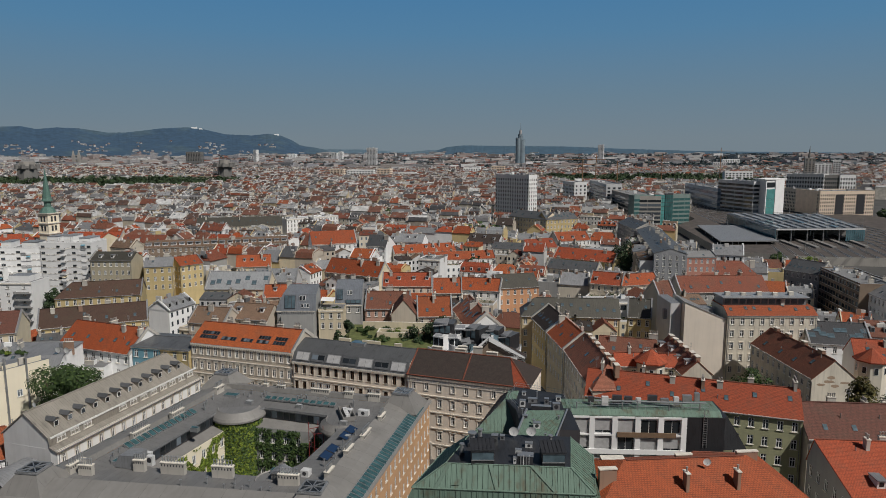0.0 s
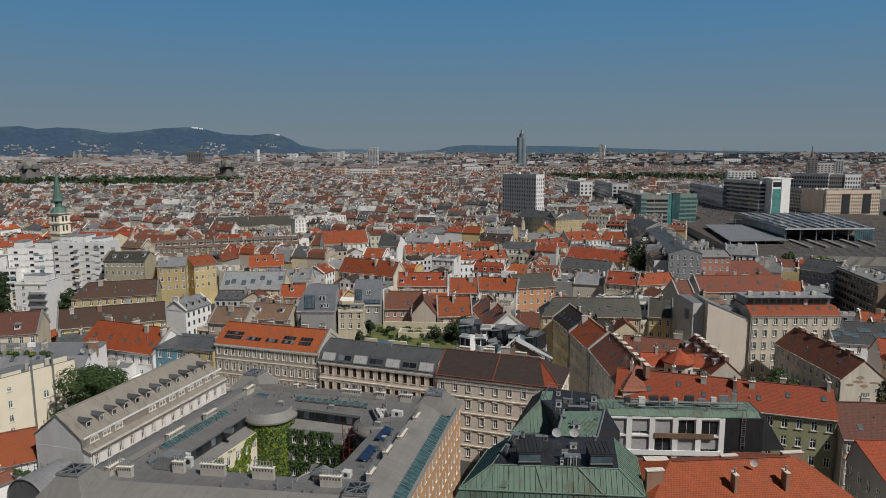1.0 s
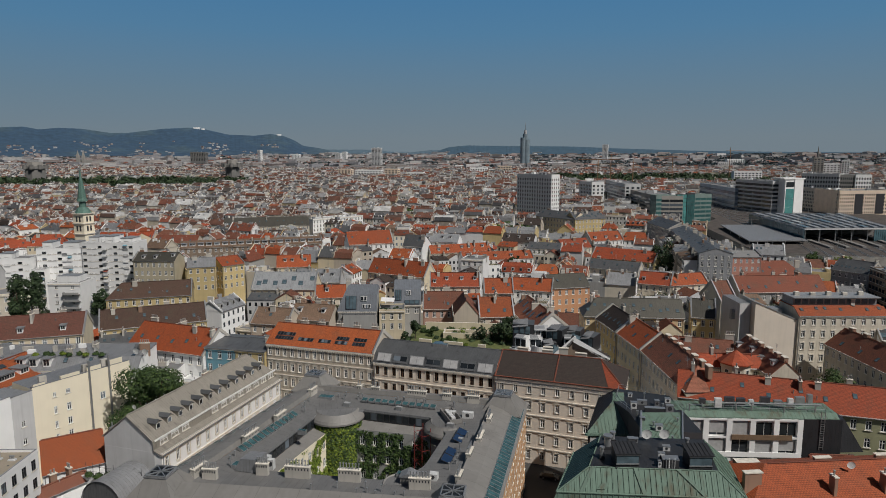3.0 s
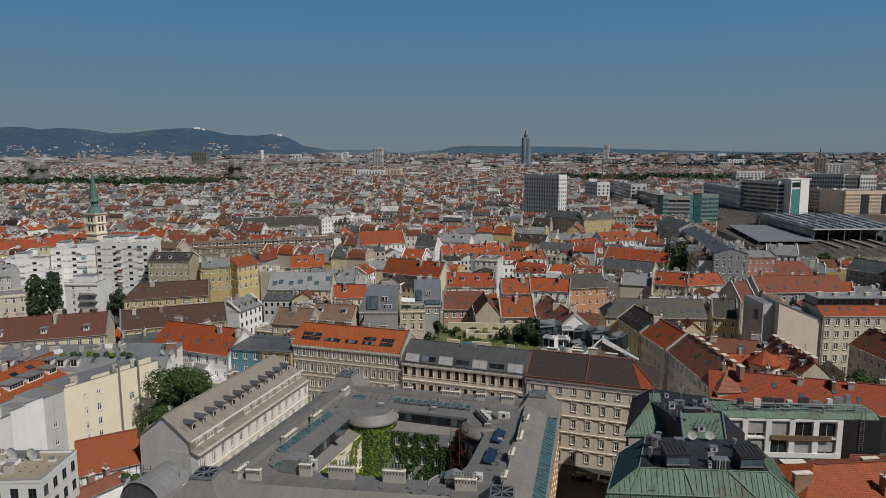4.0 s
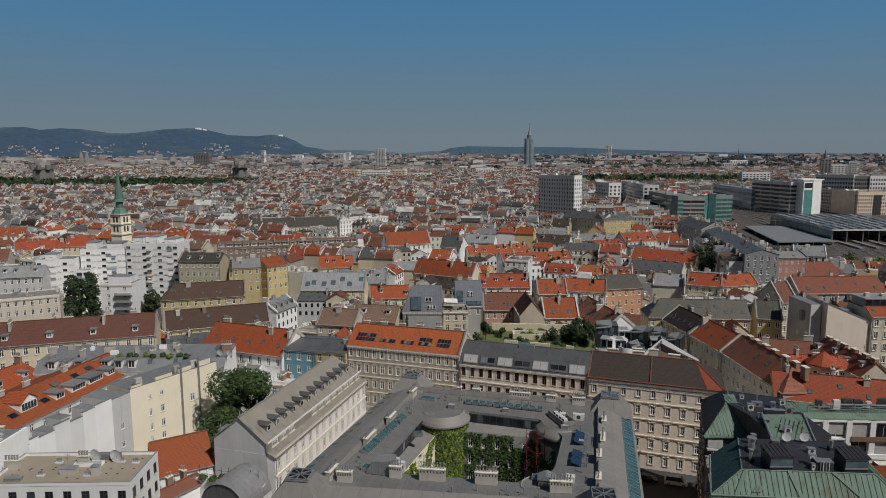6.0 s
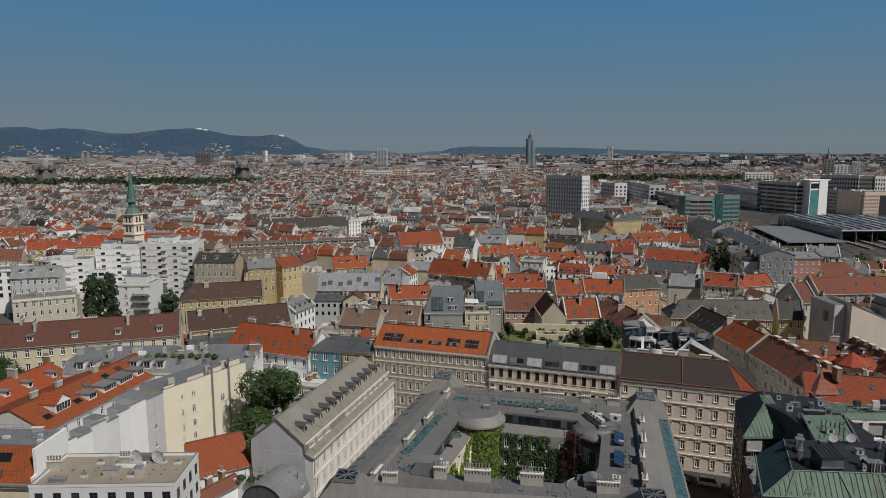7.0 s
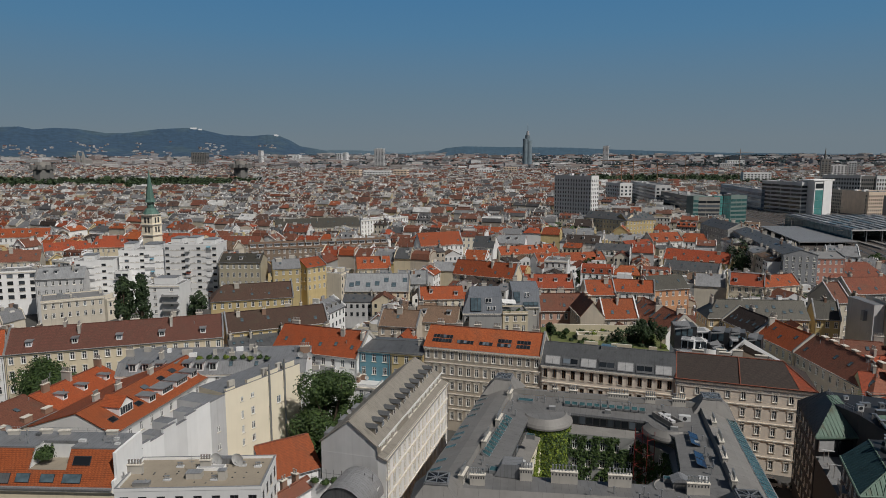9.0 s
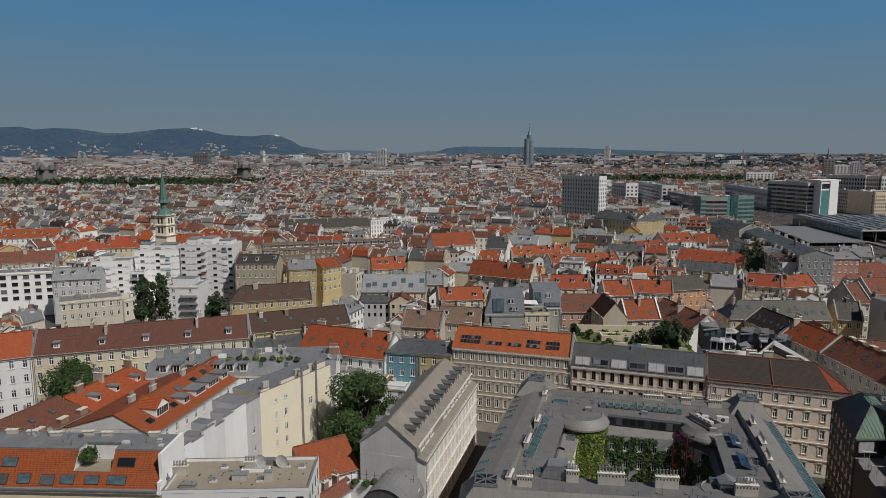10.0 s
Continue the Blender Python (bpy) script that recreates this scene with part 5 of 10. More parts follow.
    q = [(-2.2, -1.5, -0.3), (2.2, -1.5, -0.3), (2.2, 1.5, -0.3), (-2.2, 1.5, -0.3), (-1.0, -1.5, 1.9), (2.2, -1.5, 2.1), (2.2, 1.5, 2.1), (-1.0, 1.5, 1.9)]
    g.hexa([Vector(i) for i in q], T["zinc"], None, m)
    add("roof_access", g)
    for x, y, w, d, h in ((-51.0, 107.2, 1.6, 0.8, 1.4), (-49.8, 105.6, 1.2, 0.8, 1.5), (-16.0, 126.5, 2.2, 1.0, 1.2), (-19.0, 127.5, 1.2, 1.0, 1.0), (-22.5, 101.5, 1.4, 1.2, 1.1)):
        g = Geo()
        m = pose(x, y, 20.6, 0, 0, -15)
        g.box((-w / 2, -d / 2, -0.2), (w / 2, d / 2, h), DISH, None, m)
        g.tube(m @ Vector((0, -d / 2 - 0.01, h * 0.55)), m @ Vector((0, -d / 2 - 0.03, h * 0.55)), h * 0.32, h * 0.32, FRAME_DARK, 10)
        add("air_conditioner", g)
    for k in (0, 1, 3, 4):
        m = pose(-17.4 - 0.72 * k, 118.6 - 2.7 * k, 20.7, 0, 0, 75) @ pose(0, 0, 0.4, 20, 0, 0)
        g = Geo()
        g.box((-1.3, -0.9, -0.04), (1.3, 0.9, 0.03), FRAME_DARK, None, m)
        g.box((-1.22, -0.82, 0.031), (1.22, 0.82, 0.04), SOLAR, None, m)
        add("solar_panel", g)
    # sunken plant well beside the back corner
    g = Geo()
    m = pose(-19.4, 126.4, 20.6, 0, 0, -72)
    for lo, hi in (((-3.2, -1.3, 0), (3.2, -1.1, 0.95)), ((-3.2, 1.1, 0), (3.2, 1.3, 0.95)), ((-3.2, -1.1, 0), (-3.0, 1.1, 0.95)), ((3.0, -1.1, 0), (3.2, 1.1, 0.95))):
        g.box(lo, hi, T["court"], None, m)
    wl = add("plant_well", g, "sheet-metal parapet round the air conditioners")
    for k in range(4):
        g = Geo()
        g.box((-2.5 + k * 1.2, -0.5, 0), (-1.6 + k * 1.2, 0.3, 0.9), DISH, None, m)
        g.tube(m @ Vector((-2.05 + k * 1.2, -0.51, 0.5)), m @ Vector((-2.05 + k * 1.2, -0.54, 0.5)), 0.3, 0.3, FRAME_DARK, 10)
        add("air_conditioner", g, "", wl)
    # small stair shed on the front roof
    g = Geo()
    m = pose(-26.4, 100.9, 20.4, 0, 0, -8)
    g.box((-1.3, -1.0, 0), (1.3, 1.0, 1.3), T["court"], None, m)
    g.hexa([m @ Vector(i) for i in ((-1.5, -1.2, 1.3), (1.5, -1.2, 1.3), (1.5, 1.2, 1.3), (-1.5, 1.2, 1.3), (-0.2, -1.2, 1.95), (0.2, -1.2, 1.95), (0.2, 1.2, 1.95), (-0.2, 1.2, 1.95))], T["zinc"])
    add("roof_shed", g, "small grey gabled roof shed")
    rng = random.Random(5)
    for k in range(44):
        f = Geo()
        p = inset(outer, rng.uniform(8.5, 10.5))
        i = rng.randrange(4)
        a, b = p[i], p[(i + 1) % 4]
        q = a.lerp(b, rng.uniform(0.1, 0.9))
        vent(f, q.x, q.y, 20.8, rng.uniform(0.5, 1.2), 0.1)
        add("vent_pipe", f)
    # red scaffold in the court
    g = Geo()
    for x, y in ((-24.9, 124.4), (-23.4, 121.8), (-26.6, 123.6), (-25.0, 121.0)):
        g.tube((x, y, 0), (x, y, 20.4), 0.07, 0.07, RED_PAINT, 6)
    for z in (4, 7, 10, 13, 16, 19):
        for (a, b), (c2, d) in ((((-24.9, 124.4)), (-23.4, 121.8)), ((-26.6, 123.6), (-25.0, 121.0)), ((-24.9, 124.4), (-26.6, 123.6)), ((-23.4, 121.8), (-25.0, 121.0))):
            g.tube((a, b, z), (c2, d, z), 0.05, 0.05, RED_PAINT, 5)
        g.tube((-26.6, 123.6, z - 3), (-25.0, 121.0, z), 0.05, 0.05, RED_PAINT, 5)
    sc = tagged(new("scaffold", g.mesh("scaffold")), "red steel scaffold tower standing in the courtyard", "scaffold")


SOLAR = plain("solar_glass", (0.02, 0.045, 0.10), 0.12, 0.0, 0.1)
RED_PAINT = plain("red_paint", (0.25, 0.035, 0.03), 0.5)
T["courtdeck"] = sheet("grey_deck_zinc", (0.20, 0.198, 0.195), (0.155, 0.152, 0.15), rough=0.6, metal=0.1, seam=1.2, amount=0.3)
T["court"] = sheet("pale_zinc", (0.25, 0.24, 0.225), (0.20, 0.19, 0.18), rough=0.6, metal=0.1, seam=3.2, amount=0.1)
courtyard_building()


# ---- the green-roofed corner house ----
def prism(g, poly, z0, z1, mat, top=None):
    strip(g, poly, z0, z1, mat)
    g.face([(p[0], p[1], z1) for p in poly], top or mat)


def cut(p, u, q, v):
    """Where the line through p along u meets the line through q along v."""
    w = ((q.x - p.x) * v.y - (q.y - p.y) * v.x) / (u.x * v.y - u.y * v.x)
    return p + u * w


def green_house():
    ob = thing("corner_house", pose(12, 105, 0), "dark corner house with weathered green copper roofs and black penthouses", "house")
    back = Matrix.Translation((-12, -105, 0))

    def add(name, g, label="", parent=None):
        me = g.mesh(name)
        me.transform(back)
        return part(name, me, parent or ob, label)

    def slope(corners, mat, label="", step=0.78, name="roof"):
        """A roof plane a-b (eave), c-d (top) with a standing seam every step metres."""
        a, b, c, d = (Vector(p) for p in corners)
        g = Geo()
        g.face([a, b, c, d], mat)
        rf = add(name, g, label)
        u = (b - a).normalized()
        nrm = (b - a).cross(d - a).normalized()
        ln = (b - a).length
        up = (d - a) - u * (d - a).dot(u)
        la, lb = (d - a).dot(u), (b - c).dot(u)
        x = 0.3
        while x < ln - 0.2:
            t = 1.0
            if la > 0.05 and x < la:
                t = x / la
            if lb > 0.05 and x > ln - lb:
                t = min(t, (ln - x) / lb)
            if t > 0.04:
                p, q = a + u * x, a + u * x + up * t
                w, h = u * 0.04, nrm * 0.09
                g = Geo()
                g.hexa([p - w, p + w, q + w, q - w, p - w + h, p + w + h, q + w + h, q - w + h], mat, floor=False)
                add("seam", g, "", rf)
            x += step
        return rf

    def wall(a, b, z0, z1, mat, rows, storey, top, win=(1.3, 1.9), bay=2.6):
        a, b = Vector(a), Vector(b)
        ln = (b - a).length
        u = (b - a) / ln
        nb = int(ln / bay)
        holes = []
        for r in range(rows):
            for i in range(nb):
                xc, zc = (i + 0.5) * ln / nb, z1 - top - r * storey
                holes.append((xc - win[0] / 2, xc + win[0] / 2, zc - win[1] / 2, zc + win[1] / 2))
        g = Geo()
        wall_face(g, (a.x, a.y, 0), (u.x, u.y, 0), (u.y, -u.x, 0), ln, z0, z1, holes, mat)
        add("wall", g)
        for h in holes:
            p = a + u * ((h[0] + h[1]) / 2)
            wm, pm = window_meshes(*win, "plain")
            wn = part("window", wm, ob, m=back @ pose(p.x, p.y, (h[2] + h[3]) / 2, 0, 0, math.degrees(math.atan2(u.y, u.x))))
            part("pane", pm, wn)

    # front block: deck, four slopes with their seams, walls
    zd, ze = 27.3, 24.3
    D = [Vector(p) for p in ((0.4, 92.4), (18.8, 90.9), (20.8, 101.5), (4.6, 103.0))]
    off = (2.1, 3.6, 0.0, 4.0)
    lines = []
    for k in range(4):
        t = (D[(k + 1) % 4] - D[k]).normalized()
        lines.append((D[k] + Vector((t.y, -t.x)) * off[k], t))
    E = [cut(*lines[k - 1], *lines[k]) for k in range(4)]
    # the west slope gets a darker, bluer sheet than the other slopes
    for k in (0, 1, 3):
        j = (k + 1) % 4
        slope([(*E[k], ze), (*E[j], ze), (*D[j], zd), (*D[k], zd)], T["patina"] if k < 3 else T["teal"], "green copper standing-seam roof" if k < 3 else "west copper roof slope, darker and bluer than the others")
    lower = [E[k] + (E[k] - (D[0] + D[2]) / 2).normalized() * 0.9 for k in range(4)]
    for k in (0, 1):
        slope([(*lower[k], 22.4), (*lower[k + 1], 22.4), (*E[k + 1], ze - 0.2), (*E[k], ze - 0.2)], T["patina"])
    g = Geo()
    for k in (0, 1, 3):
        j = (k + 1) % 4
        g.tube((*E[k], ze), (*E[j], ze), 0.16, 0.16, T["patina"], 6)
        g.tube((*D[k], zd), (*D[j], zd), 0.11, 0.11, T["patina"], 6)
    for k in (0, 1):
        g.tube((*D[k], zd), (*E[k], ze), 0.13, 0.13, T["patina"], 6)
    add("gutter", g)
    # diagonal ridge bands on the front slope
    f0 = lambda s, t: Vector((*(D[0].lerp(D[1], s)), zd)).lerp(Vector((*(E[0].lerp(E[1], s)), ze)), t)
    for s0, s1 in ((0.03, 0.13), (0.36, 0.47), (0.69, 0.79)):
        p, q = f0(s0, 0), f0(s1, 1.0)
        w = Vector((0.3, 0, 0))
        h = Vector((0, -0.1, 0.1))
        g = Geo()
        g.hexa([p - w, p + w, q + w, q - w, p - w + h, p + w + h, q + w + h, q - w + h], T["patina"], floor=False)
        add("valley_band", g)
    g = Geo()
    q = [f0(0.2, 0.62), f0(0.245, 0.62), f0(0.245, 0.86), f0(0.2, 0.86)]
    up = Vector((0, -0.12, 0.12))
    g.hexa([q[3], q[2], q[1], q[0]] + [p + up for p in (q[3], q[2], q[1], q[0])], T["patina"], floor=False)
    add("hatch", g)
    g = Geo()
    g.face([(*p, zd) for p in D], T["black"])
    strip(g, [D[2], D[3]], 20, zd, W["dark"], closed=False)
    add("flat_roof", g, "black roofing felt")
    Ei = [p.lerp((D[0] + D[2]) / 2, 0.03) for p in E]
    wall(Ei[3], Ei[0], 0, ze, W["dark"], 6, 3.5, 2.2)
    wall(Ei[0], Ei[1], 0, 22.4, W["dark"], 0, 3.5, 2.2)
    wall(Ei[1], Ei[2], 0, ze, W["brown"], 0, 3.5, 2.2)
    # the two penthouses
    for x0, x1 in ((4.2, 7.6), (14.6, 18.0)):
        yf = 92.0 - (x0 - 4) * 0.07
        g = Geo()
        g.box((x0, yf, zd - 0.6), (x1, yf + 2.6, 29.45), T["black"])
        q = [(x0 - 0.15, yf - 0.3, 29.45), (x1 + 0.15, yf - 0.3, 29.45), (x1 + 0.15, yf + 2.8, 30.0), (x0 - 0.15, yf + 2.8, 30.0)]
        g.hexa([Vector(i) for i in q] + [Vector(i) + Vector((0, 0, 0.16)) for i in q], T["black"])
        g.hexa([Vector(i) for i in ((x0, yf + 2.2, 29.4), (x1, yf + 2.2, 29.4), (x1, yf + 2.6, 29.4), (x0, yf + 2.6, 29.4), (x0, yf + 2.2, 29.9), (x1, yf + 2.2, 29.9), (x1, yf + 2.6, 29.98), (x0, yf + 2.6, 29.98))], T["black"])
        pn = add("penthouse", g, "black sheet-metal penthouse dormer")
        k = 0.5
        while x0 + k < x1:
            g = Geo()
            g.hexa([Vector(i) for i in ((x0 + k - 0.03, yf - 0.3, 29.61), (x0 + k + 0.03, yf - 0.3, 29.61), (x0 + k + 0.03, yf + 2.8, 30.16), (x0 + k - 0.03, yf + 2.8, 30.16), (x0 + k - 0.03, yf - 0.3, 29.68), (x0 + k + 0.03, yf - 0.3, 29.68), (x0 + k + 0.03, yf + 2.8, 30.23), (x0 + k - 0.03, yf + 2.8, 30.23))], T["black"])
            add("seam", g, "", pn)
            k += 0.6
        g = Geo()
        g.box((x0 + 0.1, yf - 0.06, 28.0), (x1 - 0.1, yf - 0.003, 29.3), PANE_BLUE)
        add("pane", g, "", pn)
        g = Geo()
        g.box((x0 + 0.02, yf - 0.14, 27.85), (x1 - 0.02, yf - 0.062, 28.02), STEEL)
        g.box((x0 + 0.02, yf - 0.14, 29.22), (x1 - 0.02, yf - 0.062, 29.34), STEEL)
        add("sill", g, "", pn)
        for z in (29.3,):
            g = Geo()
            g.box((x1 + 0.003, yf + 0.3, 27.6), (x1 + 0.03, yf + 2.3, 29.3), BLIND)
            add("side_panel", g, "", pn)
    # rear block with a half-hipped green roof and a black deck
    deck = [(14.0, 111.0), (24.2, 110.2), (24.4, 127.8), (15.0, 132.0), (12.4, 125.0), (13.95, 119.5)]
    g = Geo()
    prism(g, deck, 0, 24.6, W["dark"], T["black"])
    add("rear_roof", g, "black roofing felt")
    slope([(6.1, 119.5, 20.45), (14.2, 119.0, 20.45), (13.95, 124.6, 24.6), (12.2, 124.9, 24.6)], T["patina"], "green copper standing-seam roof", 0.7)
    slope([(12.2, 124.9, 24.62), (14.6, 124.9, 24.62), (15.6, 129.0, 24.9), (13.4, 129.0, 24.9)], T["patina"], "", 0.7)
    slope([(12.6, 137.5, 20.45), (6.1, 119.5, 20.45), (12.2, 124.9, 24.6), (15.0, 132.0, 24.6)], T["black"], "black sheet-metal slope", 1.2)
    g = Geo()
    g.box((5.9, 118.9, 20.1), (14.3, 119.5, 20.43), T["patina"])
    add("cornice", g)
    wall((12.9, 138.0), (6.5, 119.9), 0, 20.4, W["dark"], 5, 3.5, 2.0)
    wall((6.5, 119.9), (14.0, 119.4), 0, 20.2, W["dark"], 0, 3.5, 2.0)
    for x0, x1, z0, z1, mt in ((6.8, 9.6, 17.5, 19.7, BLIND), (10.6, 13.2, 17.0, 19.6, PANE)):
        g = Geo()
        g.box((x0, 119.2, z0), (x1, 119.5, z1), mt)
        add("shutter", g, "closed pale roller shutter" if mt == BLIND else "dark glazed door")
    g = Geo()
    prism(g, [(1.6, 104.2), (12.5, 103.4), (13.9, 119.2), (6.5, 119.6)], 0, 16.4, W["dark"], T["felt"])
    add("terrace", g, "dark stepped terrace block")
    for x, y, z, w, d, tilt in ((6.6, 116.6, 19.0, 3.2, 2.0, 20), (5.3, 112.6, 18.2, 3.4, 2.0, 24)):
        m = pose(x, y, z, 0, tilt, 72)
        g = Geo()
        for k in range(5):
            g.box((-w / 2 + k * w / 5 + 0.03, -d / 2, 0), (-w / 2 + (k + 1) * w / 5 - 0.03, d / 2, 0.07), W["lightgrey"], None, m)
        for px in (-w / 2 + 0.1, w / 2 - 0.1):
            g.tube(m @ Vector((px, 0, 0)), (*(m @ Vector((px, 0, 0)))[:2], 16.4), 0.06, 0.06, STEEL, 5)
        add("awning", g, "pale slatted terrace awning")
    # balconies on the west side
    for z in (20.6, 17.2, 13.8, 10.4, 7.0):
        for t in (0.3, 0.72):
            p = Ei[3].lerp(Ei[0], t)
            d = (Ei[0] - Ei[3]).normalized()
            m = pose(p.x, p.y, z, 0, 0, math.degrees(math.atan2(d.y, d.x)))
            g = Geo()
            g.box((-1.5, -0.9, -0.15), (1.5, -0.003, 0.0), W["grey"], None, m)
            for i in range(7):
                g.box((-1.5 + i * 0.49, -0.9, 0.0), (-1.46 + i * 0.49, -0.86, 1.0), STEEL, None, m)
            g.box((-1.5, -0.91, 1.0), (1.5, -0.85, 1.06), STEEL, None, m)
            add("balcony", g)
    # green middle roof and its steel kerb
    slope([(12.6, 107.2, 24.75), (18.2, 103.6, 24.75), (23.2, 117.6, 25.3), (15.8, 117.6, 25.3)], T["patina"], "low green copper roof", 0.7)
    g = Geo()
    strip(g, [(12.6, 107.2), (18.2, 103.6), (23.2, 117.6), (15.8, 117.6)], 20, 24.74, W["dark"])
    g.tube((12.5, 107.2, 24.95), (15.7, 117.7, 25.5), 0.22, 0.22, STEEL, 8)
    g.tube((18.3, 103.6, 24.95), (23.3, 117.6, 25.5), 0.16, 0.16, STEEL, 8)
    add("kerb", g, "grey steel kerb pipe")
    # plant, hatches and pipes on the decks
    for x, y, z, w, d, h, mt in ((12.3, 92.6, zd, 2.3, 1.5, 1.25, FRAME_DARK), (10.7, 92.3, zd, 0.45, 0.45, 0.95, DISH), (11.4, 93.8, zd, 0.9, 0.5, 1.5, DISH), (13.5, 97.8, zd, 1.1, 0.8, 0.7, DISH), (8.2, 98.5, zd, 1.0, 0.9, 1.7, T["pewter"]), (9.6, 100.6, zd, 0.7, 0.7, 0.7, STEEL),
                                 (16.6, 110.4, 25.0, 1.2, 0.9, 1.0, DISH), (15.0, 114.6, 24.7, 0.9, 0.7, 0.9, FRAME_DARK), (15.4, 121.5, 24.6, 1.1, 0.8, 1.2, DISH), (17.6, 123.5, 24.6, 1.8, 0.8, 0.8, STEEL), (18.6, 118.9, 24.6, 3.6, 0.9, 1.1, FRAME_DARK), (21.6, 119.6, 24.6, 1.3, 0.8, 1.3, T["zinc"]), (20.2, 122.6, 24.6, 0.8, 0.8, 1.1, STEEL), (22.8, 124.2, 24.6, 1.0, 0.7, 0.9, DISH), (16.4, 127.4, 24.6, 0.8, 0.6, 0.7, DISH)):
        g = Geo()
        mm = pose(x, y, z, 0, 0, -8)
        g.box((-w / 2, -d / 2, 0), (w / 2, d / 2, h), mt, None, mm)
        g.box((-w / 2 - 0.05, -d / 2 - 0.05, h), (w / 2 + 0.05, d / 2 + 0.05, h + 0.06), STEEL, None, mm)
        g.tube(mm @ Vector((0, -d / 2 - 0.01, h * 0.55)), mm @ Vector((0, -d / 2 - 0.04, h * 0.55)), min(w, h) * 0.32, min(w, h) * 0.32, FRAME_DARK, 10)
        add("roof_plant", g)
    for k in range(5):
        g = Geo()
        x = 11.5 + k * 0.42
        g.tube((x, 91.85, zd), (x, 91.85, zd + 1.5), 0.09, 0.09, DISH if k % 2 else STEEL, 6)
        add("vent_pipe", g)
    for x, y, r, h in ((4.6, 98.4, 0.55, 1.5), (2.9, 95.0, 0.3, 1.2), (6.0, 100.8, 0.35, 1.0), (17.0, 98.6, 0.3, 0.9)):
        g = Geo()
        g.box((x - r * 1.3, y - r * 1.3, zd), (x + r * 1.3, y + r * 1.3, zd + 0.5), T["black"])
        g.tube((x, y, zd + 0.5), (x, y, zd + 0.5 + h), r, r * 0.85, STEEL, 12)
        g.tube((x, y, zd + 0.5 + h), (x, y, zd + 0.7 + h), r * 1.3, r * 1.3, STEEL, 12)
        add("exhaust", g, "round galvanised exhaust hood")
    for x, y in ((16.2, 112.0), (21.0, 113.6), (17.4, 106.0), (20.6, 120.5), (14.8, 117.0), (18.8, 126.0)):
        g = Geo()
        vent(g, x, y, 24.9, 0.9, 0.13)
        add("vent_pipe", g)
    g = Geo()
    rail = [(14.4, 119.2), (13.0, 125.2), (15.3, 131.6), (24.2, 127.5), (24.2, 119.0)]
    for (a, b), (c, d) in zip(rail, rail[1:]):
        n = max(2, int(math.dist((a, b), (c, d)) / 1.6))
        for i in range(n + 1):
            f = i / n
            g.tube((a + (c - a) * f, b + (d - b) * f, 24.6), (a + (c - a) * f, b + (d - b) * f, 25.65), 0.03, 0.03, STEEL, 5)
        for z in (25.15, 25.65):
            g.tube((a, b, z), (c, d, z), 0.03, 0.03, STEEL, 5)
    add("railing", g)
    g = Geo()
    g.box((25.6, 99.8, 15), (29.4, 101.4, 24.2), CHIM_BRICK, STONE)
    add("fire_wall", g, "brown brick fire wall")
    for x in (11.5, 14.3):
        dish((x, 101.2, zd + 0.3), -6, 0.8)


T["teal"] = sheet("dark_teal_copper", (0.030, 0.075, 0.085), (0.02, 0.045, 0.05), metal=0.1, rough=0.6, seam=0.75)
green_house()


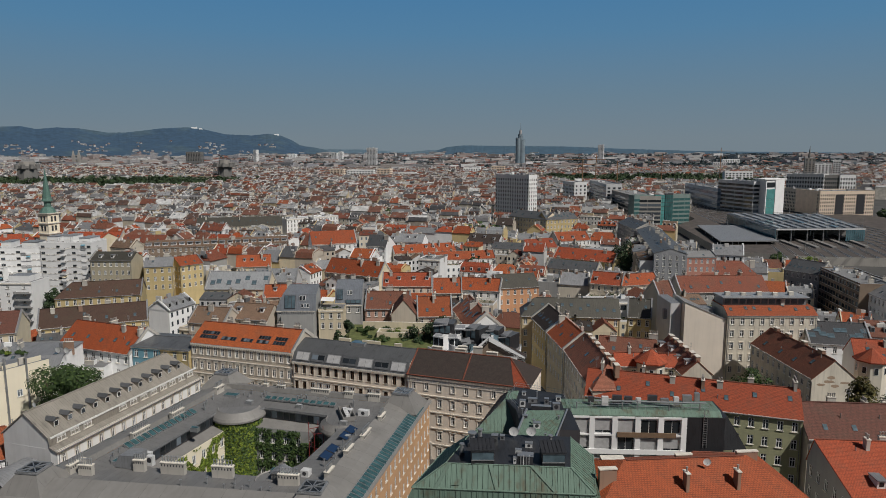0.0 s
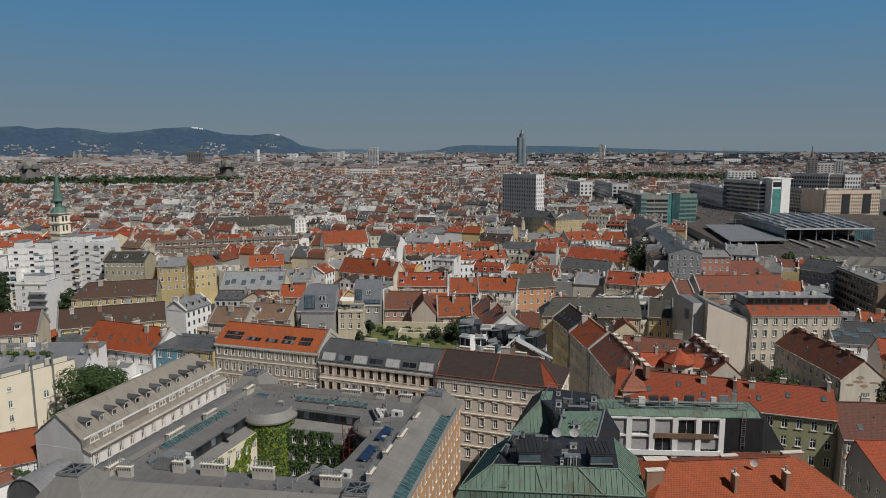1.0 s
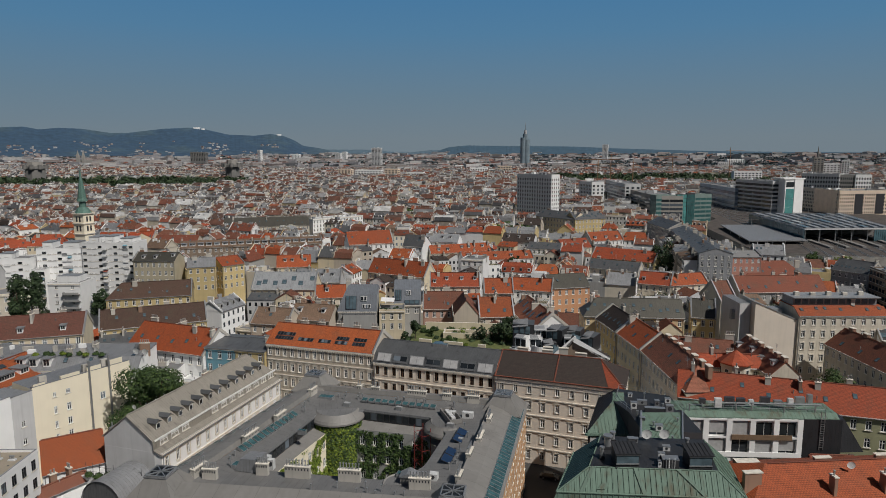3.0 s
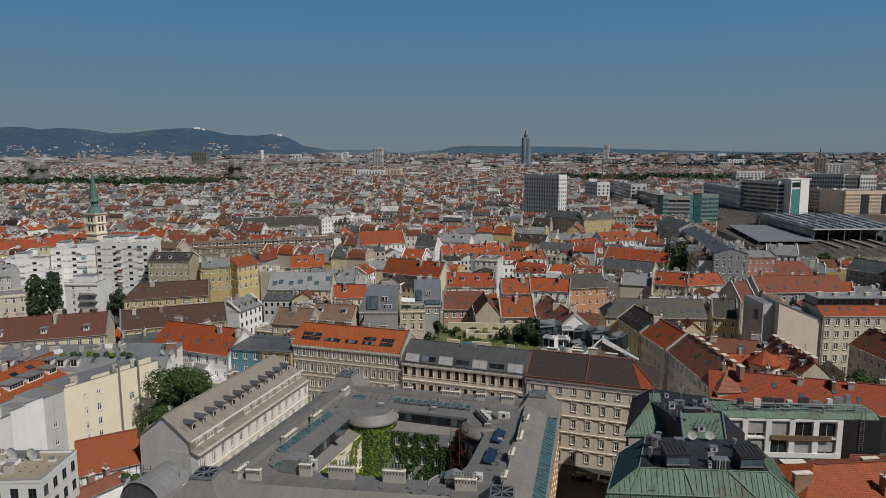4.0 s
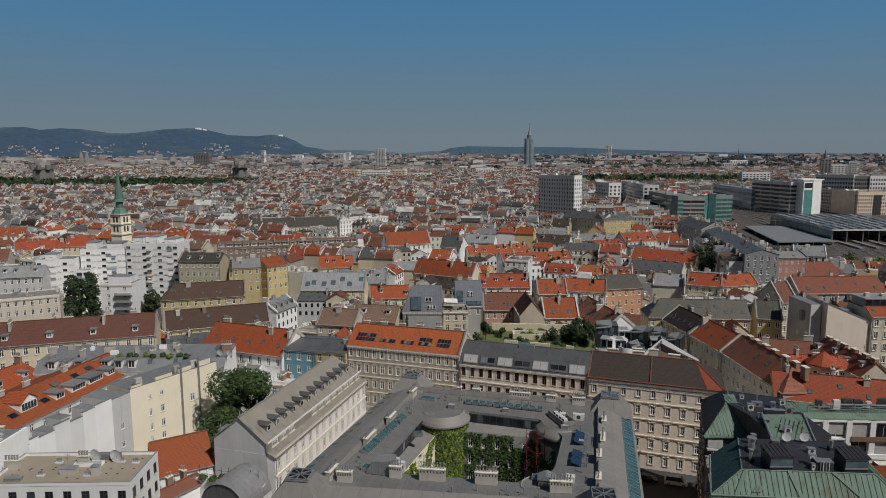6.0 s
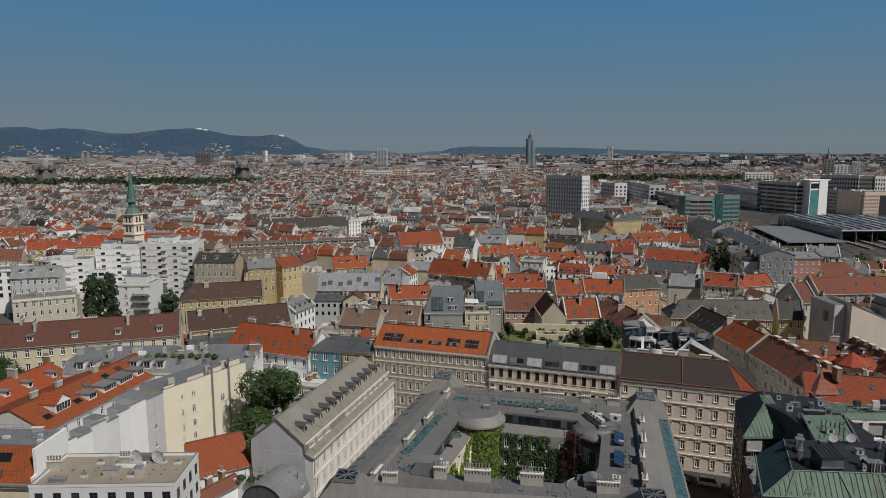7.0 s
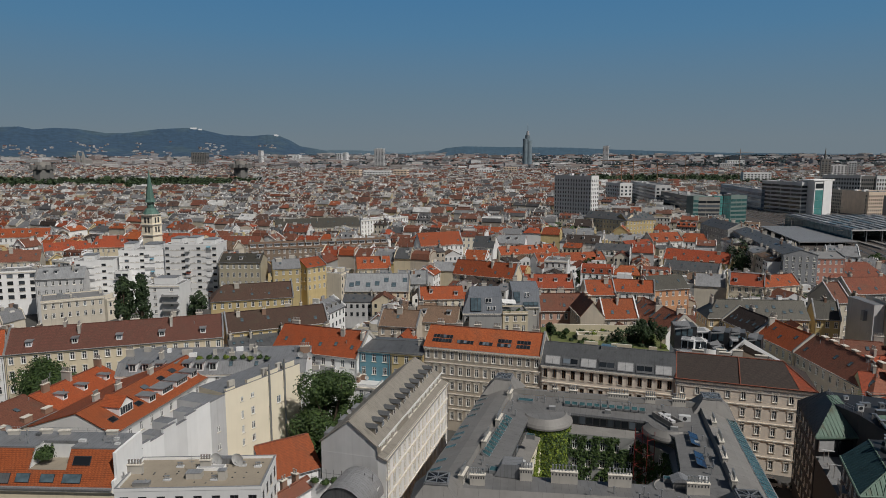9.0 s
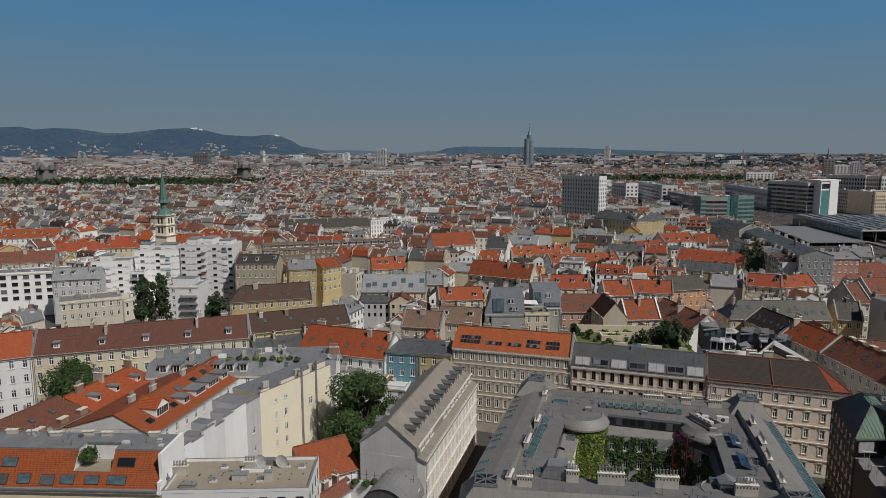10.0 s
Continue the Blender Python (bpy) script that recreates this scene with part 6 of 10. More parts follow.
def terrace_house():
    ob = thing("terrace_house", pose(35, 118, 0, 0, 0, -3), "white modern house with deep balconies and roller shutters", "house")
    L, z1 = 21.5, 24.2
    x0 = -11.0
    g = Geo()
    g.box((x0, 0.9, 0), (x0 + L, 8, z1 - 0.3), W["white"])
    part("wall", g, ob)
    for k in range(6):
        g = Geo()
        g.box((x0 + k * L / 5 - 0.5, 0.3, 10), (x0 + k * L / 5 + 0.5, 0.897, z1 - 0.5), W["white"])
        part("pillar", g, ob)
    for z in (z1 - 0.5, z1 - 4.0, z1 - 7.4, z1 - 10.8):
        g = Geo()
        g.box((x0 - 0.2, 0.34, z - 0.35), (x0 + L + 0.2, 0.897, z), W["white"])
        part("slab", g, ob)
        g = Geo()
        g.box((x0 + (0 if z < z1 - 5 else 9), 0.12, z - 0.5), (x0 + (L if z < z1 - 5 else 20), 0.297, z + 0.45), W["white"] if z < z1 - 5 else FENCE)
        if z < z1 - 1:
            part("parapet", g, ob, "" if z < z1 - 5 else "brown reed balcony screen")
    for r in range(3):
        for k in range(5):
            xa = x0 + k * L / 5 + 0.6
            w = L / 5 - 1.2
            z = z1 - 3.9 - r * 3.4
            g = Geo()
            g.box((xa, 0.8, z), (xa + w, 0.897, z + 2.7), FRAME)
            wn = part("window", g, ob)
            g = Geo()
            g.box((xa + 0.1, 0.77, z + 0.1), (xa + w / 2 - 0.05, 0.798, z + 2.6), PANE)
            part("pane", g, wn)
            g = Geo()
            g.box((xa + w / 2 + 0.05, 0.77, z + 0.1), (xa + w - 0.1, 0.798, z + 2.6), PANE)
            part("pane", g, wn)
            if (k, r) not in ((3, 0), (4, 0), (2, 1)):
                g = Geo()
                g.box((xa + 0.05, 0.70, z + (0.5 if (k + r) % 2 else 0.05)), (xa + w - 0.05, 0.75, z + 2.65), BLIND)
                part("shutter", g, wn, "closed grey roller shutter")
    # roof of green copper with plant on it
    g = Geo()
    roof_sheet(g, [(0.5, z1 - 0.3), (1.8, z1 + 0.4), (6.5, z1 + 0.5)], L + 8, (0, 0), T["patina"], seams=0.7)
    me = g.mesh("roof")
    me.transform(Matrix.Translation((x0 - 1, 0, 0)))
    part("roof", me, ob)
    g = Geo()
    g.box((x0 + L + 0.5, 0.3, 10), (x0 + L + 7.5, 9, z1 - 0.4), T["black"])
    q = [(x0 + L + 7.5, 0.3, 17.5), (x0 + L + 12, 0.8, 17.5), (x0 + L + 12, 9, 17.5), (x0 + L + 7.5, 9, 17.5), (x0 + L + 7.503, 1.0, z1 - 0.4), (x0 + L + 8.2, 1.4, z1 - 0.4), (x0 + L + 8.2, 9, z1 - 0.4), (x0 + L + 7.503, 9, z1 - 0.4)]
    g.hexa([Vector(i) for i in q], T["black"])
    part("side_wing", g, ob, "black sheet-metal side wing")
    rng = random.Random(9)
    for k in range(10):
        g = Geo()
        x, y, w = x0 + 4 + k * 2.3, rng.uniform(2.0, 5.5), rng.uniform(0.7, 1.8)
        h = rng.uniform(0.6, 1.5)
        g.box((x, y, z1 + 1.0), (x + w, y + 0.7, z1 + 1.3 + h), rng.choice((DISH, STEEL, FRAME_DARK)))
        part("roof_plant", g, ob)
    for k in range(9):
        g = Geo()
        x, y = x0 + 1.5 + k * 2.9, rng.uniform(1.6, 5.5)
        g.tube((x, y, z1 + 0.3), (x, y, z1 + rng.uniform(1.2, 2.6)), 0.12, 0.12, STEEL, 6)
        part("vent_pipe", g, ob)
    g = Geo()
    for k in range(16):
        g.tube((x0 + 1 + k * 1.7, 1.9, z1 + 0.4), (x0 + 1 + k * 1.7, 1.9, z1 + 1.5), 0.03, 0.03, STEEL, 5)
    g.tube((x0 + 1, 1.9, z1 + 1.5), (x0 + 26.5, 1.9, z1 + 1.5), 0.03, 0.03, STEEL, 5)
    g.tube((x0 + 1, 1.9, z1 + 1.0), (x0 + 26.5, 1.9, z1 + 1.0), 0.03, 0.03, STEEL, 5)
    part("railing", g, ob)
    g = Geo()
    for k in range(700):
        d = Vector((rng.gauss(0, 1), rng.gauss(0, 1), rng.gauss(0, 1))).normalized()
        leaf_patch(g, Vector((x0 + 0.6, -0.9, z1 - 4.2)) + d * rng.uniform(0.6, 1.35), d, 0.16, IVY, rng)
    g.tube((x0 + 0.6, -0.9, 0), (x0 + 0.6, -0.9, z1 - 4.4), 0.12, 0.07, BARK, 6)
    tagged(part("climbing_bush", g, ob, "yellow-green bush growing up the facade"), kind="stuff")
    g = Geo()
    g.tube((x0 + 5, 2.2, z1 + 1.9), (x0 + 26, 2.4, z1 + 1.7), 0.17, 0.17, STEEL, 8)
    part("duct", g, ob)
    g = Geo()
    for k in range(14):
        g.box((x0 + L + 3.5, 0.1, 18.5 + k * 0.45), (x0 + L + 4.2, 0.18, 18.55 + k * 0.45), STEEL)
    for s in (0, 0.7):
        g.box((x0 + L + 3.45 + s, 0.1, 18), (x0 + L + 3.52 + s, 0.2, 25.5), STEEL)
    part("ladder", g, ob)


FENCE = plain("reed_screen", (0.20, 0.13, 0.08), 0.9)
terrace_house()


# ---- trees ----
def tree(x, y, z, h, r, mat=None, label="broad green tree with a dense leafy crown", seed=1, leaves=2600, narrow=1.0, size=0.42):
    rng = random.Random(seed * 77 + int(abs(x) * 10))
    ob = thing("tree", pose(x, y, z), label, "tree")
    g = Geo()
    ht = h * 0.42
    g.tube((0, 0, 0), (0.15, 0.1, ht), 0.035 * h * 0.6, 0.02 * h * 0.6, BARK, 8)
    clumps = []
    for k in range(16):
        a = rng.uniform(0, 6.28)
        rr = r * rng.uniform(0.15, 0.78)
        zz = h * rng.uniform(0.34, 0.86)
        sq = math.sqrt(max(0.15, 1 - ((zz / h - 0.58) / 0.48) ** 2))
        c = Vector((rr * sq * math.cos(a), rr * sq * math.sin(a), zz))
        clumps.append((c, r * rng.uniform(0.26, 0.46)))
        s = Vector((0.1, 0.05, ht * rng.uniform(0.55, 1.0)))
        g.tube(s, c, 0.012 * h, 0.004 * h, BARK, 5, cap=False)
    clumps.append((Vector((0, 0, h * 0.9)), r * 0.32))
    part("trunk", g, ob)
    f = Geo()
    for k in range(leaves):
        c, cr = rng.choice(clumps)
        d = Vector((rng.gauss(0, 1), rng.gauss(0, 1), rng.gauss(0, 1))).normalized()
        p = c + Vector((d.x, d.y, d.z * narrow)) * cr * (rng.uniform(0.45, 1.0) ** 0.5) * rng.uniform(0.85, 1.15)
        leaf_patch(f, p, (d + Vector((0, 0, 0.4))).normalized(), size, mat or LEAF, rng)
    part("crown", f, ob)
    return ob


def shrub(x, y, z, r, seed=1, mat=None):
    rng = random.Random(seed)
    f = Geo()
    for k in range(int(260 * max(1, r))):
        d = Vector((rng.gauss(0, 1), rng.gauss(0, 1), abs(rng.gauss(0, 1)))).normalized()
        p = Vector((0, 0, r * 0.2)) + d * r * rng.uniform(0.5, 1.1) * (0.8 + 0.4 * noise.noise(d * 2 + Vector((seed, 0, 0))))
        leaf_patch(f, p, d, 0.22, mat or LEAF, rng)
    ob = new("shrub", f.mesh("shrub"))
    ob.matrix_basis = pose(x, y, z)
    return tagged(ob, "small rounded green shrub in a roof garden", "shrub", "shrubs of the roof gardens")


tree(-165.1, 166.0, 0, 20.5, 8.8, seed=1, leaves=16000, size=0.33)
tree(-90.0, 150.5, 0, 23.0, 8.8, seed=2, leaves=18000, size=0.33)
tree(-87.0, 158.0, 0, 17.0, 6.0, seed=21, leaves=6000, size=0.33)
tree(-92.0, 143.0, 0, 16.0, 5.5, seed=22, leaves=6000, size=0.33)
tree(-180.4, 243.0, 0, 29.5, 4.4, LEAF_DARK, "tall dark green poplar beside white houses", 3, 3200, 1.5, 0.5)
tree(-175.6, 246.0, 0, 30.0, 4.2, LEAF_DARK, "tall dark green poplar beside white houses", 4, 3000, 1.5, 0.5)
tree(-161.9, 268.0, 0, 18.0, 5.0, LEAF_DARK, "dark green tree between white and yellow houses", 5, 1800, 1.0, 0.5)
tree(98.0, 345.0, 0, 27.0, 9.0, LEAF_DARK, "dark street tree in the shade of tall houses", 6, 2600, 1.2, 0.6)
tree(104.0, 330.0, 0, 23.0, 8.0, LEAF_DARK, "dark street tree in the shade of tall houses", 7, 2200, 1.2, 0.6)
tree(205.0, 395.0, 0, 13.0, 7.0, LEAF, "roundish green tree by the railway", 8, 1500, 1.0, 0.6)
tree(225.0, 398.0, 0, 10.0, 6.0, IVY, "yellowing green tree by the railway", 9, 1300, 1.0, 0.6)
tree(84.0, 172.0, 0, 15.0, 6.0, LEAF, "green tree in a back court", 10, 2400)
tree(108.0, 150.0, 0, 17.0, 5.5, LEAF, "green tree beside a white gable", 11, 2200)
for k, (x, y, h, r) in enumerate(((-32.5, 197, 20, 2.6), (-24, 203, 20, 2.4), (-9.0, 198, 21, 3.6), (-3.5, 200, 22, 3.0), (0.5, 196, 20, 2.6), (-18, 196, 18, 2.2))):
    tree(x, y, 0, h, r * 1.2, LEAF_DARK if k in (0, 2, 3) else LEAF, "garden tree between the house roofs", 12 + k, 1300)


tree(99.5, 149.5, 0, 21.5, 4.8, leaf_mat("dry_leaves", (0.085, 0.080, 0.022)), "tree with a browning crown before a bare gable", 91, 2200, 1.0, 0.4)


def bare_patches():
    """Places where the render has fallen off the gable."""
    rng = random.Random(14)
    for x, z, w, h in ((96.6, 16.4, 1.5, 0.35), (98.3, 15.2, 1.1, 0.4), (97.2, 17.4, 0.9, 0.45), (100.6, 16.0, 1.6, 0.25), (94.6, 15.6, 1.0, 0.3)):
        g = Geo()
        pts = []
        for k in range(18):
            a = 2 * math.pi * k / 18
            f = 1 + 0.45 * noise.noise(Vector((math.cos(a) * 2 + x, math.sin(a) * 2, z)))
            pts.append((x + w * f * math.cos(a), 157.985 + 0.03 * (x - 92.4) - 0.02, z + h * f * math.sin(a)))
        g.face(pts, BARE)
        tagged(new("bare_patch", g.mesh("bare_patch")), "patch of bare brown masonry on a gable", "wall patch")


BARE = plain("bare_masonry", (0.42, 0.31, 0.22), 0.9)
bare_patches()

# ---- details of the street front ----
def street_front_details():
    hs = [o for o in bpy.data.objects if o.name in ("house", "house.001", "house.002")]
    a, b, c = sorted(hs, key=lambda o: o.name)
    sl = 4.2 / 6.5
    ang = math.degrees(math.atan(sl))
    for u0, nx, ny, v0 in ((2.2, 6, 2, 2.0), (9.0, 5, 1, 2.0), (15.0, 4, 1, 2.0), (19.8, 4, 2, 2.0), (24.8, 4, 2, 2.0)):
        for i in range(nx):
            for j in range(ny):
                v = v0 + j * 1.22
                part("skylight", skylight_mesh(0.82, 1.15, PANE), a, m=pose(u0 + i * 0.9, v, 22.6 + v * sl + 0.03, ang, 0, 0))
    for k in range(6):
        part("chimney", chimney_mesh(1.8, 0.6, 1.2, 4), a, m=pose(2.5 + k * 5.2, 7.4, 26.2, 0, 0, 0))
    sl = 4.0 / 6.5
    ang = math.degrees(math.atan(sl))
    for k in range(7):
        m = pose(2.8 + k * 4.4, 0.75, 21.75, math.degrees(math.atan2(2.5, 1.65)), 0, 0)
        g = Geo()
        g.box((-1.9, -1.15, -0.1), (1.9, 1.15, 0.2), T["zinc"] if k % 2 == 0 else T["pewter"])
        fr = part("roof_window", g, b, m=m)
        for s in (-1, 1):
            g = Geo()
            g.box((-1.75 if s < 0 else 0.06, -0.95 if k % 2 == 0 else -0.6, 0.202), (-0.06 if s < 0 else 1.75, 0.95 if k % 2 == 0 else 0.6, 0.24), BLIND if k % 2 == 0 else PANE)
            part("pane", g, fr, "" if k % 2 else "closed pale blind")
    for u in (16.0,):
        g = Geo()
        g.box((u - 1.9, 5.2, 23.6), (u + 1.9, 7.6, 25.2), T["zinc"], PANE_BLUE)
        part("roof_lantern", g, b)
    for u, w in ((11.5, 3.4), (19.0, 5.0), (26.5, 2.0)):
        g = Geo()
        g.box((u - w / 2, 6.8, 23.8), (u + w / 2, 7.3, 25.6), W["cream"], STONE)
        part("chimney", g, b)
    # red tile edging on the dark roof
    L = 29.6
    zr = 20.8 + 4.2
    for p, q in (((-0.2, -0.3, 20.72), (L + 0.2, -0.3, 20.72)), ((14.0, -0.3, 20.72), (14.0, 7.0, zr + 0.02)), ((0, 7.0, zr), (L - 6, 7.0, zr)), ((L + 0.2, -0.3, 20.72), (L - 6, 7.0, zr)), ((0.1, -0.3, 20.72), (0.1, 7.0, zr))):
        g = Geo()
        g.tube(p, q, 0.2, 0.2, T["rust"], 6)
        part("ridge_tile", g, c)
    g = Geo()
    n = [Vector((L + 0.28, -0.28, 20.68)), Vector((L + 0.28, 14.28, 20.68)), Vector((L - 5.9, 7.05, zr + 0.05))]
    off = Vector((0.03, 0, 0.03))
    g.face([p + off for p in n], T["red"])
    g.face([Vector(q) + Vector((0, -0.02, 0.03)) for q in ((L - 3.4, -0.3, 20.70), (L + 0.25, -0.3, 20.70), (L - 5.95, 7.0, zr + 0.02))], T["red"])
    part("hip_tiles", g, c, "red tiled hip")
    for u in (5.0, 11.0, 19.0):
        part("chimney", chimney_mesh(2.6, 0.7, 0.9, 0), c, m=pose(u, 7.6, zr - 0.2))
    for o, hgt, bays, ln in ((c, 20.8, 9, 29.6),):
        g = Geo()
        g.box((ln - 2.2, -0.10, 0), (ln - 1.4, -0.003, 19.8), STONE)
        g.box((ln - 0.7, -0.10, 0), (ln + 0.02, -0.003, 19.8), STONE)
        part("quoin", g, o)
    g = Geo()
    g.box((-0.02, -0.07, 19.25), (L + 0.02, -0.003, 19.95), W["lightgrey"])
    g.box((-0.02, -0.12, 18.95), (L + 0.02, -0.003, 19.2), STONE)
    part("frieze", g, c, "pale grey frieze below the eaves")
    g = Geo()
    g.box((4.1, -0.25, 0), (6.3, -0.003, 4.4), STONE)
    g.box((4.4, -0.30, 0), (6.0, -0.253, 3.8), FRAME_BROWN)
    part("gate", g, c, "brown wooden house gate in a stone arch")


street_front_details()


# ---- left cluster of roofs ----
def attic_house():
    """Steep orange attic front with a cut-in terrace."""
    ob = thing("attic_house", pose(-147, 107.4, 0, 0, 0, -3), "cream house with a steep orange tiled attic and a cut-in terrace", "house")
    L = 28.4
    x0 = -34.0
    ze, zt, run = 18.2, 23.4, 3.5
    g = Geo()
    g.box((x0, 0.2, 0), (L, 9.6, ze), W["cream"])
    g.face([(L, 0.2, ze), (L, run, zt - 0.2), (L, 9.6, zt - 0.2), (L, 9.6, ze)][::-1], W["white"])
    g.box((L - 0.05, -0.1, ze - 1), (L + 0.45, 0.9, ze + 1.2), W["white"])
    g.box((L - 0.05, 0.9, ze - 1), (L + 0.45, 9.6, zt + 0.5), W["white"])
    part("wall", g, ob)
    g = Geo()

    def at(x, f, d=0.0):
        n = Vector((0, -(zt - ze), run)).normalized()
        return Vector((x, run * f, ze + (zt - ze) * f)) + n * d
    ta, tb, tf = 13.4, 19.8, 0.42
    for a, b, f0, f1 in ((x0, ta, 0, 1), (ta, tb, 0, tf), (tb, L - 0.1, 0, 1)):
        q = [at(a, f0), at(b, f0), at(b, f1), at(a, f1)]
        n = Vector((0, -(zt - ze), run)).normalized() * -0.25
        g.hexa([p + n for p in q] + q, T["bright"])
    part("roof", g, ob, "bright orange tiled attic slope")
    g = Geo()
    zf = ze + (zt - ze) * tf
    g.face([(ta, run * tf, zf), (tb, run * tf, zf), (tb, 6, zf), (ta, 6, zf)], T["gravel"])
    g.face([(ta, 6, zf), (tb, 6, zf), (tb, 6, zt), (ta, 6, zt)], W["white"])
    g.face([(ta, run * tf, zf), (ta, 6, zf), (ta, 6, zt), (ta, run, zt)], W["white"])
    g.face([(tb, 6, zf), (tb, run * tf, zf), (tb, run, zt), (tb, 6, zt)], W["white"])
    part("terrace", g, ob, "white-walled roof terrace")
    g = Geo()
    for a, b, y in ((x0, ta, run), (ta, tb, 6), (tb, L - 0.1, run)):
        g.box((a, y - 0.1, zt - 0.3), (b, 9.6, zt + 0.12), T["zinc"])
    part("flat_roof", g, ob)
    g = Geo()
    g.box((x0, -0.5, ze - 0.3), (L, 0.35, ze - 0.02), T["zinc"])
    g.box((x0, -0.25, ze - 0.8), (L, 0.197, ze - 0.302), STONE)
    part("gutter", g, ob)
    tilt = math.degrees(math.atan2(zt - ze, run))
    for x, f, w, h, mt in ((1.6, 0.62, 2.6, 1.6, PANE_BLUE), (21.6, 0.66, 3.0, 1.5, PANE), (0.4, 0.18, 3.2, 1.7, T["pewter"]), (4.8, 0.2, 2.2, 1.6, PANE_BLUE), (8.8, 0.18, 2.4, 1.7, T["pewter"]), (12.2, 0.2, 2.4, 1.5, PANE_BLUE), (16.4, 0.2, 2.4, 1.4, PANE_BLUE), (20.6, 0.2, 3.2, 1.5, PANE_BLUE)):
        s = part("skylight", skylight_mesh(w, h, mt), ob, m=Matrix.Translation(at(x + 0.6, f)) @ pose(0, 0, 0.05, tilt, 0, 0))
    for x, y in ((-6, 8.6), (-2, 8.9), (2, 8.6), (6.5, 8.2), (12.0, 8.8), (15.5, 8.6), (24, 8.8)):
        part("chimney", chimney_mesh(1.9, 0.6, 0.75, 0), ob, m=pose(x, y, zt, 0, 0, 6))
    rr = random.Random(3)
    for k in range(16):
        g = Geo()
        x, y = rr.uniform(-14, 27), rr.uniform(4.2, 9)
        if rr.random() < 0.5:
            g.tube((x, y, zt), (x, y, zt + rr.uniform(0.5, 1.4)), 0.09, 0.09, STEEL, 6)
            part("vent_pipe", g, ob)
        else:
            g.box((x, y, zt), (x + rr.uniform(0.5, 1.3), y + 0.6, zt + rr.uniform(0.3, 0.8)), rr.choice((STEEL, DISH, T["pewter"])))
            part("roof_box", g, ob)
    g = Geo()
    for k in range(20):
        g.tube((-8 + k * 1.6, 9.3, zt), (-8 + k * 1.6, 9.3, zt + 1.0), 0.03, 0.03, STEEL, 5)
    for z in (0.5, 1.0):
        g.tube((-8, 9.3, zt + z), (22.4, 9.3, zt + z), 0.03, 0.03, STEEL, 5)
    part("railing", g, ob)
    g = Geo()
    for k in range(9):
        a = random.Random(k).uniform(0, 6.28)
        g.tube((25.5 + k * 0.2, 5 + (k % 3), zt), (25.5 + k * 0.2, 5 + (k % 3), zt + 1.1), 0.03, 0.03, STEEL, 5)
    g.box((25.2, 4.9, zt + 1.05), (27.4, 5.0, zt + 1.12), STEEL)
    g.box((25.2, 6.9, zt + 1.05), (27.4, 7.0, zt + 1.12), STEEL)
    part("railing", g, ob)
    for k, (x, y) in enumerate(((-133.2, 110.6), (-131.6, 110.2), (-134.4, 111.4), (-132.6, 111.8))):
        shrub(x, y, 21.2, 1.6, 30 + k)
    dish((-141, 115.6, 23.4), -20, 0.9)
    dish((-143.5, 114.9, 23.4), -20, 0.6)


attic_house()


def dormer_house():
    ob = house("white house with orange roof slopes and grey shed dormers", (-128.2, 126.0), (-120.4, 163.5), 19, 18.8, 3.6, roof="bright", wall="white", ridge=0.42, rows=2, bays=11, win=(1.0, 1.9), bands=True, clutter=False, chim=((0.35, 0.45), (0.62, 0.42), (0.2, 0.5)))
    L = 38.3
    slope = 3.6 / (19 * 0.42)
    for u, w in ((15.0, 2.4), (20.5, 4.2), (26.0, 4.6), (31.2, 2.6)):
        part("dormer", dormer_mesh(w, 1.35, 3.4, T["zinc"], W["white"], True), ob, m=pose(u, 1.6, 18.8 + 1.6 * slope + 0.1))
    part("dormer", dormer_mesh(4.2, 1.9, 4.6, T["orange"], W["white"], False), ob, m=pose(7.5, 2.4, 18.8 + 2.4 * slope))
    for u, v in ((3.6, 2.6), (12.0, 2.8), (18.0, 5.6), (24.0, 5.6), (29.0, 6.0)):
        part("skylight", skylight_mesh(1.8, 1.4, PANE), ob, m=pose(u, v, 18.8 + v * slope + 0.05, math.degrees(math.atan(slope)), 0, 0))
    # second orange slope and brown roof on the far side
    house("orange-roofed rear wing with white chimneys", (-146.5, 139.5), (-141.5, 160.5), 8, 18.3, 2.6, roof="orange", wall="white", ridge=0.9, rows=0, bands=False)
    house("low rear wing under worn brown tiles", (-153.0, 117.4), (-146.6, 139.2), 10, 18.4, 2.6, roof="brown", wall="pale", ridge=0.85, rows=0, bands=False, chim=((0.2, 0.05), (0.45, 0.05), (0.7, 0.05), (0.92, 0.05)))


dormer_house()


